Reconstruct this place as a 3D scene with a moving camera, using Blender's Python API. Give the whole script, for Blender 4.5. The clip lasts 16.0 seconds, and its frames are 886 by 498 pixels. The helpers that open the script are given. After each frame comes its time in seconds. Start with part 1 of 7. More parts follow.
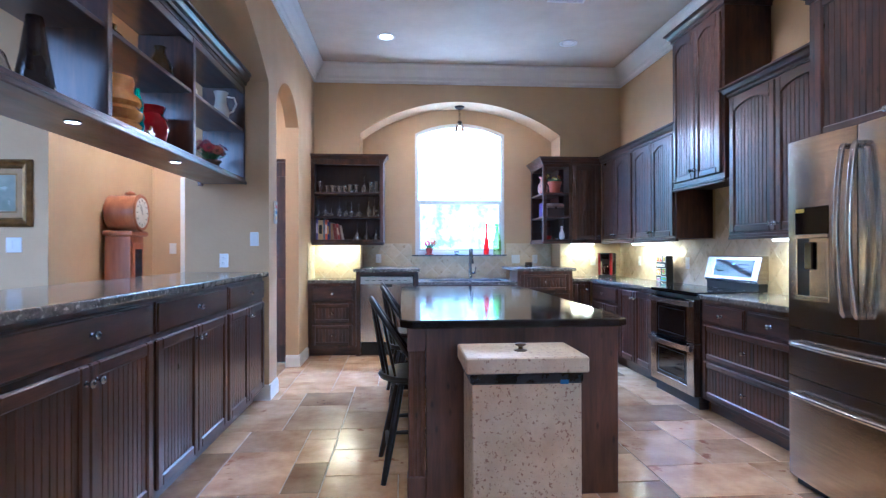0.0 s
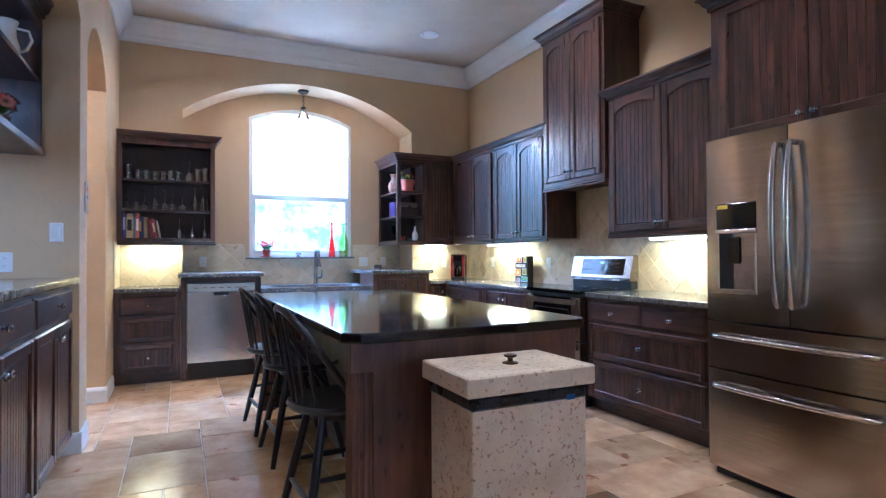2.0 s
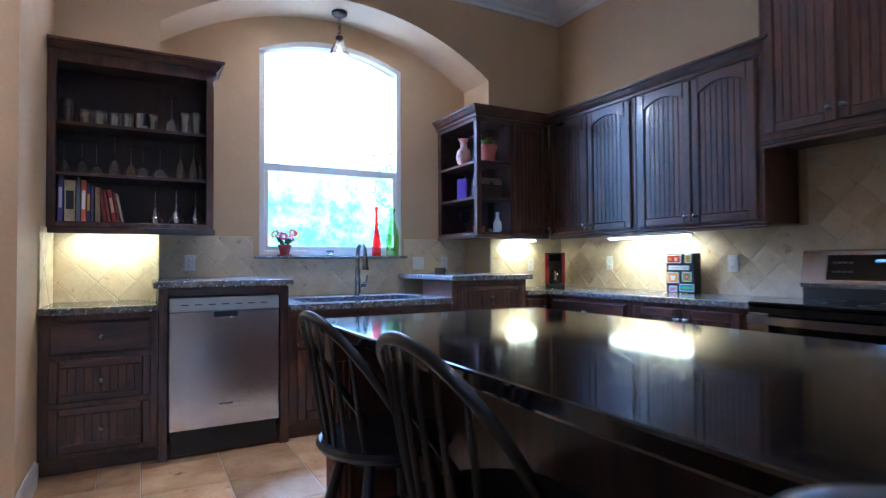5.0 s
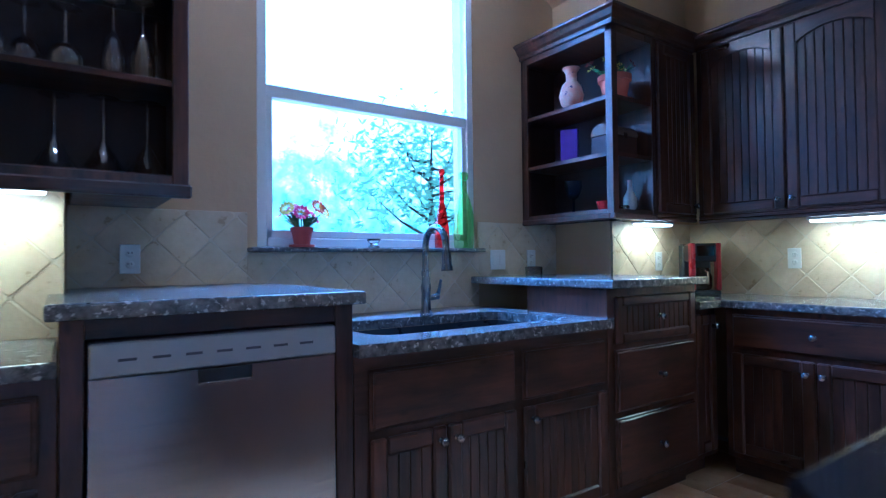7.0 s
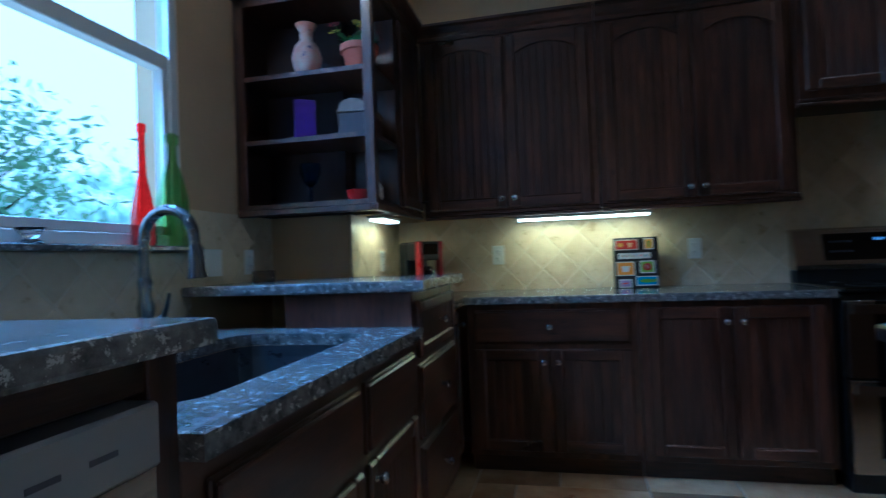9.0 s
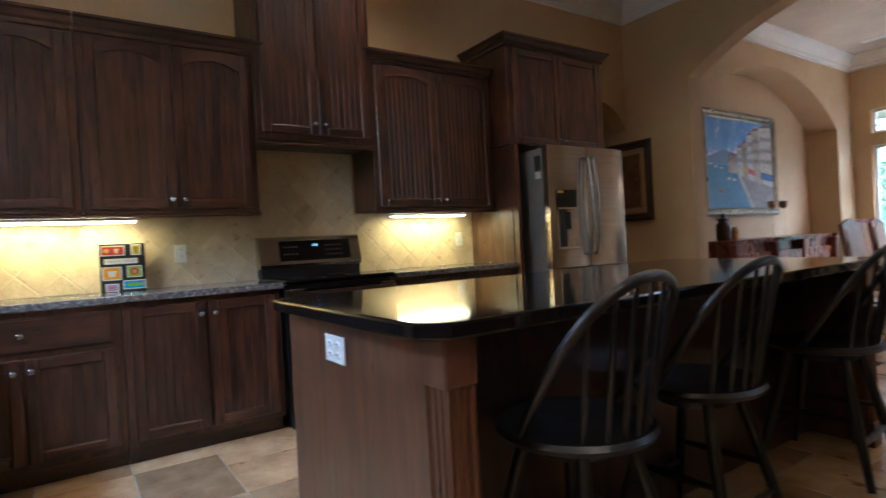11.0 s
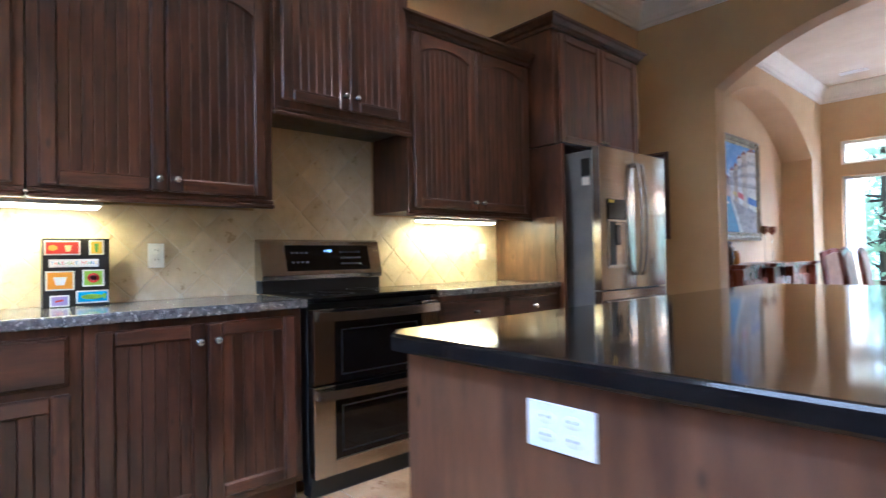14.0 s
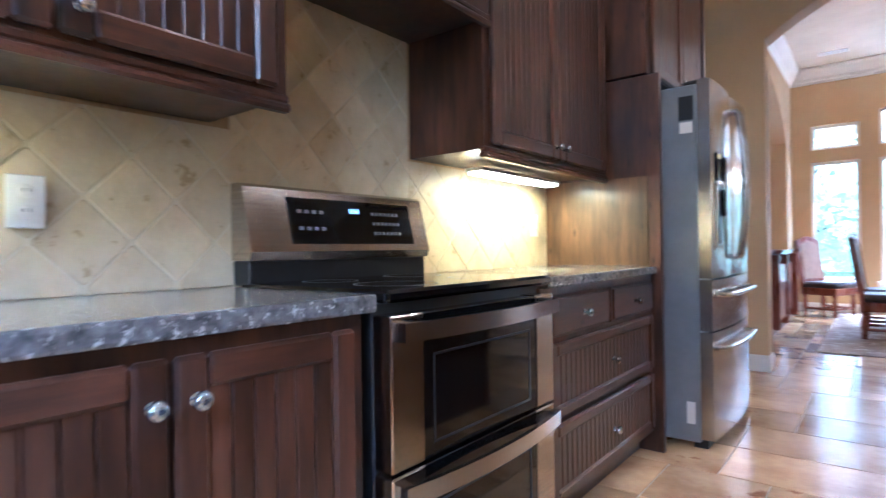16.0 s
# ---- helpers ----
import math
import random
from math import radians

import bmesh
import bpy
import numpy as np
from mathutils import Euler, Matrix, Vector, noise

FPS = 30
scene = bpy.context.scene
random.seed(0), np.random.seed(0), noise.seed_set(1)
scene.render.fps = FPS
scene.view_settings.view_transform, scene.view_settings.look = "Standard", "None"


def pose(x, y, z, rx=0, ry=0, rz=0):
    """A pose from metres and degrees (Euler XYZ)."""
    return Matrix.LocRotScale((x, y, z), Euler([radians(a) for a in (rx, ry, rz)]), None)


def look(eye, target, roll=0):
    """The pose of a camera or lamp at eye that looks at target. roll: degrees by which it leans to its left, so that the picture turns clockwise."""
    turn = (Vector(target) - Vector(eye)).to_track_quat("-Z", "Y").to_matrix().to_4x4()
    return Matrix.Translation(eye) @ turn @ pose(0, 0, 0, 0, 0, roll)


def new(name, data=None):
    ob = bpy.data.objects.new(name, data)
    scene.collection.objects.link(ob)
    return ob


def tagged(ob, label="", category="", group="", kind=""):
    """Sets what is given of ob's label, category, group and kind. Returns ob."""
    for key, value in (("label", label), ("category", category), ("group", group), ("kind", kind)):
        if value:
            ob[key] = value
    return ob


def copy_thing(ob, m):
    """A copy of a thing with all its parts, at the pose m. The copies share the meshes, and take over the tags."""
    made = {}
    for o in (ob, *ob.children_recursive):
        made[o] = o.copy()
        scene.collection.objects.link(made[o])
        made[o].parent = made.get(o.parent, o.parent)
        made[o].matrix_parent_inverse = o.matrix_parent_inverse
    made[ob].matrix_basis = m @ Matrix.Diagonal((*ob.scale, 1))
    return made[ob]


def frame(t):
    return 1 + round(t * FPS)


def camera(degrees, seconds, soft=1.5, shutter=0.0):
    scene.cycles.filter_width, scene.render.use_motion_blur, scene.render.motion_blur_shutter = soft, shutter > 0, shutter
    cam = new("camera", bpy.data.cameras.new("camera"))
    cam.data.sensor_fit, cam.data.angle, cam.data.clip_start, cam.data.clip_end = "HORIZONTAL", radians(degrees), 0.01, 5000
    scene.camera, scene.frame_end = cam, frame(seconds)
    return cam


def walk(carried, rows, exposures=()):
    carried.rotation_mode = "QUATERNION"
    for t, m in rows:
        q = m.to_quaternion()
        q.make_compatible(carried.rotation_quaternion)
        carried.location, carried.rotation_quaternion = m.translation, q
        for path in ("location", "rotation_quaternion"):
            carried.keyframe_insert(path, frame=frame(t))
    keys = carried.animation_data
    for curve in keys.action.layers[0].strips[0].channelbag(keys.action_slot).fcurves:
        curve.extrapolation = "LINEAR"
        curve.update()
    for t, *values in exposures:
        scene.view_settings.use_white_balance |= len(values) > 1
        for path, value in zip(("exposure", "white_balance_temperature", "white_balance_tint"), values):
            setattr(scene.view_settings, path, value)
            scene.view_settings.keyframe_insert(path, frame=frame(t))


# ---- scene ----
cam = camera(77.6, 16.0, soft=1.25, shutter=0.4)
ROWS = [
    (0, 0.695, -0.038, 1.254, -4.22, 0.22, -0.15),
    (0.5, 0.515, 0.126, 1.220, -9.71, 0.52, -0.21),
    (1, 0.265, 0.304, 1.220, -17.70, 0.65, -0.18),
    (1.5, 0.170, 0.517, 1.218, -22.18, 0.64, -0.21),
    (2, 0.130, 0.671, 1.200, -25.53, 0.79, -0.30),
    (2.5, 0.049, 0.883, 1.197, -28.77, 0.73, -0.40),
    (3, -0.028, 1.192, 1.198, -30.28, 0.79, -0.42),
    (3.5, -0.041, 1.634, 1.212, -30.66, 0.73, -0.57),
    (4, -0.030, 2.066, 1.178, -30.16, 1.24, -0.49),
    (4.5, 0.011, 2.542, 1.163, -30.02, 1.34, -0.44),
    (5, 0.052, 3.021, 1.148, -28.70, 1.36, -0.37),
    (5.2, 0.062, 3.215, 1.155, -28.52, 1.27, -0.43),
    (7.3, 0.165, 5.320, 1.129, -38.72, 1.29, -0.71),
    (7.5, 0.190, 5.472, 1.125, -42.96, 1.40, -0.90),
    (8, 0.279, 5.743, 1.104, -52.72, 1.48, -1.35),
    (8.5, 0.295, 5.955, 1.106, -62.81, 1.55, -1.88),
    (9, 0.196, 6.068, 1.116, -77.19, 1.10, -2.22),
    (9.5, 0.022, 6.048, 1.113, -90.22, 0.63, -2.17),
    (10, -0.124, 6.045, 1.087, -105.81, 0.27, -2.47),
    (10.2, -0.167, 6.025, 1.068, -109.75, 0.13, -2.86),
    (12.3, -0.468, 5.937, 1.129, -140.95, -0.10, -1.90),
    (12.5, -0.383, 5.957, 1.130, -142.06, 0.07, -1.84),
    (13, -0.070, 6.079, 1.134, -143.64, 0.34, -1.44),
    (13.5, 0.287, 6.137, 1.095, -139.07, 0.62, -1.19),
    (14, 0.735, 6.099, 1.087, -131.95, 0.96, -1.08),
    (14.5, 1.184, 6.028, 1.028, -128.77, 1.36, -1.04),
    (15, 1.546, 5.945, 0.974, -128.08, 1.48, -1.03),
    (15.5, 1.872, 5.859, 0.971, -130.51, 0.89, -0.90),
    (16, 2.145, 5.737, 1.008, -141.58, 0.09, -0.83),
]
LIGHTING = [
    (0, 0.54, 3900, 16.5), (2.5, 0.39, 3950, 16.5), (3.5, 0.19, 3980, 16.5), (5, -0.21, 3860, 17), (7.4, -0.91, 3310, 13), (8.1, -1.16, 3330, 11), (8.5, -1.31, 3530, 11), (9, -1.82, 3560, 3), (9.5, -1.78, 4080, 6),
    (10.1, -1.42, 4880, 12), (12.4, 0.28, 4510, 14), (13, 0.23, 4470, 14.5), (13.5, 0.13, 4430, 14), (14, 0.28, 4560, 16), (14.5, 0.48, 4560, 16.5), (15, 0.63, 4520, 17.5), (15.5, 0.58, 4400, 17.5), (16, 0.68, 4230, 17.5),
]
walk(cam, [(t, pose(x, y, z, 0, 0, yaw) @ pose(0, 0, 0, 90 + pitch) @ pose(0, 0, 0, 0, 0, roll)) for t, x, y, z, yaw, pitch, roll in ROWS], LIGHTING)

# ---- daylight ----
world = bpy.data.worlds.new("sky")
scene.world = world
world.use_nodes = True
wn = world.node_tree.nodes
sky = wn.new("ShaderNodeTexSky")
sky.sky_type, sky.sun_disc = "NISHITA", False
sky.sun_elevation, sky.sun_rotation = radians(48), radians(200)
world.node_tree.links.new(sky.outputs[0], wn["Background"].inputs[0])
wn["Background"].inputs[1].default_value = 0.15
sun = new("sun", bpy.data.lights.new("sun", "SUN"))
sun.data.energy, sun.data.angle, sun.data.color = 3.5, radians(0.6), (1.0, 0.95, 0.87)
sun.matrix_world = look((0, 0, 30), (7.0, 19.0, 0))


def area_lamp(name, m, sx, sy, watts, color):
    d = bpy.data.lights.new(name, "AREA")
    d.shape, d.size, d.size_y, d.energy, d.color = "RECTANGLE", sx, sy, watts, color
    ob = new(name, d)
    ob.matrix_world = m
    return ob


def bulb(name, p, watts, color, r=0.03):
    d = bpy.data.lights.new(name, "POINT")
    d.energy, d.color, d.shadow_soft_size = watts, color, r
    ob = new(name, d)
    ob.location = p
    return ob


DAY = (0.50, 0.74, 1.0)
WARM = (1.0, 0.74, 0.45)
TUBE = (1.0, 0.75, 0.22)
# area lamps in place of light from outside
# window and dining: above and outside the window heads, as the open sky there
area_lamp("window_daylight", look((1.48, 8.15, 3.75), (1.48, 6.3, 1.0)), 2.4, 1.0, 1380, DAY)
# added lamp hidden below the sill, lifts the ceiling like light off the ground
area_lamp("garden_bounce", look((1.48, 8.75, 0.45), (1.48, 5.6, 3.2)), 2.4, 1.2, 70, (1.0, 0.95, 0.86))
area_lamp("dining_daylight", look((1.5, -5.1, 3.9), (1.5, -2.2, 0.3)), 4.2, 1.0, 2600, (0.80, 0.90, 1.0))
# added fill inside an unseen wall opening, brightens the living room walls
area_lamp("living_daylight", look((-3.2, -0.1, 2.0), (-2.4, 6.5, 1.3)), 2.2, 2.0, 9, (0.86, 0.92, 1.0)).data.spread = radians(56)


# ---- mesh helpers ----
def cbox(bm, x0, x1, y0, y1, z0, z1, b=0.0):
    """A box with chamfered edges."""
    c = ((x0 + x1) / 2, (y0 + y1) / 2, (z0 + z1) / 2)
    h = (abs(x1 - x0) / 2, abs(y1 - y0) / 2, abs(z1 - z0) / 2)
    b = min(b, min(h) * 0.8)
    S = (-1, 1)
    if b <= 0:
        v = {(i, j, k): bm.verts.new((c[0] + i * h[0], c[1] + j * h[1], c[2] + k * h[2])) for i in S for j in S for k in S}
        for i in S:
            bm.faces.new([v[i, -1, -1], v[i, 1, -1], v[i, 1, 1], v[i, -1, 1]][::i])
            bm.faces.new([v[-1, i, -1], v[-1, i, 1], v[1, i, 1], v[1, i, -1]][::i])
            bm.faces.new([v[-1, -1, i], v[1, -1, i], v[1, 1, i], v[-1, 1, i]][::i])
        return
    v = {}
    for i in S:
        for j in S:
            for k in S:
                s = (i, j, k)
                for a in range(3):
                    v[s, a] = bm.verts.new([c[n] + s[n] * (h[n] - (0 if n == a else b)) for n in range(3)])
    fs = []
    for i in S:
        fs.append([v[(i, -1, -1), 0], v[(i, 1, -1), 0], v[(i, 1, 1), 0], v[(i, -1, 1), 0]])
        fs.append([v[(-1, i, -1), 1], v[(1, i, -1), 1], v[(1, i, 1), 1], v[(-1, i, 1), 1]])
        fs.append([v[(-1, -1, i), 2], v[(1, -1, i), 2], v[(1, 1, i), 2], v[(-1, 1, i), 2]])
        for j in S:
            fs.append([v[(i, j, -1), 0], v[(i, j, 1), 0], v[(i, j, 1), 1], v[(i, j, -1), 1]])
            fs.append([v[(i, -1, j), 0], v[(i, 1, j), 0], v[(i, 1, j), 2], v[(i, -1, j), 2]])
            fs.append([v[(-1, i, j), 1], v[(1, i, j), 1], v[(1, i, j), 2], v[(-1, i, j), 2]])
            for k in S:
                fs.append([v[(i, j, k), 0], v[(i, j, k), 1], v[(i, j, k), 2]])
    ctr = Vector(c)
    for f in fs:
        f = bm.faces.new(f)
        f.normal_update()
        if f.normal.dot(f.calc_center_median() - ctr) < 0:
            f.normal_flip()


def lathe(bm, prof, at=(0, 0, 0), seg=20, caps=True):
    """Turns a profile of (radius, height) round the z axis."""
    rings = []
    for r, z in prof:
        rings.append([bm.verts.new((at[0] + r * math.cos(2 * math.pi * i / seg), at[1] + r * math.sin(2 * math.pi * i / seg), at[2] + z)) for i in range(seg)])
    for a, b in zip(rings, rings[1:]):
        for i in range(seg):
            bm.faces.new((a[i], a[(i + 1) % seg], b[(i + 1) % seg], b[i]))
    if caps:
        if prof[0][0] > 1e-4:
            bm.faces.new(rings[0][::-1])
        if prof[-1][0] > 1e-4:
            bm.faces.new(rings[-1])


def tube(bm, pts, r, seg=8, flat=1.0):
    """A round bar along a line of points; r is one radius or one for each point."""
    pts = [Vector(p) for p in pts]
    rs = r if isinstance(r, (list, tuple)) else [r] * len(pts)
    up, rings = None, []
    for i, p in enumerate(pts):
        d = (pts[min(i + 1, len(pts) - 1)] - pts[max(i - 1, 0)]).normalized()
        if up is None:
            up = d.orthogonal().normalized()
        else:
            up = (up - d * up.dot(d)).normalized()
        sd = d.cross(up)
        rings.append([bm.verts.new(p + (up * math.cos(2 * math.pi * k / seg) + sd * math.sin(2 * math.pi * k / seg) * flat) * rs[i]) for k in range(seg)])
    for a, b in zip(rings, rings[1:]):
        for k in range(seg):
            bm.faces.new((a[k], a[(k + 1) % seg], b[(k + 1) % seg], b[k]))
    bm.faces.new(rings[0][::-1])
    bm.faces.new(rings[-1])


def prism(bm, poly, off):
    """A solid from a flat outline of 3D points pushed along off."""
    off = Vector(off)
    a = [bm.verts.new(p) for p in poly]
    b = [bm.verts.new(Vector(p) + off) for p in poly]
    n = len(a)
    fs = [bm.faces.new(a[::-1]), bm.faces.new(b)]
    for i in range(n):
        fs.append(bm.faces.new((a[i], a[(i + 1) % n], b[(i + 1) % n], b[i])))
    bmesh.ops.recalc_face_normals(bm, faces=fs)


def mesh_of(bm, name, mat, smooth=False):
    me = bpy.data.meshes.new(name)
    bm.to_mesh(me)
    bm.free()
    me.materials.append(mat)
    if smooth:
        me.shade_smooth()
        me.set_sharp_from_angle(angle=radians(42))
    return me


def part(name, bm, mat, parent=None, label="", smooth=False):
    ob = new(name, mesh_of(bm, name, mat, smooth))
    if parent is not None:
        ob.parent = parent
    return tagged(ob, label)


def boxpart(name, mat, parent, x0, x1, y0, y1, z0, z1, b=0.003, label=""):
    bm = bmesh.new()
    cbox(bm, x0, x1, y0, y1, z0, z1, b)
    return part(name, bm, mat, parent, label)


def thing(name, m, label, category, group=""):
    ob = new(name)
    ob.empty_display_size = 0.1
    ob.matrix_world = m
    return tagged(ob, label, category, group)


def solid(name, bm, mat, label="", category="", group="", kind="", smooth=False):
    ob = part(name, bm, mat, None, "", smooth)
    return tagged(ob, label, category, group, kind)


# ---- materials ----
def srgb(r, g, b):
    return tuple((c / 255 / 12.92 if c / 255 <= 0.04045 else ((c / 255 + 0.055) / 1.055) ** 2.4) for c in (r, g, b)) + (1.0,)


def pmat(name, c1, c2=None, scale=4.0, rough=0.5, metal=0.0, bump=0.0, bscale=60.0, stretch=(1, 1, 1), vary=0.0, coat=0.0, spots=None, spotscale=9.0, spotsize=0.25, rvar=0.12, detail=6.0, aniso=0.0, island=False):
    """Two colours blended by large and fine noise, with relief, wear in the gloss and, where given, spots and a shift from piece to piece."""
    m = bpy.data.materials.new(name)
    m.use_nodes = True
    n, l = m.node_tree.nodes, m.node_tree.links
    p = n["Principled BSDF"]
    c2 = c2 or c1
    co = n.new("ShaderNodeTexCoord")
    mp = n.new("ShaderNodeMapping")
    mp.inputs["Scale"].default_value = stretch
    l.new(co.outputs["Object"], mp.inputs["Vector"])
    vec = mp.outputs["Vector"]
    rnd = None
    if vary:
        if island:
            g = n.new("ShaderNodeNewGeometry")
            rnd = g.outputs["Random Per Island"]
        else:
            g = n.new("ShaderNodeObjectInfo")
            rnd = g.outputs["Random"]
        sc = n.new("ShaderNodeMath")
        sc.operation = "MULTIPLY"
        sc.inputs[1].default_value = 37.0
        l.new(rnd, sc.inputs[0])
        ad = n.new("ShaderNodeVectorMath")
        l.new(vec, ad.inputs[0])
        l.new(sc.outputs[0], ad.inputs[1])
        vec = ad.outputs[0]
    big = n.new("ShaderNodeTexNoise")
    big.inputs["Scale"].default_value = scale
    big.inputs["Detail"].default_value = detail
    big.inputs["Roughness"].default_value = 0.62
    l.new(vec, big.inputs["Vector"])
    rp = n.new("ShaderNodeMapRange")
    rp.inputs[1].default_value, rp.inputs[2].default_value = 0.32, 0.68
    l.new(big.outputs["Fac"], rp.inputs[0])
    mx = n.new("ShaderNodeMix")
    mx.data_type = "RGBA"
    mx.inputs["A"].default_value, mx.inputs["B"].default_value = tuple(c1), tuple(c2)
    l.new(rp.outputs[0], mx.inputs["Factor"])
    col = mx.outputs["Result"]
    if spots:
        vo = n.new("ShaderNodeTexNoise")
        vo.inputs["Scale"].default_value = spotscale
        vo.inputs["Detail"].default_value = 5.0
        vo.inputs["Roughness"].default_value = 0.7
        l.new(vec, vo.inputs["Vector"])
        mr = n.new("ShaderNodeMapRange")
        mr.inputs[1].default_value, mr.inputs[2].default_value = 0.5 + (0.5 - spotsize) * 0.35, 0.5 + (0.5 - spotsize) * 0.35 + 0.05
        l.new(vo.outputs["Fac"], mr.inputs[0])
        m2 = n.new("ShaderNodeMix")
        m2.data_type = "RGBA"
        m2.inputs["B"].default_value = tuple(spots)
        l.new(mr.outputs[0], m2.inputs["Factor"])
        l.new(col, m2.inputs["A"])
        col = m2.outputs["Result"]
    if rnd is not None:
        hs = n.new("ShaderNodeHueSaturation")
        mr = n.new("ShaderNodeMapRange")
        mr.inputs[3].default_value, mr.inputs[4].default_value = 1 - vary, 1 + vary
        l.new(rnd, mr.inputs[0])
        l.new(mr.outputs[0], hs.inputs["Value"])
        l.new(col, hs.inputs["Color"])
        col = hs.outputs["Color"]
    l.new(col, p.inputs["Base Color"])
    fine = n.new("ShaderNodeTexNoise")
    fine.inputs["Scale"].default_value = bscale
    fine.inputs["Detail"].default_value = 4.0
    l.new(vec, fine.inputs["Vector"])
    rr = n.new("ShaderNodeMapRange")
    rr.inputs[3].default_value, rr.inputs[4].default_value = max(rough - rvar, 0.02), min(rough + rvar, 1)
    l.new(big.outputs["Fac"], rr.inputs[0])
    l.new(rr.outputs[0], p.inputs["Roughness"])
    if bump:
        bp = n.new("ShaderNodeBump")
        bp.inputs["Strength"].default_value = min(1.0, bump)
        bp.inputs["Distance"].default_value = 0.004
        sm = n.new("ShaderNodeMath")
        l.new(fine.outputs["Fac"], sm.inputs[0])
        l.new(big.outputs["Fac"], sm.inputs[1])
        l.new(sm.outputs[0], bp.inputs["Height"])
        l.new(bp.outputs[0], p.inputs["Normal"])
    p.inputs["Metallic"].default_value = metal
    p.inputs["Coat Weight"].default_value = coat
    p.inputs["Coat Roughness"].default_value = 0.15
    if aniso:
        p.inputs["Anisotropic"].default_value = aniso
    return m


def glow(name, color, strength):
    m = bpy.data.materials.new(name)
    m.use_nodes = True
    p = m.node_tree.nodes["Principled BSDF"]
    p.inputs["Base Color"].default_value = (*color, 1)
    p.inputs["Emission Color"].default_value = (*color, 1)
    p.inputs["Emission Strength"].default_value = strength
    return m


def glass(name, color=(1, 1, 1, 1), rough=0.02, ior=1.45):
    m = bpy.data.materials.new(name)
    m.use_nodes = True
    p = m.node_tree.nodes["Principled BSDF"]
    p.inputs["Base Color"].default_value = color
    p.inputs["Roughness"].default_value = rough
    p.inputs["Transmission Weight"].default_value = 1.0
    p.inputs["IOR"].default_value = ior
    return m



def thin_glass(name, tint=(0.93, 0.95, 0.96, 1), low=0.16, high=1.0):
    """Blown glass too thin to bend light: clear, with a gloss that grows towards the rim."""
    m = bpy.data.materials.new(name)
    m.use_nodes = True
    n, l = m.node_tree.nodes, m.node_tree.links
    n.remove(n["Principled BSDF"])
    a, b, mx = n.new("ShaderNodeBsdfTransparent"), n.new("ShaderNodeBsdfGlossy"), n.new("ShaderNodeMixShader")
    a.inputs[0].default_value = tint
    b.inputs["Roughness"].default_value = 0.06
    lw, mr = n.new("ShaderNodeLayerWeight"), n.new("ShaderNodeMapRange")
    lw.inputs[0].default_value = 0.35
    mr.inputs[3].default_value, mr.inputs[4].default_value = low, high
    l.new(lw.outputs["Facing"], mr.inputs[0])
    l.new(mr.outputs[0], mx.inputs[0])
    l.new(a.outputs[0], mx.inputs[1])
    l.new(b.outputs[0], mx.inputs[2])
    l.new(mx.outputs[0], n["Material Output"].inputs[0])
    return m


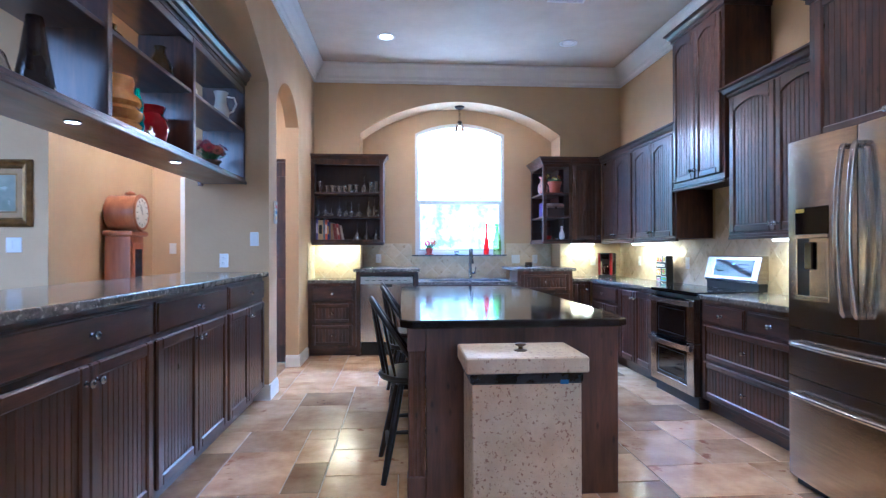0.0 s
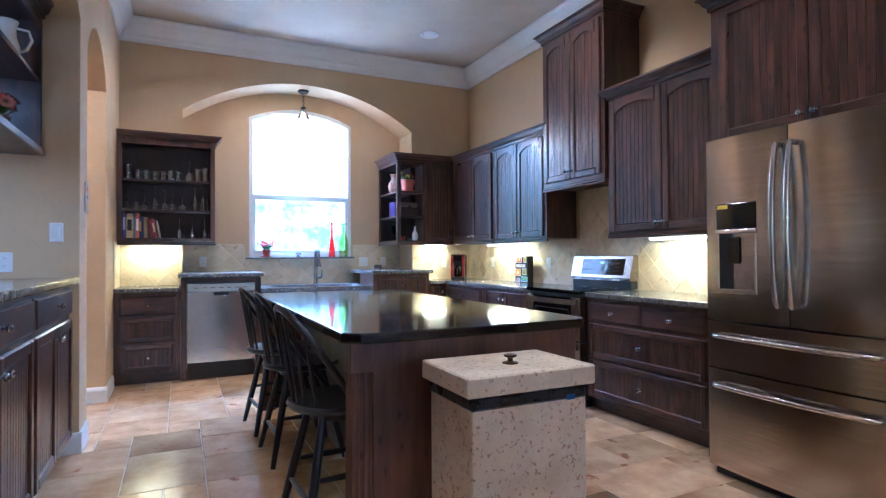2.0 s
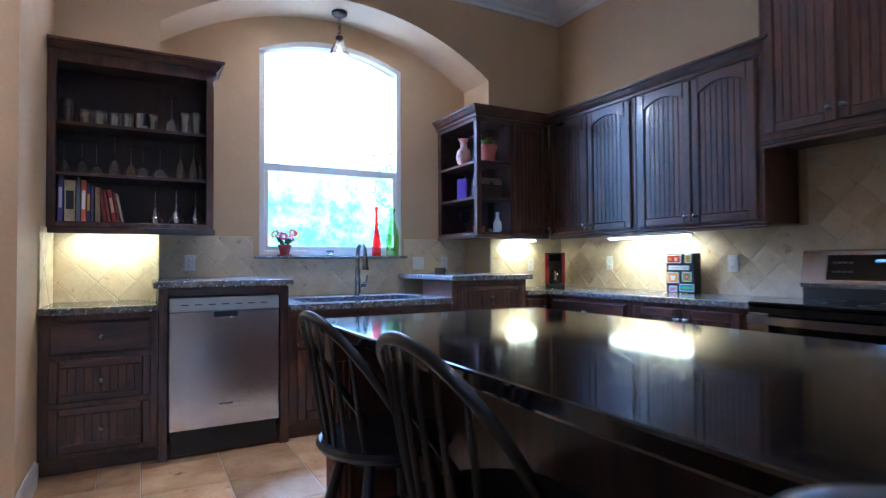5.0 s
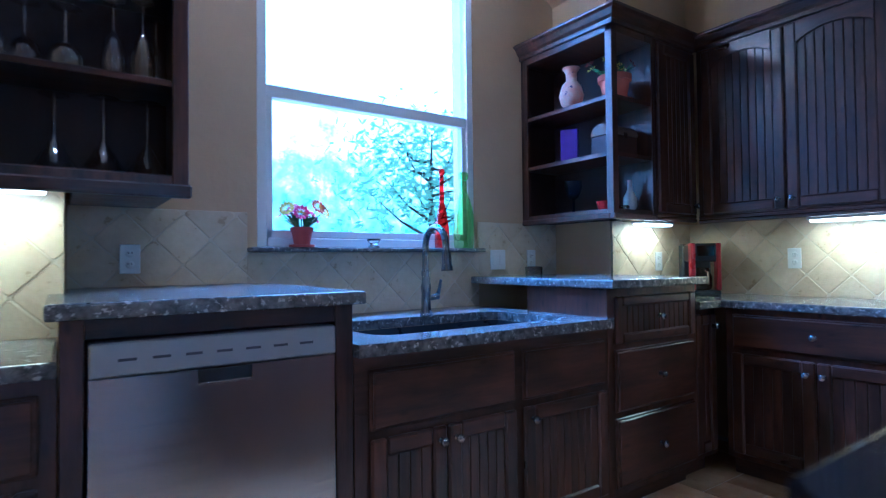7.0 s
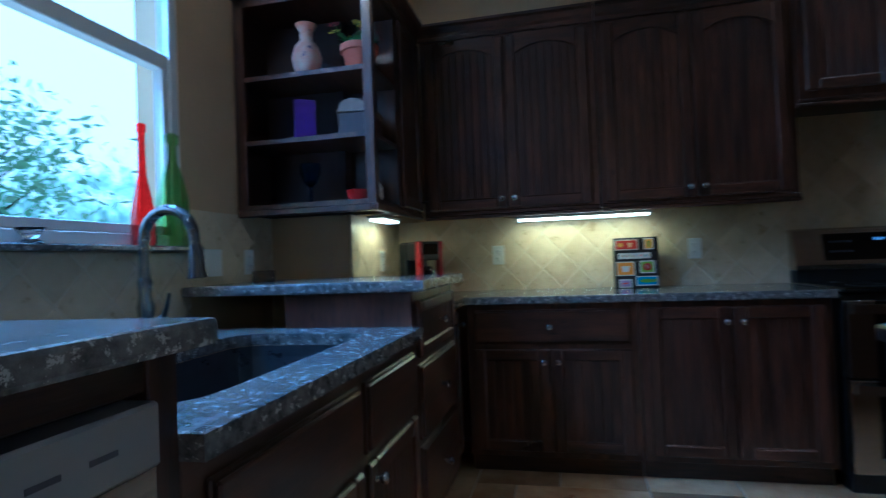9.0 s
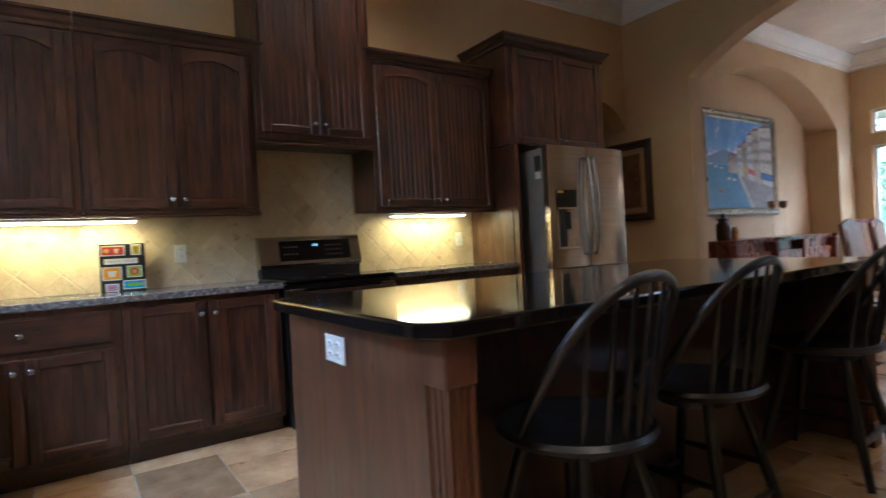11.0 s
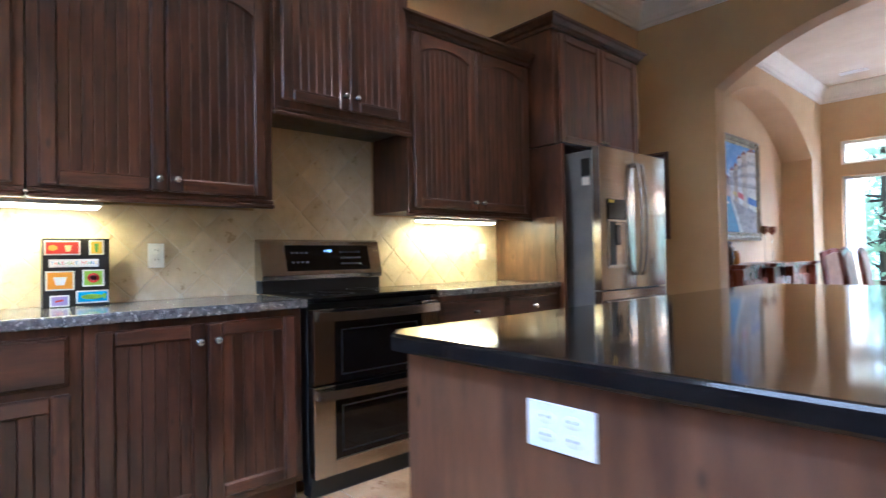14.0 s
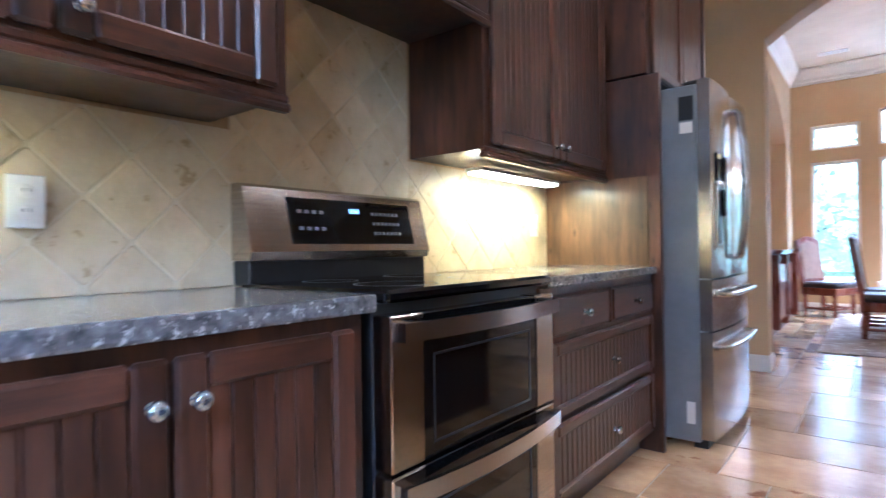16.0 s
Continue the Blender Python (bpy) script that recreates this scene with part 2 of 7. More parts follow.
def wood(name, dark, pale, along, rough=0.34, coat=0.38, blotch=0.5):
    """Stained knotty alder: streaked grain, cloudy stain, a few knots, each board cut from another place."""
    m = bpy.data.materials.new(name)
    m.use_nodes = True
    n, l = m.node_tree.nodes, m.node_tree.links
    p = n["Principled BSDF"]
    co, oi = n.new("ShaderNodeTexCoord"), n.new("ShaderNodeObjectInfo")
    sh = n.new("ShaderNodeMath")
    sh.operation = "MULTIPLY"
    sh.inputs[1].default_value = 53.0
    l.new(oi.outputs["Random"], sh.inputs[0])
    ad = n.new("ShaderNodeVectorMath")
    l.new(co.outputs["Object"], ad.inputs[0])
    l.new(sh.outputs[0], ad.inputs[1])

    def noise(scale, sx, detail, rough_):
        mp, t = n.new("ShaderNodeMapping"), n.new("ShaderNodeTexNoise")
        mp.inputs["Scale"].default_value = (1, sx, sx) if along == "x" else (sx, sx, 1)
        l.new(ad.outputs[0], mp.inputs["Vector"])
        l.new(mp.outputs[0], t.inputs["Vector"])
        t.inputs["Scale"].default_value, t.inputs["Detail"].default_value, t.inputs["Roughness"].default_value = scale, detail, rough_
        return t.outputs["Fac"]

    def spread(fac, a, b, c, d):
        r = n.new("ShaderNodeMapRange")
        r.inputs[1].default_value, r.inputs[2].default_value, r.inputs[3].default_value, r.inputs[4].default_value = a, b, c, d
        l.new(fac, r.inputs[0])
        return r.outputs[0]

    grain, cloud, pores = noise(2.4, 9.0, 7.0, 0.66), noise(3.2, 2.0, 3.0, 0.5), noise(16.0, 16.0, 2.0, 0.5)
    mp, vo = n.new("ShaderNodeMapping"), n.new("ShaderNodeTexVoronoi")
    mp.inputs["Scale"].default_value = (1.3, 3.2, 3.2) if along == "x" else (3.2, 3.2, 1.3)
    l.new(ad.outputs[0], mp.inputs["Vector"])
    l.new(mp.outputs[0], vo.inputs["Vector"])
    mx = n.new("ShaderNodeMix")
    mx.data_type = "RGBA"
    mx.inputs["A"].default_value, mx.inputs["B"].default_value = dark, pale
    l.new(spread(grain, 0.30, 0.70, 0.0, 1.0), mx.inputs["Factor"])
    val = n.new("ShaderNodeMath")
    val.operation = "MULTIPLY"
    l.new(spread(cloud, 0.30, 0.70, 1 - blotch, 1 + blotch), val.inputs[0])
    l.new(spread(vo.outputs["Distance"], 0.05, 0.17, 0.35, 1.0), val.inputs[1])
    v2 = n.new("ShaderNodeMath")
    v2.operation = "MULTIPLY"
    l.new(val.outputs[0], v2.inputs[0])
    l.new(spread(oi.outputs["Random"], 0.0, 1.0, 0.84, 1.16), v2.inputs[1])
    hs = n.new("ShaderNodeHueSaturation")
    l.new(v2.outputs[0], hs.inputs["Value"])
    l.new(mx.outputs["Result"], hs.inputs["Color"])
    l.new(hs.outputs[0], p.inputs["Base Color"])
    l.new(spread(cloud, 0.2, 0.8, rough - 0.08, rough + 0.12), p.inputs["Roughness"])
    bp = n.new("ShaderNodeBump")
    bp.inputs["Strength"].default_value, bp.inputs["Distance"].default_value = 0.16, 0.003
    sm = n.new("ShaderNodeMath")
    l.new(pores, sm.inputs[0])
    l.new(grain, sm.inputs[1])
    l.new(sm.outputs[0], bp.inputs["Height"])
    l.new(bp.outputs[0], p.inputs["Normal"])
    p.inputs["Coat Weight"].default_value, p.inputs["Coat Roughness"].default_value = coat, 0.16
    return m


WALL = pmat("tan_wall_paint", srgb(198, 169, 124), srgb(188, 157, 112), 1.3, 0.7, bump=0.35, bscale=38)
CEIL = pmat("ceiling_paint", srgb(204, 190, 168), srgb(192, 177, 153), 2.2, 0.8, bump=0.6, bscale=26)
TRIM = pmat("white_trim_paint", srgb(232, 229, 222), srgb(222, 219, 212), 2.0, 0.35, bump=0.05)
WOOD = wood("dark_stained_alder", srgb(34, 19, 12), srgb(84, 50, 31), "z")
WOODH = wood("dark_stained_alder_across", srgb(34, 19, 12), srgb(84, 50, 31), "x")
INSIDE = pmat("dark_cabinet_interior", srgb(40, 23, 15), srgb(58, 35, 23), 2.0, 0.5, bump=0.1, stretch=(6, 6, 1))
# same alder in golden tones: the strip lamp's light is in the colour
LITWOOD = wood("lit_knotty_alder", srgb(66, 45, 26), srgb(112, 80, 46), "z", 0.38, 0.3, 0.35)
BLACKSTONE = pmat("polished_black_granite", srgb(14, 13, 13), srgb(24, 22, 21), 30, 0.07, bump=0.0, rvar=0.03, coat=0.3)
GRANITE = pmat("speckled_grey_granite", srgb(128, 124, 118), srgb(60, 59, 58), 34, 0.14, bump=0.02, spots=srgb(180, 176, 168), spotscale=54, spotsize=0.30, rvar=0.05, detail=8.0)
TILE = pmat("travertine_floor_tile", srgb(150, 112, 72), srgb(202, 170, 126), 2.6, 0.2, bump=0.25, bscale=22, spots=srgb(140, 94, 58), spotscale=4.0, spotsize=0.16, vary=0.40, rvar=0.16)
TILES = pmat("travertine_floor_tile_joined", srgb(150, 112, 72), srgb(202, 170, 126), 2.6, 0.2, bump=0.25, bscale=22, spots=srgb(140, 94, 58), spotscale=4.0, spotsize=0.16, vary=0.40, rvar=0.16, island=True)
GROUT = pmat("floor_grout", srgb(188, 172, 148), srgb(168, 152, 128), 8, 0.85, bump=0.4)
SPLASH = pmat("tumbled_travertine_tile", srgb(214, 196, 158), srgb(194, 172, 132), 7, 0.5, bump=0.5, bscale=40, spots=srgb(170, 146, 104), spotscale=14, spotsize=0.16, vary=0.07)
SGROUT = pmat("backsplash_grout", srgb(212, 198, 166), srgb(202, 186, 152), 9, 0.85, bump=0.3)
STEEL = pmat("brushed_stainless_steel", srgb(194, 186, 176), srgb(172, 164, 155), 2.0, 0.19, metal=1.0, bump=0.03, bscale=30, stretch=(1, 1, 60), rvar=0.05, aniso=0.5)
STEELV = pmat("brushed_stainless_handle", srgb(206, 202, 198), srgb(190, 186, 182), 3.0, 0.2, metal=1.0, rvar=0.05)
GREYSIDE = pmat("grey_fridge_side", srgb(134, 136, 138), srgb(122, 124, 126), 5, 0.42, metal=0.4, bump=0.05)
BLACKGLASS = pmat("black_oven_glass", srgb(9, 9, 10), srgb(13, 13, 14), 5, 0.06, rvar=0.02)
BLACKPL = pmat("black_plastic", srgb(20, 20, 21), srgb(28, 28, 29), 14, 0.35, bump=0.05)
STOOL = pmat("black_painted_wood", srgb(12, 11, 11), srgb(19, 17, 16), 9, 0.34, bump=0.06, coat=0.25)
CHROME = pmat("glass_and_chrome_knob", srgb(200, 205, 212), srgb(150, 156, 164), 30, 0.12, metal=0.9)
NICKEL = pmat("brushed_nickel", srgb(150, 152, 156), srgb(128, 130, 134), 12, 0.25, metal=1.0)
BRONZE = pmat("oil_rubbed_bronze", srgb(44, 34, 28), srgb(62, 48, 38), 12, 0.4, metal=0.8)
TRAV = pmat("pitted_travertine_stone", srgb(222, 204, 170), srgb(198, 176, 140), 6, 0.45, bump=0.7, bscale=24, spots=srgb(158, 122, 96), spotscale=52, spotsize=0.30, detail=8.0)
WHITEPL = pmat("white_plastic", srgb(228, 226, 220), srgb(220, 217, 210), 6, 0.35)
LAMPGLASS = glow("lit_lamp_lens", (1.0, 0.9, 0.74), 18)
TUBEGLOW = glow("lit_fluorescent_lens", (1.0, 0.86, 0.5), 22)
PANE = glass("window_glass", (1, 1, 1, 1), 0.0, 1.05)

# ---- the rooms ----
XE, YN, YB, XW, YS, ZC = 3.61, 7.14, 7.57, -0.43, 0.709, 3.66


def arch_z(x, x0, x1, spring, apex):
    a, h = (x1 - x0) / 2, apex - spring
    r = (a * a + h * h) / (2 * h)
    return spring + math.sqrt(max(r * r - (x - (x0 + x1) / 2) ** 2, 0)) - (r - h)


def arch_head(bm, u0, u1, spring, apex, top, lo, hi, along="x", n=28):
    """The wall above an arched opening; lo and hi are its two faces."""
    pts = [(u0 + (u1 - u0) * i / n, arch_z(u0 + (u1 - u0) * i / n, u0, u1, spring, apex)) for i in range(n + 1)]
    outline = pts + [(u1, top), (u0, top)]
    if along == "x":
        prism(bm, [(u, lo, z) for u, z in outline], (0, hi - lo, 0))
    else:
        prism(bm, [(lo, u, z) for u, z in outline], (hi - lo, 0, 0))


def structure(name, bm, mat, label=""):
    return solid(name, bm, mat, label, kind="structure")


bm = bmesh.new()
cbox(bm, -5.6, 5.0, -4.5, 7.77, -0.15, -0.005)
floor = structure("floor", bm, GROUT, "travertine tiled floor with pale grout joints")

bm = bmesh.new()
cbox(bm, XE, XE + 0.2, 1.72, 7.9, 0, ZC)
arch_head(bm, YS, 1.72, 2.25, 2.55, ZC, XE, XE + 0.2, "y")
structure("wall_east", bm, WALL, "tan textured plaster wall")

NX0, NX1 = 0.155, 2.785
bm = bmesh.new()
cbox(bm, XW - 0.14, NX0, YN, YB + 0.2, 0, ZC)
cbox(bm, NX1, XE, YN, YB + 0.2, 0, ZC)
arch_head(bm, NX0, NX1, 2.78, 3.21, ZC, YN, YB)
structure("wall_north", bm, WALL, "tan plaster wall with an arched window niche")

WX0, WX1, WZ0, WZ1, WZA = 0.872, 2.115, 1.206, 2.875, 3.02
bm = bmesh.new()
cbox(bm, NX0, WX0, YB, YB + 0.2, 0, ZC)
cbox(bm, WX1, NX1, YB, YB + 0.2, 0, ZC)
cbox(bm, WX0, WX1, YB, YB + 0.2, 0, WZ0)
arch_head(bm, WX0, WX1, WZ1, WZA, ZC, YB, YB + 0.2)
structure("wall_niche", bm, WALL, "tan plaster wall behind the sink")

bm = bmesh.new()
cbox(bm, XW - 0.14, XW, 6.06, YN, 0, ZC)
arch_head(bm, 5.0, 6.06, 2.6, 2.9, ZC, XW - 0.14, XW, "y")
structure("wall_west", bm, WALL, "tan plaster wall with an arched hall opening")
bm = bmesh.new()
cbox(bm, -1.12, XW, 4.72, 5.0, 0, ZC)
arch_head(bm, YS, 4.72, 2.69, 3.3, ZC, -1.12, XW, "y", 40)
structure("wall_pass_through", bm, WALL, "tan plaster pier and wide arch over the bar")

AX0, AX1 = -0.125, 2.847
bm = bmesh.new()
cbox(bm, -1.12, AX0, YS - 0.2, YS, 0, ZC)
cbox(bm, AX1, 4.8, YS - 0.2, YS, 0, ZC)
cbox(bm, 4.8, 5.0, YS - 0.2, 2.2, 0, ZC)
cbox(bm, XE + 0.2, 4.8, 2.0, 2.2, 0, ZC)
arch_head(bm, AX0, AX1, 2.64, 3.13, ZC, YS - 0.2, YS)
structure("wall_south", bm, WALL, "tan plaster wall with a wide arch to the dining room")

# hall and living room
bm = bmesh.new()
cbox(bm, -2.19, -1.68, 6.25, 6.4, 0, ZC)
cbox(bm, -1.10, -1.02, 6.25, 6.4, 0, ZC)
cbox(bm, -1.68, -1.10, 6.25, 6.4, 2.01, ZC)
cbox(bm, -0.50, XW - 0.14, 6.25, 6.4, 0, ZC)
cbox(bm, -1.02, -0.50, 6.25, 6.4, 2.29, ZC)
structure("wall_hall", bm, WALL, "tan plaster hall wall beside a dark door")
bm = bmesh.new()
cbox(bm, -2.19, -2.05, 4.6, 6.25, 0, ZC)
cbox(bm, -5.5, -2.05, 4.46, 4.6, 0, ZC)
cbox(bm, -5.6, -5.46, -4.5, 4.46, 0, ZC)
structure("wall_living", bm, WALL, "pale tan plaster living room walls")
# out of view; the opening is made up to hold the fill lamp
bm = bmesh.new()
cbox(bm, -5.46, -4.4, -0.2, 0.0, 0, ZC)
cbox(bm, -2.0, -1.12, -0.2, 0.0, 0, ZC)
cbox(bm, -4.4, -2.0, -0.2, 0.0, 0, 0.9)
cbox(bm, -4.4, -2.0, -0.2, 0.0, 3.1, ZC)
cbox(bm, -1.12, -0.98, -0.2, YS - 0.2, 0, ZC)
structure("wall_living_south", bm, WALL, "tan plaster wall with an added opening for the fill lamp")

bm = bmesh.new()
cbox(bm, -5.6, 5.0, YS - 0.1, 7.9, ZC, ZC + 0.15)
cbox(bm, -5.6, -0.98, -0.3, YS - 0.1, ZC, ZC + 0.15)
structure("ceiling", bm, CEIL, "pale textured plaster ceiling")
ZD, YD, XDE, XDW = 3.662, -4.3, 3.2, -0.62
bm = bmesh.new()
cbox(bm, -1.2, 4.2, -4.6, YS - 0.1, ZD, ZD + 0.15)
structure("ceiling_dining", bm, CEIL, "pale mottled plaster dining room ceiling")

# dining room walls
bm = bmesh.new()
cbox(bm, XDE, 3.9, YD - 0.2, -3.75, 0, ZD)
cbox(bm, XDE, 3.9, 0.0, YS - 0.2, 0, ZD)
arch_head(bm, -3.75, 0.0, 2.5, 3.2, ZD, XDE, 3.62, "y", 40)
cbox(bm, 3.62, 3.9, -3.75, 0.0, 0, ZD)
structure("wall_dining_east", bm, WALL, "tan plaster wall with an arched picture niche")
bm = bmesh.new()
cbox(bm, -1.12, XDW, YD - 0.2, -0.2, 0, ZD)
structure("wall_dining_west", bm, WALL, "tan plaster dining room wall")
DW = [(0.22, 0.77, 0.47, 2.25, 2.43, 2.83, 2.92), (1.01, 2.13, 0.47, 2.25, 2.43, 2.94, 3.0), (2.36, 2.95, 0.47, 2.25, 2.43, 2.92, 2.80)]
bm = bmesh.new()
edges = [XDW] + [v for w in DW for v in w[:2]] + [XDE]
for i in range(0, len(edges), 2):
    cbox(bm, edges[i], edges[i + 1], YD - 0.2, YD, 0, ZD)
for x0, x1, z0, z1, t0, t1, t2 in DW:
    cbox(bm, x0, x1, YD - 0.2, YD, 0, z0)
    cbox(bm, x0, x1, YD - 0.2, YD, z1, t0)
    prism(bm, [(x0 + (x1 - x0) * i / 12, YD, min(t1, t2) if abs(x1 - x0) < 1 else arch_z(x0 + (x1 - x0) * i / 12, x0, x1, t1, t2)) for i in range(13)] + [(x1, YD, ZD), (x0, YD, ZD)], (0, -0.2, 0))
structure("wall_dining_south", bm, WALL, "tan plaster wall with three tall windows")

# crown moulding
CROWN = [(0, 0), (0.13, 0), (0.13, -0.022), (0.115, -0.04), (0.10, -0.075), (0.065, -0.125), (0.04, -0.15), (0.034, -0.185), (0.02, -0.2), (0.02, -0.232), (0, -0.232)]


def crown_run(bm, p, q, inward, z, prof=CROWN):
    """Moulding along the wall from p to q; inward points into the room."""
    p, q, w = Vector((*p, z)), Vector((*q, z)), Vector((*inward, 0))
    prism(bm, [p + w * d + Vector((0, 0, h)) for d, h in prof], q - p)


bm = bmesh.new()
crown_run(bm, (XW, YN), (XE, YN), (0, -1), ZC)
crown_run(bm, (XE, YS), (XE, YN), (-1, 0), ZC)
crown_run(bm, (XW, YS), (XE, YS), (0, 1), ZC)
crown_run(bm, (XW, YS), (XW, YN), (1, 0), ZC)
structure("crown_moulding", bm, TRIM, "white painted crown moulding")
bm = bmesh.new()
crown_run(bm, (XDW, YD), (XDE, YD), (0, 1), ZD)
crown_run(bm, (XDE, YD), (XDE, YS - 0.2), (-1, 0), ZD)
crown_run(bm, (XDW, YD), (XDW, YS - 0.2), (1, 0), ZD)
crown_run(bm, (XDW, YS - 0.2), (XDE, YS - 0.2), (0, -1), ZD)
structure("crown_moulding_dining", bm, TRIM, "white painted dining room crown moulding")


BASE = [(0, 0), (0.016, 0), (0.016, 0.10), (0.011, 0.118), (0.004, 0.13), (0, 0.13)]
bm = bmesh.new()
for p, q, w in (((XW, 4.705), (XW, 5.0), (1, 0)), ((-1.12, 4.72), (XW + 0.016, 4.72), (0, -1)), ((XW - 0.14, 6.06), (XW + 0.016, 6.06), (0, -1)), ((XW, 6.06), (XW, 6.57), (1, 0)),
                ((AX1, YS), (XE - 0.001, YS), (0, 1)), ((AX1, YS - 0.2), (AX1, YS + 0.016), (-1, 0)), ((XE, YS), (4.8, YS), (0, 1)),
                ((XW, YS), (AX0 + 0.016, YS), (0, 1)), ((AX0, YS - 0.2), (AX0, YS + 0.016), (1, 0)), ((XDW, YD), (XDE, YD), (0, 1)),
                ((XDE, YD), (XDE, -3.75), (-1, 0)), ((3.62, -3.75), (3.62, 0), (-1, 0)), ((XDW, YD), (XDW, -0.2), (1, 0)), ((XDE, 0.0), (XDE, YS - 0.2), (-1, 0)), ((-2.05, 4.6), (-2.05, 6.25), (1, 0)), ((-2.05, 6.25), (-1.5, 6.25), (0, -1))):
    crown_run(bm, p, q, w, 0.0, BASE)
structure("baseboard", bm, TRIM, "white painted baseboard")

# ---- windows ----
def sash_window(name, x0, x1, z0, zs, za, y, inward, rail, label):
    """A fixed or hung window with an arched or straight head; inward is +1 or -1 along y."""
    ob = tagged(new(name), label, kind="structure")
    fw, d = 0.045, 0.06
    y0, y1 = min(y, y - inward * d), max(y, y - inward * d)
    n = 16
    head = [(x0 + (x1 - x0) * i / n, arch_z(x0 + (x1 - x0) * i / n, x0, x1, zs, za) if za > zs else zs) for i in range(n + 1)]
    bm = bmesh.new()
    cbox(bm, x0, x0 + fw, y0, y1, z0, zs, 0.004)
    cbox(bm, x1 - fw, x1, y0, y1, z0, zs, 0.004)
    cbox(bm, x0 + fw, x1 - fw, y0, y1, z0, z0 + fw, 0.004)
    prism(bm, [(x, y0, z) for x, z in head] + [(x, y0, z - fw) for x, z in head[::-1]], (0, y1 - y0, 0))
    part("window_frame", bm, TRIM, ob)
    if rail:
        bm = bmesh.new()
        cbox(bm, x0 + fw, x1 - fw, y0 + 0.008, y1 + 0.004, rail - 0.03, rail + 0.03, 0.004)
        cbox(bm, x0 + fw, x0 + fw + 0.03, y0 + 0.01, y1 - 0.004, z0 + fw, rail - 0.03, 0.003)
        cbox(bm, x1 - fw - 0.03, x1 - fw, y0 + 0.01, y1 - 0.004, z0 + fw, rail - 0.03, 0.003)
        cbox(bm, x0 + fw, x1 - fw, y0 + 0.01, y1 - 0.004, z0 + fw, z0 + fw + 0.035, 0.003)
        part("sash", bm, TRIM, ob)
    ym = (y0 + y1) / 2
    panes = [(z0 + fw, rail), (rail, None)] if rail else [(z0 + fw, None)]
    for a, b in panes:
        bm = bmesh.new()
        if b:
            prism(bm, [(x0 + fw, ym, a), (x1 - fw, ym, a), (x1 - fw, ym, b), (x0 + fw, ym, b)], (0, 0.004, 0))
        else:
            prism(bm, [(x0 + fw, ym, a), (x1 - fw, ym, a)] + [(min(max(x, x0 + fw), x1 - fw), ym, z - fw) for x, z in head[::-1]], (0, 0.004, 0))
        g = part("pane", bm, PANE, ob)
        g.visible_shadow = False
    return ob


sash_window("window_1", WX0, WX1, WZ0, WZ1, WZA, YB + 0.001, -1, 1.93, "white arched single-hung kitchen window")
for i, (x0, x1, z0, z1, t0, t1, t2) in enumerate(DW):
    w = sash_window("window_%d" % (i * 2 + 2), x0, x1, z0, z1, z1, YD - 0.06, 1, None, "tall white dining room picture window")
    boxpart("window_sill", TRIM, w, x0 - 0.05, x1 + 0.05, YD, YD + 0.05, z0 - 0.035, z0, 0.006)
    boxpart("sill_apron", TRIM, w, x0 - 0.035, x1 + 0.035, YD + 0.001, YD + 0.025, z0 - 0.09, z0 - 0.035, 0.006)
    sash_window("window_%d" % (i * 2 + 3), x0, x1, t0, min(t1, t2), t2 if x1 - x0 > 1 else min(t1, t2), YD - 0.06, 1, None, "white transom window with a curved head")

# ---- cabinets ----
def knob_mesh():
    bm = bmesh.new()
    lathe(bm, [(0.011, 0.0), (0.011, 0.003), (0.005, 0.006), (0.005, 0.014), (0.012, 0.018), (0.0165, 0.023), (0.0165, 0.028), (0.012, 0.033), (0.004, 0.035)], seg=12)
    bmesh.ops.rotate(bm, verts=bm.verts, matrix=Matrix.Rotation(radians(90), 3, "X"))
    return mesh_of(bm, "knob", CHROME, True)


KNOB = knob_mesh()


def add_knob(parent, x, y, z):
    k = new("knob", KNOB)
    k.parent = parent
    k.location = (x, y, z)
    tagged(k, "faceted clear and chrome knob")


def slab_front(name, ob, x0, x1, z0, z1, knobs=(), y=0.0):
    """A plain drawer front with a stepped edge."""
    bm = bmesh.new()
    cbox(bm, x0, x1, y - 0.011, y, z0, z1, 0.006)
    cbox(bm, x0 + 0.009, x1 - 0.009, y - 0.022, y - 0.009, z0 + 0.009, z1 - 0.009, 0.008)
    f = part(name, bm, WOODH, ob)
    for kx, kz in knobs:
        add_knob(f, kx, y - 0.022, kz)


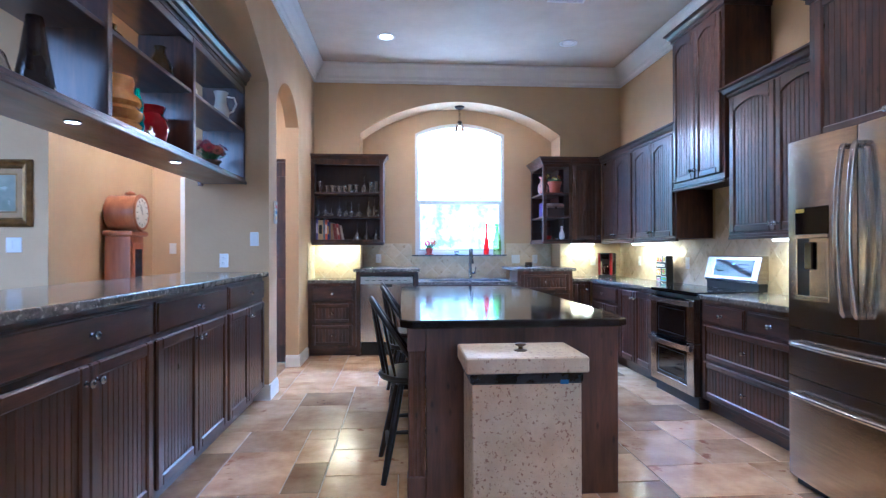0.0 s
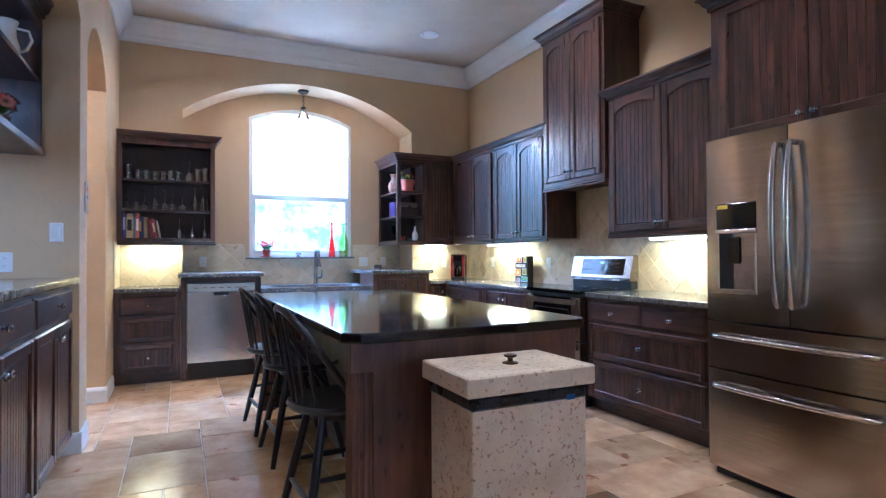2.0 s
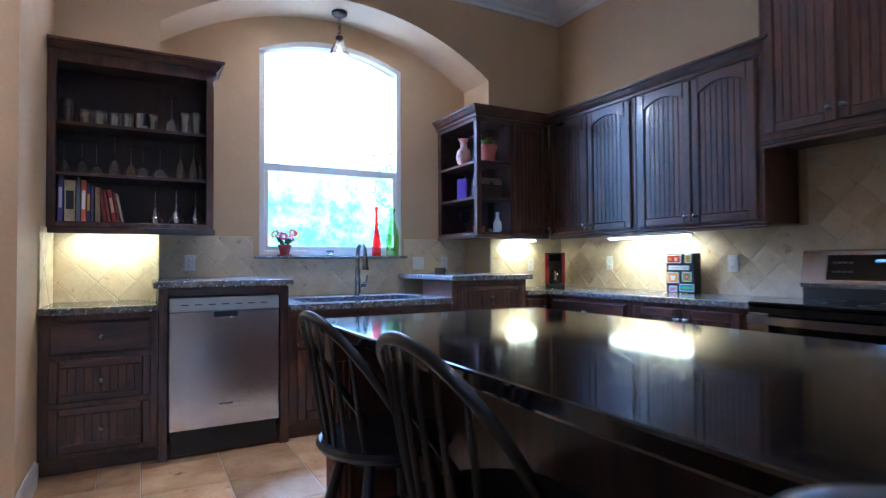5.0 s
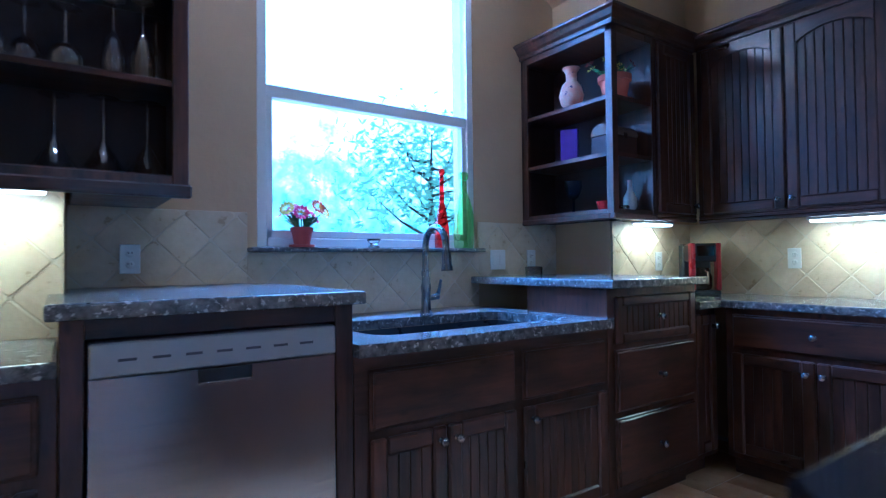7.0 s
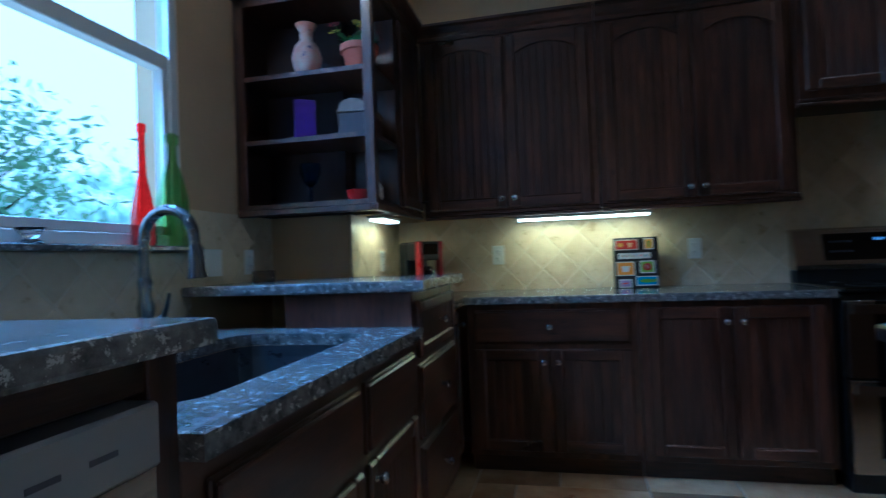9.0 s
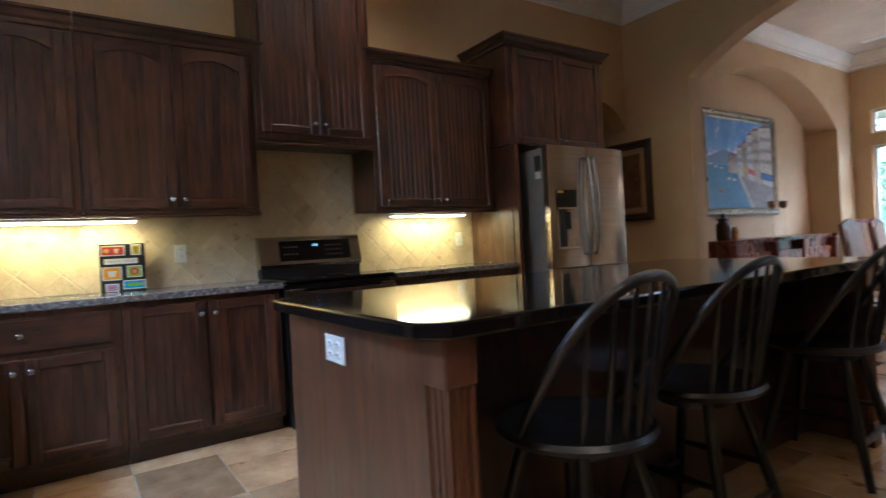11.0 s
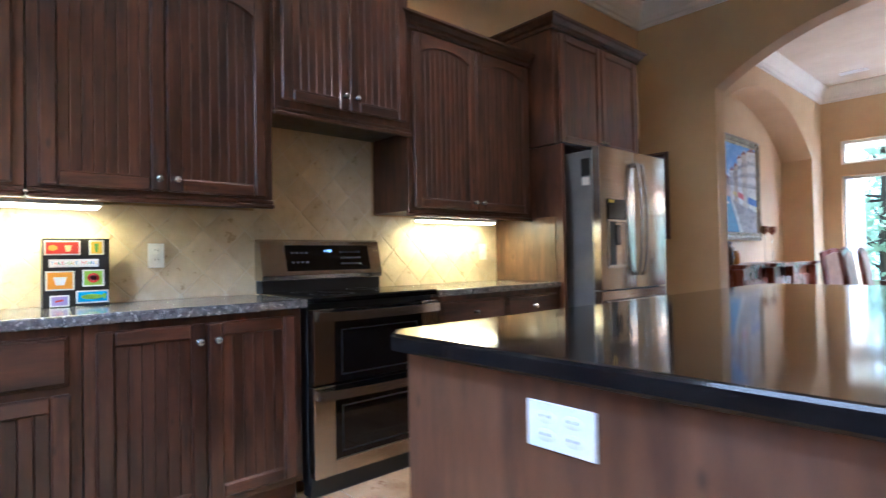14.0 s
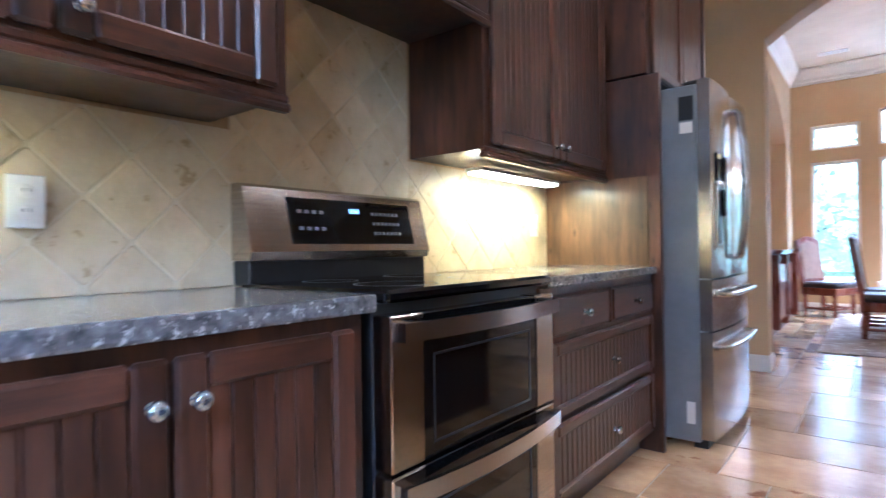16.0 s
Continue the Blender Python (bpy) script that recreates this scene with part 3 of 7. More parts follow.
def bead_front(name, ob, x0, x1, z0, z1, knobs=(), arch=0.0, y=0.0, rail=0.058, plank=0.042):
    """A frame with a recessed panel of upright beaded boards."""
    y0, y1 = y - 0.022, y
    f = boxpart(name, WOOD, ob, x0 + rail - 0.01, x1 - rail + 0.01, y - 0.003, y, z0 + rail - 0.01, z1 - rail + 0.01, 0.0005)
    boxpart("stile", WOOD, f, x0, x0 + rail, y0, y1 + 0.0005, z0, z1, 0.0075)
    boxpart("stile", WOOD, f, x1 - rail, x1, y0, y1 + 0.0005, z0, z1, 0.0075)
    boxpart("rail", WOODH, f, x0 + rail, x1 - rail, y0 + 0.0006, y1 + 0.0003, z0, z0 + rail, 0.0075)
    if arch:
        n = 14
        pts = [(x0 + rail + (x1 - x0 - 2 * rail) * i / n, arch_z(x0 + rail + (x1 - x0 - 2 * rail) * i / n, x0 + rail, x1 - rail, z1 - rail - arch, z1 - rail)) for i in range(n + 1)]
        bm = bmesh.new()
        prism(bm, [(x, y0 + 0.0006, z) for x, z in pts] + [(x1 - rail, y0 + 0.0006, z1), (x0 + rail, y0 + 0.0006, z1)], (0, y1 - y0 - 0.0003, 0))
        part("rail", bm, WOODH, f)
    else:
        boxpart("rail", WOODH, f, x0 + rail, x1 - rail, y0 + 0.0006, y1 + 0.0003, z1 - rail, z1, 0.0075)
    n = max(2, round((x1 - x0 - 2 * rail) / plank))
    w = (x1 - x0 - 2 * rail) / n
    bm = bmesh.new()
    cbox(bm, 0.0006, w - 0.0006, -0.011, -0.003, z0 + rail - 0.004, z1 - rail + 0.004, 0.003)
    me = mesh_of(bm, "plank", WOOD)
    for i in range(n):
        p = new("plank", me)
        p.parent = f
        p.location = (x0 + rail + i * w, y, 0)
    for kx, kz in knobs:
        add_knob(f, kx, y0, kz)


def cab_crown(ob, x0, x1, d, z, left=True, right=True):
    """Crown round the front and the free ends of a wall cabinet; z is its top."""
    bm = bmesh.new()
    prof = [(0.0, -0.085), (0.014, -0.085), (0.014, -0.062), (0.03, -0.05), (0.045, -0.022), (0.062, -0.014), (0.062, 0.0), (0.0, 0.0)]
    def ring(t, zz):
        return [(x0 - (t if left else 0), d, z + zz), (x0 - (t if left else 0), -t, z + zz), (x1 + (t if right else 0), -t, z + zz), (x1 + (t if right else 0), d, z + zz)]
    rings = [[bm.verts.new(p) for p in ring(t, zz)] for t, zz in prof]
    for a, b in zip(rings, rings[1:]):
        for i in range(3):
            bm.faces.new((a[i], a[i + 1], b[i + 1], b[i]))
    for i in (0, 3):
        bm.faces.new([g[i] for g in rings])
    bmesh.ops.recalc_face_normals(bm, faces=bm.faces)
    part("crown", bm, WOODH, ob)


def base_cabinet(name, m, w, d, top, fronts, label, group="base cabinets", toe=0.10):
    ob = thing(name, m, label, "cabinet", group)
    bm = bmesh.new()
    cbox(bm, 0, w, 0.0, d, toe, top, 0.002)
    part("body", bm, WOOD, ob)
    boxpart("toe_kick", WOODH, ob, 0.0, w, 0.07, d, 0.0, toe, 0.001)
    add_fronts(ob, fronts)
    return ob


def add_fronts(ob, fronts):
    for kind, x0, x1, z0, z1, knobs, *arch in fronts:
        if kind == "slab":
            slab_front("drawer", ob, x0, x1, z0, z1, knobs)
        elif kind == "beaddrawer":
            bead_front("drawer", ob, x0, x1, z0, z1, knobs, 0, rail=0.045, plank=0.04)
        else:
            bead_front("door", ob, x0, x1, z0, z1, knobs, arch[0] if arch else 0.0)


def wall_cabinet(name, m, w, d, z0, z1, fronts, label, crown=(True, True), lip=True, group="wall cabinets"):
    """Origin on the face at the left end; z1 is the top of the crown."""
    ob = thing(name, m, label, "cabinet", group)
    bm = bmesh.new()
    cbox(bm, 0, w, 0, d, z0 + 0.02, z1 - 0.02, 0.002)
    part("body", bm, WOOD, ob)
    cab_crown(ob, 0, w, d, z1, *crown)
    if lip:
        boxpart("light_rail", WOODH, ob, -0.008 if crown[0] else 0, w + (0.008 if crown[1] else 0), -0.012, 0.02, z0 - 0.012, z0 + 0.01, 0.007)
        boxpart("bead", WOODH, ob, -0.004 if crown[0] else 0, w + (0.004 if crown[1] else 0), -0.007, 0.02, z0 + 0.01, z0 + 0.03, 0.005)
    add_fronts(ob, fronts)
    return ob


def east(x, y):
    return pose(x, y, 0, 0, 0, -90)


def two_doors(w, z0, z1, kz, arch=0.0, m=0.035):
    c = w / 2
    return [("door", m, c - 0.003, z0, z1, [(c - 0.035, kz)], arch), ("door", c + 0.003, w - m, z0, z1, [(c + 0.035, kz)], arch)]


# east run, from the corner towards the fridge
FX, TOP = 3.03, 0.874
base_cabinet("base_cabinet", east(FX, 6.60), 0.85, 0.56, TOP, [("slab", 0.04, 0.81, 0.67, 0.845, [(0.425, 0.76)])] + two_doors(0.85, 0.13, 0.645, 0.585), "dark alder base cabinet with a drawer over two beaded doors")
base_cabinet("base_cabinet", east(FX, 5.745), 0.835, 0.56, TOP, two_doors(0.835, 0.13, 0.845, 0.775), "dark alder base cabinet with two full-height beaded doors")
base_cabinet("base_cabinet", east(FX, 4.11), 1.14, 0.56, TOP,
             [("slab", 0.04, 0.555, 0.70, 0.845, [(0.30, 0.77)]), ("slab", 0.585, 1.10, 0.70, 0.845, [(0.84, 0.77)]),
              ("beaddrawer", 0.04, 1.10, 0.42, 0.68, [(0.57, 0.55)]), ("beaddrawer", 0.04, 1.10, 0.13, 0.40, [(0.57, 0.265)])], "dark alder drawer base with beaded drawer fronts")
# wall cabinets on the east side
UX = 3.25
wall_cabinet("wall_cabinet", east(UX, 6.86), 0.97, 0.355, 1.352, 2.445, two_doors(0.97, 1.39, 2.345, 1.44, 0.05), "dark alder wall cabinet with two arched beaded doors", (False, False))
wall_cabinet("wall_cabinet", east(UX, 5.885), 0.95, 0.355, 1.352, 2.445, two_doors(0.95, 1.39, 2.345, 1.44, 0.05), "dark alder wall cabinet with two arched beaded doors beside the hood", (False, True))
wall_cabinet("wall_cabinet", east(UX - 0.03, 4.935), 0.83, 0.385, 1.805, 3.27, two_doors(0.83, 1.87, 3.15, 1.94, 0.05), "tall dark alder hood cabinet over the range", lip=True)
wall_cabinet("wall_cabinet", east(UX, 4.10), 1.12, 0.355, 1.35, 2.53, two_doors(1.12, 1.39, 2.43, 1.44, 0.05), "dark alder wall cabinet over the lit worktop", (True, False))
# fridge surround
fs = wall_cabinet("fridge_cabinet", east(3.04, 2.972), 1.16, 0.565, 1.85, 2.76, two_doors(1.16, 1.88, 2.66, 1.93, 0.0, 0.06), "dark alder cabinet over the fridge with tall side panels", lip=False, group="")
boxpart("side_panel", WOOD, fs, 0.0, 0.035, -0.06, 0.565, 0.0, 1.86, 0.003)
boxpart("side_panel", WOOD, fs, 1.125, 1.16, -0.06, 0.565, 0.0, 1.86, 0.003)
# thin overlay above the worktop, coloured as lit by the strip lamp
boxpart("lit_side_panel", LITWOOD, fs, -0.006, 0.0, 0.0, 0.562, 0.916, 1.36, 0.001, "knotty alder panel coloured as lit by the strip lamp")

# north run under the window
NY = 6.625
base_cabinet("base_cabinet", pose(XW + 0.003, NY, 0), 0.565, 0.5, TOP,
             [("slab", 0.045, 0.53, 0.655, 0.84, [(0.29, 0.75)]), ("beaddrawer", 0.045, 0.53, 0.40, 0.63, [(0.29, 0.515)]), ("beaddrawer", 0.045, 0.53, 0.13, 0.375, [(0.29, 0.255)])], "narrow dark alder drawer base with three drawers")
dwc = thing("dishwasher_cabinet", pose(0.14, NY, 0), "raised dark alder surround of the dishwasher", "cabinet")
boxpart("side_panel", WOOD, dwc, 0.0, 0.05, 0, 0.93, 0.0, 1.004, 0.003)
boxpart("side_panel", WOOD, dwc, 0.69, 0.748, 0, 0.93, 0.0, 1.004, 0.003)
boxpart("top_rail", WOODH, dwc, 0.05, 0.69, 0.004, 0.9, 0.953, 1.004, 0.003)
boxpart("toe_kick", WOODH, dwc, 0.05, 0.69, 0.03, 0.1, 0.0, 0.1, 0.003)
base_cabinet("sink_cabinet", pose(0.89, NY, 0), 1.208, 0.93, 0.66,
             [("slab", 0.05, 0.66, 0.60, 0.795, []), ("slab", 0.70, 1.18, 0.60, 0.795, []), ("door", 0.05, 0.34, 0.13, 0.575, [(0.31, 0.53)]), ("door", 0.345, 0.66, 0.13, 0.575, [(0.375, 0.53)]), ("door", 0.70, 1.18, 0.13, 0.575, [(0.735, 0.53)])], "dark alder sink base with beaded doors")
sb = bpy.data.objects["sink_cabinet"]
boxpart("face_rail", WOODH, sb, 0, 1.208, 0, 0.03, 0.658, 0.84, 0.002)
base_cabinet("base_cabinet", pose(2.10, NY, 0), 0.69, 0.5, 1.004,
             [("beaddrawer", 0.04, 0.65, 0.76, 0.97, [(0.345, 0.87)]), ("slab", 0.04, 0.65, 0.46, 0.735, [(0.345, 0.60)]), ("slab", 0.04, 0.65, 0.13, 0.435, [(0.345, 0.28)])], "raised dark alder drawer base beside the sink")
base_cabinet("base_cabinet", pose(2.793, NY + 0.03, 0), 0.23, 0.45, TOP, [("door", 0.012, 0.205, 0.13, 0.845, [(0.17, 0.78)])], "slim dark alder corner cabinet")

# worktops
def worktop(name, outline, z, th, label, mat=None):
    bm = bmesh.new()
    prism(bm, [(x, y, z - th) for x, y in outline], (0, 0, th))
    bmesh.ops.bevel(bm, geom=[e for e in bm.edges if abs(e.verts[0].co.z - e.verts[1].co.z) < 1e-5], offset=0.008, segments=2, profile=0.6, affect="EDGES")
    return solid(name, bm, mat or GRANITE, label, "worktop")


worktop("worktop", [(2.80, 6.605), (3.0, 6.605), (3.0, 4.893), (3.592, 4.893), (3.592, 7.122), (2.80, 7.122)], 0.914, 0.04, "speckled grey granite worktop along the wall by the range")
worktop("worktop", [(3.0, 4.108), (3.0, 2.985), (3.592, 2.985), (3.592, 4.108)], 0.914, 0.04, "speckled granite worktop between range and fridge")
worktop("worktop", [(XW + 0.004, 6.595), (0.136, 6.595), (0.136, 7.122), (XW + 0.004, 7.122)], 0.914, 0.04, "short granite worktop under the glass cabinet")
worktop("worktop", [(0.112, 6.57), (0.906, 6.57), (0.906, 7.548), (0.16, 7.548), (0.16, 7.13), (0.112, 7.13)], 1.046, 0.04, "raised granite worktop over the dishwasher")
worktop("worktop", [(2.07, 6.57), (2.82, 6.57), (2.82, 7.13), (2.78, 7.13), (2.78, 7.548), (2.07, 7.548)], 1.046, 0.04, "raised granite worktop beside the sink")

# sink top with its opening, and the undermount bowl
hole = []
for cx, cy, a0 in ((1.86, 6.82, -90), (1.86, 7.12, 0), (1.12, 7.12, 90), (1.12, 6.82, 180)):
    hole += [(cx + 0.09 * math.cos(radians(a0 + t)), cy + 0.09 * math.sin(radians(a0 + t))) for t in (0, 30, 60, 90)]
sink_top = bmesh.new()
outer = [(0.889, 6.585), (1.49, 6.585), (2.098, 6.585), (2.098, 6.97), (2.098, 7.548), (1.49, 7.548), (0.889, 7.548), (0.889, 6.97)]
for z in (0.84, 0.88):
    ov = [sink_top.verts.new((x, y, z)) for x, y in outer]
    hv = [sink_top.verts.new((x, y, z)) for x, y in hole]
    es = [sink_top.edges.new((l[i], l[(i + 1) % len(l)])) for l in (ov, hv) for i in range(len(l))]
    bmesh.ops.triangle_fill(sink_top, edges=es, use_beauty=True)
    if z < 0.85:
        lov, lhv = ov, hv
    else:
        for a, b in ((lov, ov), (lhv, hv)):
            for i in range(len(a)):
                sink_top.faces.new((a[i], a[(i + 1) % len(a)], b[(i + 1) % len(a)], b[i]))
bmesh.ops.recalc_face_normals(sink_top, faces=sink_top.faces)
solid("worktop", sink_top, GRANITE, "granite worktop with a cut-out for the sink", "worktop")
bm = bmesh.new()
rims = []
for s, z in ((1.0, 0.839), (1.0, 0.80), (0.97, 0.70), (0.93, 0.672)):
    rims.append([bm.verts.new((1.49 + (x - 1.49) * s, 6.97 + (y - 6.97) * s, z)) for x, y in hole])
for a, b in zip(rims, rims[1:]):
    for i in range(len(a)):
        bm.faces.new((a[i], a[(i + 1) % len(a)], b[(i + 1) % len(a)], b[i]))
bm.faces.new(rims[-1])
solid("sink", bm, pmat("dark_composite_sink", srgb(40, 40, 42), srgb(54, 54, 56), 12, 0.3, bump=0.1), "dark undermount kitchen sink bowl", "sink")

# ---- island ----
IZ = 0.912
IX0, IX1, IY0, IY1 = 0.683, 1.849, 2.672, 5.324
c = 0.062
worktop("island_top", [(IX0 + c, IY0), (IX1 - c, IY0), (IX1, IY0 + c), (IX1, IY1 - c), (IX1 - c, IY1), (IX0 + c, IY1), (IX0, IY1 - c), (IX0, IY0 + c)], IZ, 0.042, "polished black granite island top with clipped corners", BLACKSTONE)
isl = thing("kitchen_island", pose(0, 0, 0), "dark alder kitchen island with end panels and fluted posts", "island")
REDWOOD = wood("warm_brown_alder", srgb(64, 38, 23), srgb(104, 67, 42), "z", 0.4, 0.25, 0.28)
boxpart("end_panel", REDWOOD, isl, IX0 + 0.13, IX1 - 0.04, IY0 + 0.075, IY0 + 0.11, 0.0, IZ - 0.042, 0.003)
boxpart("end_panel", REDWOOD, isl, IX0 + 0.13, IX1 - 0.04, IY1 - 0.10, IY1 - 0.065, 0.0, IZ - 0.042, 0.003)
boxpart("body", WOOD, isl, 1.02, IX1 - 0.05, IY0 + 0.11, IY1 - 0.10, 0.0, IZ - 0.042, 0.003)
for py in (IY0 + 0.06, IY1 - 0.155):
    ring = []
    for cx, cy, dx, dy in ((0.04, 0.005, 1, 0), (0.125, 0.005, 0, 1), (0.125, 0.09, -1, 0), (0.04, 0.09, 0, -1)):
        for k in range(3):
            for t, g in ((0.010, 0), (0.016, 1), (0.024, 1), (0.030, 0)):
                u = t + k * 0.026 - 0.006
                ring.append((IX0 + cx + dx * u - dy * g * 0.006, py + cy + dy * u + dx * g * 0.006))
    bm = bmesh.new()
    prism(bm, [(x, y, 0.12) for x, y in ring], (0, 0, 0.63))
    part("fluted_post", bm, REDWOOD, isl)
    for za, zb in ((0.0, 0.12), (0.75, IZ - 0.042)):
        boxpart("post_block", REDWOOD, isl, IX0 + 0.035, IX0 + 0.13, py, py + 0.095, za, zb, 0.004)

# ---- appliances ----
def bowed(bm, x0, x1, z0, z1, front, bulge, back, n=10, r=0.012):
    """A door slab whose front bows outward across its width."""
    pts = [(x0 + (x1 - x0) * i / n, front - bulge * (1 - (2 * i / n - 1) ** 2)) for i in range(n + 1)]
    prism(bm, [(x, y, z0) for x, y in pts] + [(x1, back, z0), (x0, back, z0)], (0, 0, z1 - z0))


def bow_handle(bm, p, q, out, r=0.011, bow=0.03):
    """A curved bar handle between p and q standing off towards out."""
    p, q, out = Vector(p), Vector(q), Vector(out)
    pts = [p, p + out * 0.7]
    for i in range(11):
        t = i / 10
        pts.append(p.lerp(q, 0.02 + 0.96 * t) + out * (0.85 + bow * 4 * t * (1 - t) / max(out.length, 1e-6)))
    pts += [q + out * 0.7, q]
    tube(bm, pts, r, 10)


def flat_handle(bm, x0, x1, y, z, h, n=16):
    """A broad flat bar that bows forward between its two ends."""
    out = [(x0 + (x1 - x0) * i / n, y - 0.030 - 0.032 * (1 - (2 * i / n - 1) ** 2)) for i in range(n + 1)]
    outline = [(x0, y + 0.002)] + out + [(x1, y + 0.002)] + [(x1 - 0.03, y + 0.002), (x1 - 0.034, y - 0.022)]
    outline += [(x, v + 0.014) for x, v in out[-3:1:-1]] + [(x0 + 0.034, y - 0.022), (x0 + 0.03, y + 0.002)]
    prism(bm, [(x, v, z - h / 2) for x, v in outline], (0, 0, h))


fr = thing("fridge", east(2.79, 2.812), "stainless steel French-door fridge with ice dispenser and two freezer drawers", "fridge")
W = 0.915
boxpart("case", GREYSIDE, fr, 0.0, W, 0.06, 0.78, 0.03, 1.815, 0.006, "dark grey side panels")
bm = bmesh.new()
bowed(bm, 0.0, W / 2 - 0.003, 0.848, 1.832, 0.0, 0.014, 0.058)
ld = part("door", bm, STEEL, fr, smooth=True)
bm = bmesh.new()
bowed(bm, W / 2 + 0.003, W, 0.848, 1.832, 0.0, 0.014, 0.058)
rd = part("door", bm, STEEL, fr, smooth=True)
for z0, z1, hz in ((0.588, 0.84, 0.765), (0.05, 0.58, 0.50)):
    bm = bmesh.new()
    bowed(bm, 0.0, W, z0, z1, 0.0, 0.026, 0.058, 14)
    d = part("freezer_drawer", bm, STEEL, fr, smooth=True)
    bm = bmesh.new()
    bow_handle(bm, (0.07, -0.008, hz), (W - 0.07, -0.008, hz), (0, -0.05, 0), 0.013, 0.022)
    part("handle", bm, STEELV, d, smooth=True)
for dd, hx in ((ld, W / 2 - 0.036), (rd, W / 2 + 0.036)):
    bm = bmesh.new()
    bow_handle(bm, (hx, -0.01, 0.95), (hx, -0.01, 1.74), (0, -0.045, 0), 0.014, 0.03)
    part("handle", bm, STEELV, dd, smooth=True)
boxpart("display", BLACKGLASS, ld, 0.07, 0.30, -0.017, 0.0, 1.335, 1.475, 0.004)
boxpart("sticker", pmat("yellow_label", srgb(226, 196, 40), srgb(214, 184, 30)), ld, 0.08, 0.14, -0.019, -0.017, 1.448, 1.468, 0.0005)
bm = bmesh.new()
cbox(bm, 0.07, 0.30, -0.0165, 0.0, 0.995, 1.02, 0.003)
cbox(bm, 0.07, 0.085, -0.0165, 0.0, 1.02, 1.315, 0.003)
cbox(bm, 0.285, 0.30, -0.0165, 0.0, 1.02, 1.315, 0.003)
cbox(bm, 0.07, 0.30, -0.024, 0.0, 1.315, 1.335, 0.003)
part("dispenser_frame", bm, STEELV, ld)
boxpart("dispenser_recess", BLACKPL, ld, 0.085, 0.285, -0.013, 0.0, 1.02, 1.315, 0.001)
boxpart("dispenser_lever", BLACKGLASS, ld, 0.15, 0.21, -0.03, -0.013, 1.155, 1.295, 0.006)
for i, hx in enumerate((0.05, W - 0.05)):
    boxpart("hinge_cover", BLACKPL, fr, hx - 0.04, hx + 0.04, 0.01, 0.12, 1.816, 1.838, 0.006)
boxpart("energy_label", BLACKPL, fr, -0.002, 0.0, 0.075, 0.145, 1.64, 1.76, 0.0005)
boxpart("rating_label", WHITEPL, fr, -0.002, 0.0, 0.08, 0.14, 1.575, 1.63, 0.0005)
boxpart("barcode_label", WHITEPL, fr, -0.002, 0.0, 0.085, 0.125, 0.12, 0.23, 0.0005)
boxpart("kick_grille", BLACKPL, fr, 0.02, W - 0.02, 0.03, 0.1, 0.0, 0.055, 0.003)

rg = thing("range", east(3.0, 4.883), "stainless double-oven electric range with black glass cooktop", "range")
W = 0.757
boxpart("body", BLACKPL, rg, 0.004, W - 0.004, 0.03, 0.58, 0.06, 0.89, 0.004, "black enamel side panels")
boxpart("cooktop", BLACKGLASS, rg, 0.0, W, -0.025, 0.55, 0.893, 0.922, 0.008, "black ceramic glass cooktop")
for bx, by, r in ((0.2, 0.14, 0.11), (0.56, 0.14, 0.085), (0.2, 0.40, 0.08), (0.56, 0.40, 0.1)):
    bm = bmesh.new()
    n = 40
    for a in range(n):
        t0, t1 = 2 * math.pi * a / n, 2 * math.pi * (a + 1) / n
        bm.faces.new([bm.verts.new((bx + q * math.cos(t), by + q * math.sin(t), 0.9226)) for t, q in ((t0, r), (t1, r), (t1, r - 0.004), (t0, r - 0.004))])
    part("burner_ring", bm, GREYSIDE, rg)
for z0, z1, hz in ((0.52, 0.865, 0.83), (0.10, 0.512, 0.475)):
    d = boxpart("oven_door", BLACKGLASS, rg, 0.112, W - 0.112, -0.024, 0.02, z0 + (0.068 if z0 < 0.3 else 0.002), z1 - 0.002, 0.002, "black glass oven door with steel edges")
    boxpart("door_edge", STEEL, d, 0.004, 0.115, -0.028, 0.03, z0, z1, 0.004, "stainless steel strip")
    boxpart("door_edge", STEEL, d, W - 0.115, W - 0.004, -0.028, 0.03, z0, z1, 0.004, "stainless steel strip")
    if z0 < 0.3:
        boxpart("door_foot", STEEL, d, 0.115, W - 0.115, -0.028, 0.03, z0, z0 + 0.07, 0.004, "stainless steel strip")
    zz = (z0 + (0.068 if z0 < 0.3 else 0.002), z1 - 0.07)
    bm = bmesh.new()
    for u0, u1, v0, v1 in ((0.15, W - 0.15, zz[0] + 0.03, zz[0] + 0.036), (0.15, W - 0.15, zz[1] - 0.036, zz[1] - 0.03), (0.15, 0.156, zz[0] + 0.036, zz[1] - 0.036), (W - 0.156, W - 0.15, zz[0] + 0.036, zz[1] - 0.036)):
        cbox(bm, u0, u1, -0.0255, -0.024, v0, v1)
    part("window_border", bm, BLACKPL, d)
    bm = bmesh.new()
    flat_handle(bm, 0.018, W - 0.018, -0.028, hz, 0.042)
    part("handle", bm, STEELV, d, smooth=True)
boxpart("bottom_rail", BLACKPL, rg, 0.01, W - 0.01, 0.02, 0.1, 0.0, 0.095, 0.004)
bm = bmesh.new()
prism(bm, [(0.0, 0.50, 0.985), (0.0, 0.49, 1.01), (0.0, 0.535, 1.195), (0.0, 0.55, 1.205), (0.0, 0.59, 1.205), (0.0, 0.59, 0.985)], (W, 0, 0))
cp = part("control_panel", bm, STEEL, rg)
boxpart("panel_riser", BLACKPL, rg, 0.004, W - 0.004, 0.51, 0.588, 0.915, 0.985, 0.004)


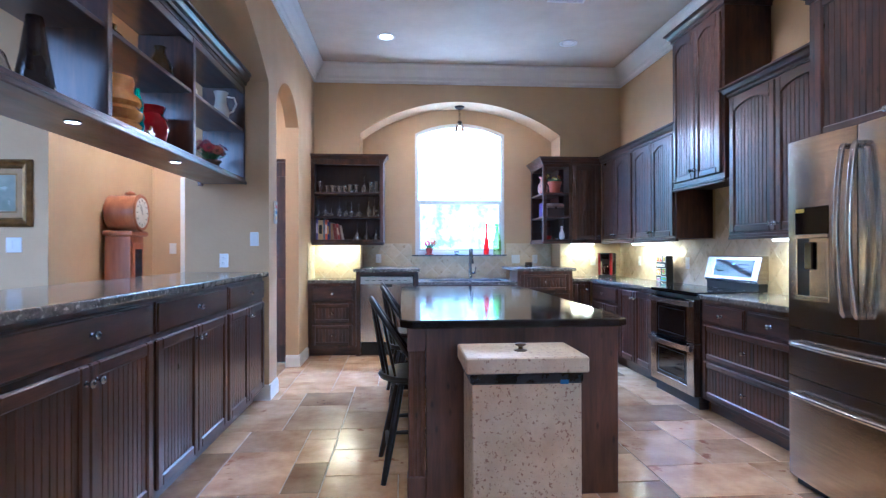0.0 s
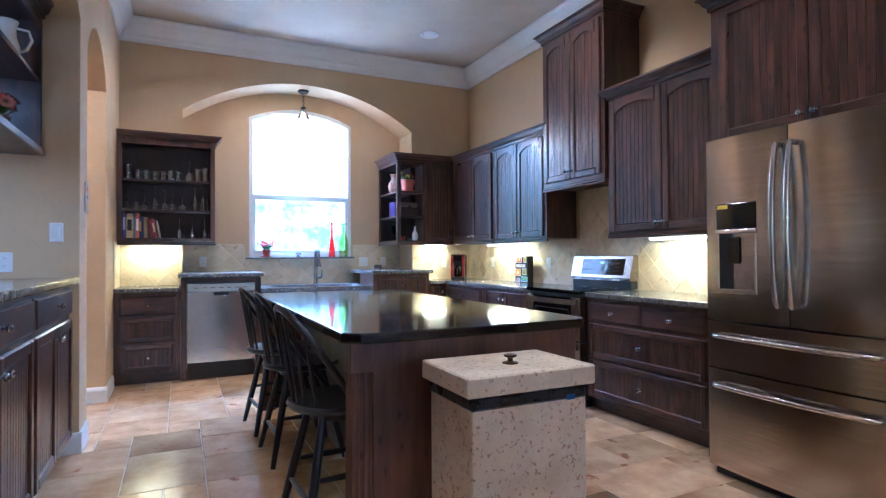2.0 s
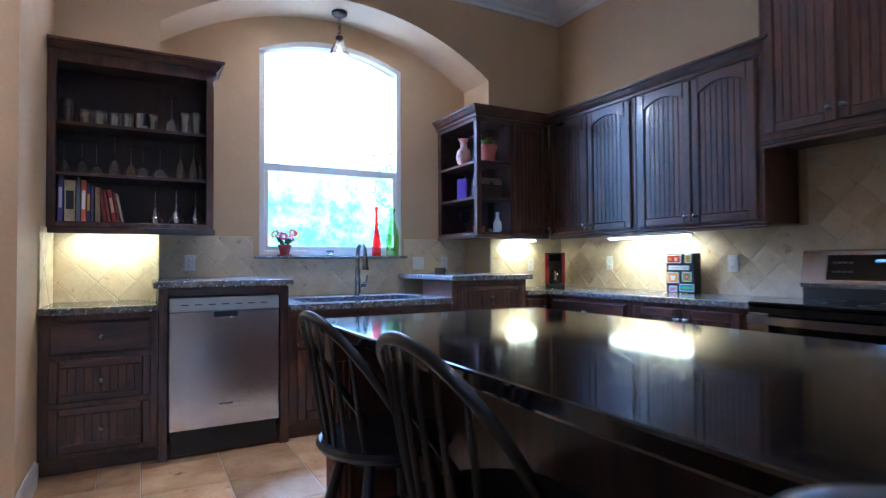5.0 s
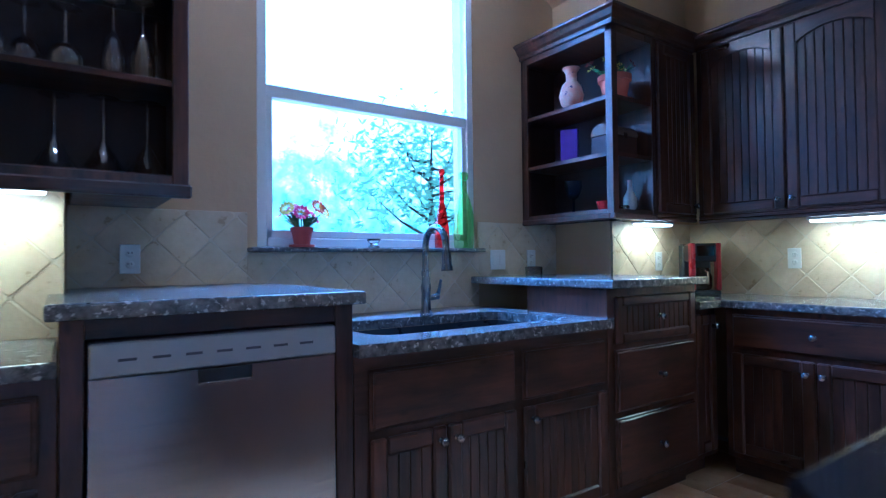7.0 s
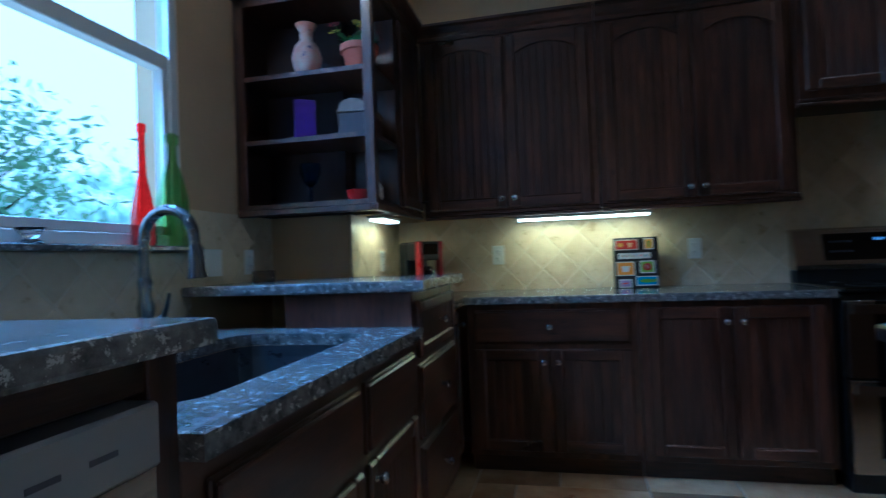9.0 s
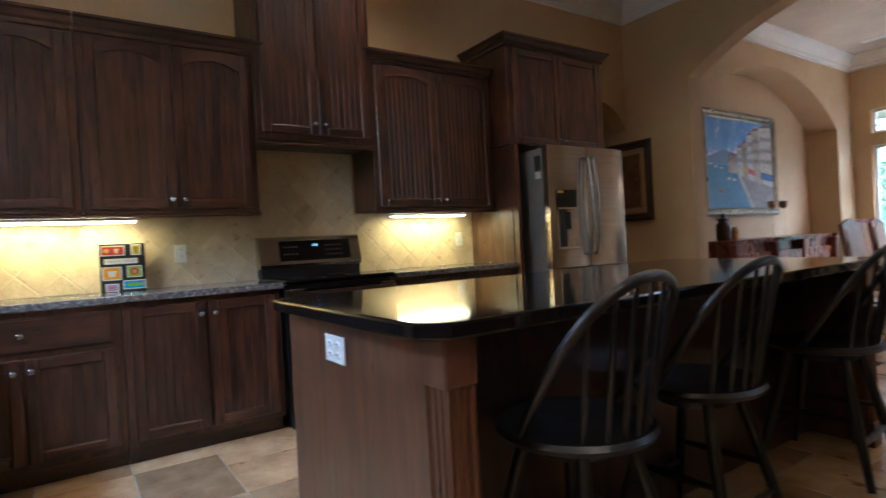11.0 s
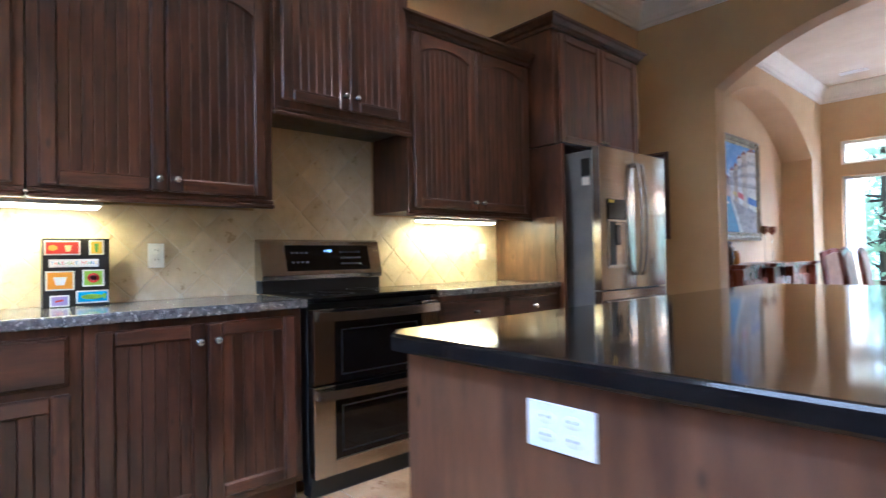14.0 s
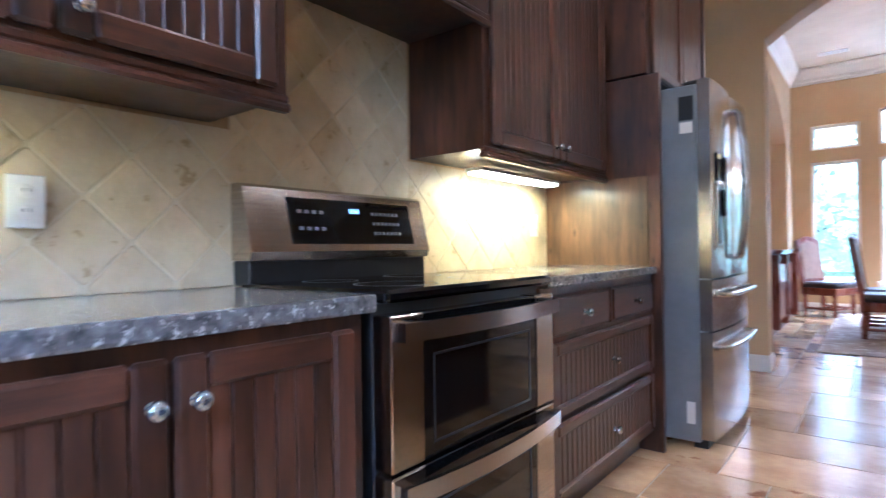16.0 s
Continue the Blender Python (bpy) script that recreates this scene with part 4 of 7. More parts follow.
def on_panel(bm, x0, x1, t0, t1, lift=0.003):
    """A plate on the tilted face of the control panel; t runs up the face."""
    f = lambda x, t, o: (x, 0.49 + 0.045 * t - o, 1.01 + 0.185 * t)
    prism(bm, [f(x0, t0, 0), f(x1, t0, 0), f(x1, t1, 0), f(x0, t1, 0)], (0, -lift, 0.0007))


bm = bmesh.new()
on_panel(bm, 0.14, 0.675, 0.12, 0.88)
part("control_glass", bm, BLACKGLASS, cp)
DIGIT = glow("clock_digits", (0.45, 0.7, 1.0), 3.0)
MARK = pmat("grey_print", srgb(78, 78, 82), srgb(70, 70, 74))
keys = [(0.17 + i * 0.028, 0.018, t) for i in range(4) for t in (0.62, 0.34)] + [(0.48 + i * 0.02, 0.01, 0.28 + j * 0.18) for i in range(7) for j in range(3)]
for x, w, t in keys:
    bm = bmesh.new()
    on_panel(bm, x, x + w, t, t + 0.06, 0.0036)
    part("key_print", bm, MARK, cp)


def text_mesh(body, size, depth=0.0005):
    cu = bpy.data.curves.new("writing", "FONT")
    cu.body, cu.size, cu.extrude, cu.align_x, cu.align_y = body, size, depth, "CENTER", "CENTER"
    ob = bpy.data.objects.new("writing", cu)
    scene.collection.objects.link(ob)
    bpy.context.view_layer.update()
    me = bpy.data.meshes.new_from_object(ob.evaluated_get(bpy.context.evaluated_depsgraph_get()))
    bpy.data.objects.remove(ob)
    return me


def writing(name, parent, body, size, mat, m):
    me = text_mesh(body, size)
    me.materials.clear()
    me.materials.append(mat)
    ob = new(name, me)
    ob.parent = parent
    ob.matrix_basis = m
    return ob


writing("clock_display", cp, "1154", 0.022, DIGIT, pose(0.40, 0.518, 1.139, 90 - 13.7, 0, 0))

dw = thing("dishwasher", pose(0.197, 6.60, 0), "stainless dishwasher with a black toe kick", "dishwasher")
boxpart("case", BLACKPL, dw, 0.003, 0.613, 0.06, 0.6, 0.1, 0.94, 0.003)
bm = bmesh.new()
bowed(bm, 0.0, 0.622, 0.17, 0.86, 0.006, 0.006, 0.055, 14)
part("door", bm, STEEL, dw, smooth=True)
CTRL = pmat("satin_control_strip", srgb(176, 176, 174), srgb(168, 168, 166), 5, 0.35, metal=0.6)
boxpart("control_strip", CTRL, dw, 0.0, 0.622, -0.004, 0.055, 0.863, 0.947, 0.005)
boxpart("handle_recess", BLACKPL, dw, 0.24, 0.376, -0.0045, 0.0, 0.826, 0.858, 0.001)
boxpart("handle_lip", STEELV, dw, 0.24, 0.376, -0.008, 0.0, 0.818, 0.826, 0.002)
boxpart("badge", MARK, dw, 0.27, 0.35, -0.001, 0.0, 0.30, 0.308, 0.0003)
for i in range(7):
    boxpart("button_print", MARK, dw, 0.06 + i * 0.075, 0.10 + i * 0.075, -0.0048, -0.004, 0.90, 0.907, 0.0)
boxpart("toe_plate", BLACKPL, dw, 0.01, 0.606, 0.03, 0.06, 0.02, 0.165, 0.003)

ft = thing("faucet", pose(1.60, 7.30, 0.88), "brushed nickel pull-down kitchen faucet", "faucet")
bm = bmesh.new()
lathe(bm, [(0.032, 0.0), (0.032, 0.008), (0.024, 0.02), (0.022, 0.10), (0.026, 0.13), (0.019, 0.16), (0.022, 0.205), (0.017, 0.215)], seg=16)
part("base", bm, NICKEL, ft, smooth=True)
bm = bmesh.new()
arc = [(0, 0, 0.20), (0, 0, 0.33)] + [(0, -0.085 + 0.085 * math.cos(t), 0.33 + 0.085 * math.sin(t)) for t in [math.pi * i / 10 for i in range(11)]] + [(0, -0.172, 0.305)]
tube(bm, arc, 0.0165, 12)
part("spout", bm, NICKEL, ft, smooth=True)
bm = bmesh.new()
tube(bm, [(0, -0.172, 0.305), (0, -0.176, 0.285), (0, -0.178, 0.24), (0, -0.18, 0.21)], [0.018, 0.021, 0.024, 0.029], 12)
part("spray_head", bm, NICKEL, ft, smooth=True)
bm = bmesh.new()
tube(bm, [(0.0, 0, 0.075), (0.05, 0, 0.08), (0.07, 0, 0.085)], [0.014, 0.014, 0.018], 10)
tube(bm, [(0.066, 0, 0.085), (0.072, -0.01, 0.12), (0.074, -0.02, 0.165)], [0.011, 0.008, 0.006], 8)
part("lever", bm, NICKEL, ft, smooth=True)

# ---- bin in front of the island ----
bn = thing("stone_bin", pose(0.957, 2.226, 0), "pitted travertine-look waste bin with a lifted-off stone lid", "bin")
BL, BD = 0.522, 0.370
for a in ((0.028, BL - 0.028, 0.022, 0.05), (0.028, BL - 0.028, BD - 0.05, BD - 0.022), (0.028, 0.056, 0.05, BD - 0.05), (BL - 0.056, BL - 0.028, 0.05, BD - 0.05)):
    boxpart("side_panel", TRAV, bn, *a, 0.0, 0.71, 0.004)
BAG = pmat("black_bin_liner", srgb(16, 16, 18), srgb(26, 26, 29), 20, 0.28, bump=0.8, bscale=30)
boxpart("liner", BAG, bn, 0.02, BL - 0.02, 0.014, BD - 0.014, 0.692, 0.742, 0.01, "black plastic liner folded over the rim")
boxpart("liner_tab", pmat("blue_tab", srgb(60, 110, 170), srgb(50, 96, 150)), bn, 0.40, 0.435, 0.010, 0.014, 0.694, 0.712, 0.001)
boxpart("lid", TRAV, bn, 0, BL, 0, BD, 0.742, 0.81, 0.006, "thick travertine lid")
bm = bmesh.new()
lathe(bm, [(0.03, 0.81), (0.03, 0.814), (0.010, 0.819), (0.010, 0.830), (0.024, 0.835), (0.024, 0.842), (0.006, 0.846)], (0.262, 0.16, 0), 14)
part("knob", bm, pmat("aged_brass", srgb(120, 92, 52), srgb(94, 70, 40), 10, 0.35, metal=1.0), bn, smooth=True)

# ---- stools ----
def make_stool(m):
    ob = thing("bar_stool", m, "black painted hoop-back swivel bar stool at the island", "stool", "bar stools at the island")
    bm = bmesh.new()
    lathe(bm, [(0.02, 0.52), (0.18, 0.525), (0.222, 0.537), (0.232, 0.553), (0.222, 0.567), (0.16, 0.563), (0.0001, 0.557)], seg=28)
    part("seat", bm, STOOL, ob, smooth=True)
    bm = bmesh.new()
    lathe(bm, [(0.13, 0.49), (0.13, 0.517), (0.09, 0.52)], seg=20)
    part("swivel_plate", bm, STOOL, ob, smooth=True)
    feet = [(sx * 0.21, sy * 0.21) for sx in (-1, 1) for sy in (-1, 1)]
    for fx, fy in feet:
        bm = bmesh.new()
        pts = [(fx * t, fy * t, 0.51 * (1 - t) / 0.5) for t in (0.5, 0.6, 0.72, 0.84, 1.0)]
        tube(bm, pts, [0.017, 0.019, 0.021, 0.02, 0.015], 10)
        part("leg", bm, STOOL, ob, smooth=True)
    for z, pairs in ((0.17, ((0, 1), (2, 3))), (0.26, ((0, 2), (1, 3)))):
        s = 1 - 0.5 * z / 0.51
        for a, b in pairs:
            p, q = Vector((feet[a][0] * s, feet[a][1] * s, z)), Vector((feet[b][0] * s, feet[b][1] * s, z))
            bm = bmesh.new()
            tube(bm, [p.lerp(q, t) for t in (0, 0.25, 0.5, 0.75, 1)], [0.009, 0.012, 0.015, 0.012, 0.009], 8)
            part("stretcher", bm, STOOL, ob, smooth=True)
    def hoop(t):
        h = max(math.sin(math.pi * t), 0.0) ** 0.8
        return Vector((0.02 - 0.29 * h, math.copysign((0.21 + 0.07 * h) * math.sqrt(max(1 - h ** 3, 0)), 0.5 - t), 0.557 + 0.425 * h))
    bm = bmesh.new()
    tube(bm, [hoop(i / 36) for i in range(37)], 0.0155, 10, 0.8)
    part("hoop", bm, STOOL, ob, smooth=True)
    for i in range(7):
        y = (i - 3) * 0.056
        lo, hi = 0.02, 0.5
        for _ in range(24):
            mid = (lo + hi) / 2
            if hoop(mid).y > y * 1.12 + (0 if y else 0.0001):
                lo = mid
            else:
                hi = mid
        if y < 0:
            lo, hi = 0.5, 0.98
            for _ in range(24):
                mid = (lo + hi) / 2
                if hoop(mid).y > y * 1.12:
                    lo = mid
                else:
                    hi = mid
        top = hoop(lo)
        foot = Vector((-math.sqrt(0.2 ** 2 - (y * 0.85) ** 2), y * 0.85, 0.559))
        bm = bmesh.new()
        tube(bm, [foot.lerp(top, t) for t in (0, 0.3, 0.65, 1)], [0.007, 0.0095, 0.008, 0.006], 8)
        part("spindle", bm, STOOL, ob, smooth=True)
    return ob


st = make_stool(pose(0.785, 4.78, 0, 0, 0, 4))
copy_thing(st, pose(0.81, 4.14, 0, 0, 0, 2))
copy_thing(st, pose(0.785, 3.16, 0, 0, 0, 4))

# ---- bar cabinets and hanging shelf ----
PX = -0.48
for y0, w in ((3.725, 0.975), (2.64, 1.085), (1.555, 1.085), (0.73, 0.825)):
    c = w / 2
    base_cabinet("bar_cabinet", pose(PX, y0, 0, 0, 0, 90), w, 0.56, 1.044,
                 [("slab", 0.022, w - 0.022, 0.862, 1.02, [(c, 0.945)])] + two_doors(w, 0.12, 0.838, 0.772, 0.0, 0.022), "dark alder bar cabinet with a drawer over two beaded doors", "bar cabinets")
worktop("bar_worktop", [(-0.43, 0.725), (-0.43, 4.705), (-1.12, 4.705), (-1.12, 0.725)], 1.084, 0.04, "long speckled granite bar worktop")
hs = thing("hanging_shelf", pose(-0.62, 1.50, 0, 0, 0, 90), "dark alder open shelf unit hung over the bar", "shelf")
L = 3.2
boxpart("bottom", WOODH, hs, 0, L, 0, 0.34, 1.82, 1.87, 0.004)
boxpart("top", WOODH, hs, 0, L, 0.002, 0.338, 2.62, 2.66, 0.004)
cab_crown(hs, 0, L, 0.34, 2.735, True, False)
boxpart("lower_trim", WOODH, hs, 0, L, -0.014, 0.0, 1.815, 1.845, 0.006)
boxpart("top_rail", WOODH, hs, 0.0, L, 0.003, 0.03, 2.57, 2.62, 0.003)
boxpart("end_trim", WOOD, hs, L - 0.06, L, 0.34, 0.37, 1.80, 1.86, 0.006)
for x in (0.0, 1.035, 2.05, L - 0.03):
    boxpart("upright", WOOD, hs, x, x + 0.04 if x < 3 else L, 0, 0.34, 1.87, 2.62, 0.003)
for x0, x1 in ((0.04, 1.035), (1.075, 2.05), (2.09, L - 0.03)):
    boxpart("shelf_board", WOODH, hs, x0, x1, 0.01, 0.33, 2.255, 2.28, 0.003)
for y in (2.445, 3.52):
    bm = bmesh.new()
    lathe(bm, [(0.034, 1.8205), (0.034, 1.813), (0.029, 1.811), (0.029, 1.8205)], (y - 1.5, 0.10, 0), 20)
    pk = part("puck_light", bm, NICKEL, hs, smooth=True)
    bm = bmesh.new()
    lathe(bm, [(0.029, 1.815), (0.016, 1.8115), (0.0001, 1.811)], (y - 1.5, 0.10, 0), 20)
    part("lens", bm, LAMPGLASS, pk, "glowing lens", smooth=True)
    d = bpy.data.lights.new("puck_lamp", "SPOT")
    d.energy, d.color, d.spot_size, d.spot_blend, d.shadow_soft_size = 12, WARM, radians(120), 0.6, 0.025
    new("puck_lamp", d).matrix_world = look((-0.72, y, 1.804), (-0.72, y + 0.001, 0))

# ---- open wall cabinets on the north wall ----
gc = thing("glass_cabinet", pose(XW + 0.003, 6.87, 0), "open dark alder wall cabinet full of glassware and books", "cabinet")
gw, gd = 0.887, 0.268
boxpart("side", WOOD, gc, 0, 0.022, 0.0, gd, 1.36, 2.42, 0.002)
boxpart("side", WOOD, gc, gw - 0.022, gw, 0.0, gd, 1.36, 2.42, 0.002)
boxpart("filler", WOOD, gc, 0.60, gw, gd, 0.69, 1.36, 2.42, 0.002)
boxpart("back", INSIDE, gc, 0.022, gw - 0.022, gd - 0.012, gd, 1.36, 2.42, 0.001)
boxpart("top_board", WOODH, gc, 0.022, gw - 0.022, 0.02, gd - 0.012, 2.36, 2.40, 0.002)
boxpart("bottom_board", WOODH, gc, 0.022, gw - 0.022, 0.0, gd - 0.012, 1.37, 1.40, 0.002)
for z in (1.69, 1.99):
    boxpart("shelf_board", WOODH, gc, 0.022, gw - 0.022, 0.015, gd - 0.012, z - 0.02, z, 0.002)
bm = bmesh.new()
cbox(bm, 0, 0.045, -0.02, -0.001, 1.36, 2.42, 0.003)
cbox(bm, gw - 0.045, gw, -0.02, -0.001, 1.36, 2.42, 0.003)
cbox(bm, 0.045, gw - 0.045, -0.0195, -0.001, 2.33, 2.42, 0.003)
cbox(bm, 0.045, gw - 0.045, -0.0195, -0.001, 1.36, 1.395, 0.003)
part("face_frame", bm, WOOD, gc)
cab_crown(gc, 0, gw, gd, 2.455, False, True)
boxpart("light_rail", WOODH, gc, 0, gw + 0.008, -0.03, 0.0, 1.33, 1.37, 0.006)

oc = thing("open_end_cabinet", pose(2.49, 6.88, 0), "open-ended dark alder corner shelf with ornaments", "cabinet")
ow, od = 0.36, 0.256
boxpart("back", INSIDE, oc, 0.0, 0.288, 0.668, 0.682, 1.36, 2.42, 0.001)
boxpart("side", WOOD, oc, ow - 0.022, ow, 0, 0.25, 1.36, 2.42, 0.002)
boxpart("inner_side", INSIDE, oc, 0.274, 0.288, 0.25, 0.668, 1.36, 2.42, 0.002)
boxpart("inner_back", INSIDE, oc, 0.274, ow, 0.25, 0.262, 1.36, 2.42, 0.001)
boxpart("corner_post", WOOD, oc, 0.0, 0.045, 0.0, 0.045, 1.36, 2.42, 0.003)
boxpart("wall_post", WOOD, oc, 0.0, 0.022, 0.63, 0.668, 1.36, 2.42, 0.003)
for z in (1.40, 1.70, 2.0):
    bm = bmesh.new()
    prism(bm, [(0.003, 0.006, z - 0.022), (ow - 0.022, 0.006, z - 0.022), (ow - 0.022, 0.25, z - 0.022), (0.274, 0.25, z - 0.022), (0.274, 0.668, z - 0.022), (0.003, 0.668, z - 0.022)], (0, 0, 0.022))
    part("shelf_board", bm, WOODH, oc)
boxpart("top_board", WOODH, oc, 0.0, 0.288, 0.0, 0.668, 2.33, 2.42, 0.003)
boxpart("top_rail", WOODH, oc, 0.288, ow, 0.001, 0.25, 2.332, 2.419, 0.003)
boxpart("light_rail", WOODH, oc, -0.01, ow, -0.012, 0.02, 1.345, 1.378, 0.006)
boxpart("light_rail", WOODH, oc, -0.01, 0.02, 0.02, 0.68, 1.345, 1.378, 0.006)
cab_crown(oc, 0, ow, 0.682, 2.45, True, False)
wall_cabinet("wall_cabinet", pose(2.852, 6.88, 0), 0.395, 0.256, 1.36, 2.45, [("door", 0.012, 0.375, 1.39, 2.345, [(0.345, 1.44)])], "dark alder corner wall cabinet with one beaded door", (False, False))

# ---- lamps ----
def strip_light(m, w, watts, label="slim warm fluorescent strip under the wall cabinet"):
    ob = thing("under_cabinet_light", m, label, "light", "under-cabinet lights")
    boxpart("housing", WHITEPL, ob, 0, w, 0, 0.09, 0.006, 0.022, 0.002)
    boxpart("lens", TUBEGLOW, ob, 0.012, w - 0.012, 0.008, 0.082, -0.006, 0.006, 0.004, "glowing diffuser")
    c = m @ Vector((w / 2, 0.045, -0.012))
    lm = Matrix.Translation(c) @ m.to_3x3().to_4x4()
    area_lamp("strip_lamp", lm, w * 0.94, 0.07, watts, TUBE)


strip_light(pose(-0.30, 6.99, 1.348), 0.42, 5)
strip_light(pose(2.90, 6.99, 1.336), 0.30, 4)
strip_light(pose(3.42, 6.36, 1.328, 0, 0, -90), 0.75, 8.5)
strip_light(pose(3.42, 3.86, 1.328, 0, 0, -90), 0.70, 8)

pd = thing("pendant_light", pose(1.47, 7.36, 3.195), "small bronze and glass pendant over the sink", "light")
bm = bmesh.new()
lathe(bm, [(0.0001, 0.012), (0.065, 0.01), (0.065, -0.006), (0.045, -0.022), (0.012, -0.03)], seg=22)
part("canopy", bm, BRONZE, pd, smooth=True)
bm = bmesh.new()
for i in range(7):
    a = (0.0, 0.012) if i % 2 else (0.012, 0.0)
    z = -0.035 - i * 0.021
    tube(bm, [(a[0], a[1], z), (a[0], a[1], z - 0.025), (-a[0], -a[1], z - 0.025), (-a[0], -a[1], z), (a[0], a[1], z)], 0.0025, 6)
part("chain", bm, BRONZE, pd, smooth=True)
bm = bmesh.new()
lathe(bm, [(0.01, -0.18), (0.03, -0.19), (0.034, -0.21), (0.02, -0.225)], seg=14)
part("socket", bm, BRONZE, pd, smooth=True)
bm = bmesh.new()
lathe(bm, [(0.02, -0.22), (0.035, -0.23), (0.055, -0.27), (0.075, -0.32), (0.082, -0.345)], seg=24, caps=False)
part("shade", bm, glass("frosted_glass", (1, 0.95, 0.85, 1), 0.25), pd, smooth=True)
bm = bmesh.new()
lathe(bm, [(0.006, -0.226), (0.02, -0.245), (0.026, -0.268), (0.018, -0.29), (0.002, -0.297)], seg=14)
part("bulb", bm, glow("lit_bulb", (1.0, 0.8, 0.5), 30), pd, smooth=True)
bulb("pendant_lamp", (1.47, 7.36, 2.83), 38, WARM, 0.03)


def can_light(x, y, lit, r=0.085, z=ZC, watts=95):
    ob = thing("recessed_light", pose(x, y, z), "white recessed ceiling light" + (", lit warm" if lit else ", switched off"), "light", "recessed ceiling lights")
    bm = bmesh.new()
    lathe(bm, [(r + 0.018, 0.0), (r + 0.016, -0.008), (r, -0.010), (r - 0.012, -0.002), (r - 0.02, 0.012)], seg=28, caps=False)
    part("trim_ring", bm, TRIM, ob, smooth=True)
    bm = bmesh.new()
    lathe(bm, [(0.0001, -0.003), (r - 0.018, -0.003), (r - 0.018, -0.001)], seg=24)
    part("lens", bm, LAMPGLASS if lit else WHITEPL, ob, smooth=True)
    if lit:
        d = bpy.data.lights.new("can_lamp", "SPOT")
        d.energy, d.color, d.spot_size, d.spot_blend, d.shadow_soft_size = watts, WARM, radians(130), 0.8, 0.07
        s = new("can_lamp", d)
        s.matrix_world = look((x, y, z - 0.03), (x, y + 0.001, 0))


can_light(0.52, 6.16, True)
can_light(2.62, 6.21, False)
# next three cans are assumed, out of view, added to warm the east wall
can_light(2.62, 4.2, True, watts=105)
can_light(0.55, 2.2, True)
can_light(2.42, 2.2, True, watts=70)
# unseen hall can, added to brighten the wall behind the clock
can_light(-1.35, 5.3, True, watts=240)

# ---- small fittings ----
def turned(name, prof, mat, at, label, category, group="", seg=20, caps=True, size=1.0):
    bm = bmesh.new()
    lathe(bm, [(r * size, z * size) for r, z in prof], seg=seg, caps=caps)
    ob = part(name, bm, mat, None, "", True)
    ob.location = at
    return tagged(ob, label, category, group)


bm = bmesh.new()
cbox(bm, WX0 - 0.045, WX1 + 0.02, YB - 0.085, YB + 0.0, 1.184, 1.205, 0.005)
solid("window_sill_1", bm, GRANITE, "narrow granite sill under the kitchen window", kind="structure")


def wall_plate(m, kind, label):
    """A cover plate that lies in the local xz plane and faces -y."""
    ob = thing("wall_plate", m, label, kind, "wall plates")
    w = 0.115 if "double" in kind else 0.072
    boxpart("cover", WHITEPL, ob, -w / 2, w / 2, -0.006, 0, -0.058, 0.058, 0.003)
    if "outlet" in kind:
        for ox, z in [(a, b) for a in ((-0.023, 0.023) if "double" in kind else (0.0,)) for b in (-0.022, 0.022)]:
            bm = bmesh.new()
            lathe(bm, [(0.0155, 0), (0.0155, 0.003), (0.0145, 0.0036)], seg=16)
            bmesh.ops.rotate(bm, verts=bm.verts, matrix=Matrix.Rotation(radians(90), 3, "X"))
            bmesh.ops.translate(bm, verts=bm.verts, vec=(ox, -0.006, z))
            s = part("socket", bm, WHITEPL, ob, smooth=True)
            for sx in (-0.006, 0.006):
                boxpart("slot", BLACKPL, s, ox + sx - 0.0012, ox + sx + 0.0012, -0.0102, -0.0094, z - 0.001, z + 0.007, 0.0)
    else:
        for sx in ((-0.027, 0.027) if kind == "double switch" else (0.0,)):
            boxpart("rocker", WHITEPL, ob, sx - 0.017, sx + 0.017, -0.009, -0.005, -0.033, 0.033, 0.002)


wall_plate(pose(3.588, 5.365, 1.125, 0, 0, -90), "outlet", "white duplex outlet on the tiled backsplash")
wall_plate(pose(3.588, 6.49, 1.13, 0, 0, -90), "outlet", "white duplex outlet on the tiled backsplash")
wall_plate(pose(3.588, 3.14, 1.13, 0, 0, -90), "outlet", "white duplex outlet on the tiled backsplash")
wall_plate(pose(3.22, 7.118, 1.12), "outlet", "white duplex outlet on the tiled backsplash")
wall_plate(pose(0.37, 7.548, 1.155), "outlet", "white duplex outlet beside the window")
wall_plate(pose(2.27, 7.548, 1.14), "double switch", "white double switch beside the window")
wall_plate(pose(2.54, 7.548, 1.14), "outlet", "white duplex outlet beside the open shelf")
wall_plate(pose(-0.55, 4.718, 1.36), "switch", "white light switch on the pier")
wall_plate(pose(-0.80, 4.718, 1.18), "outlet", "white outlet above the bar worktop")
wall_plate(pose(1.35, 5.262, 0.77, 0, 0, 180) @ Matrix.Diagonal((1.32, 1, 0.76, 1)), "double outlet", "white double outlet on the island end panel")
wall_plate(pose(-1.83, 6.248, 1.29), "switch", "white light switch on the hall wall")
wall_plate(pose(-2.30, 4.458, 1.31), "double switch", "white double switch under the picture")
wall_plate(pose(XW + 0.002, 6.75, 1.17, 0, 0, 90), "switch", "white switch beside the narrow worktop")

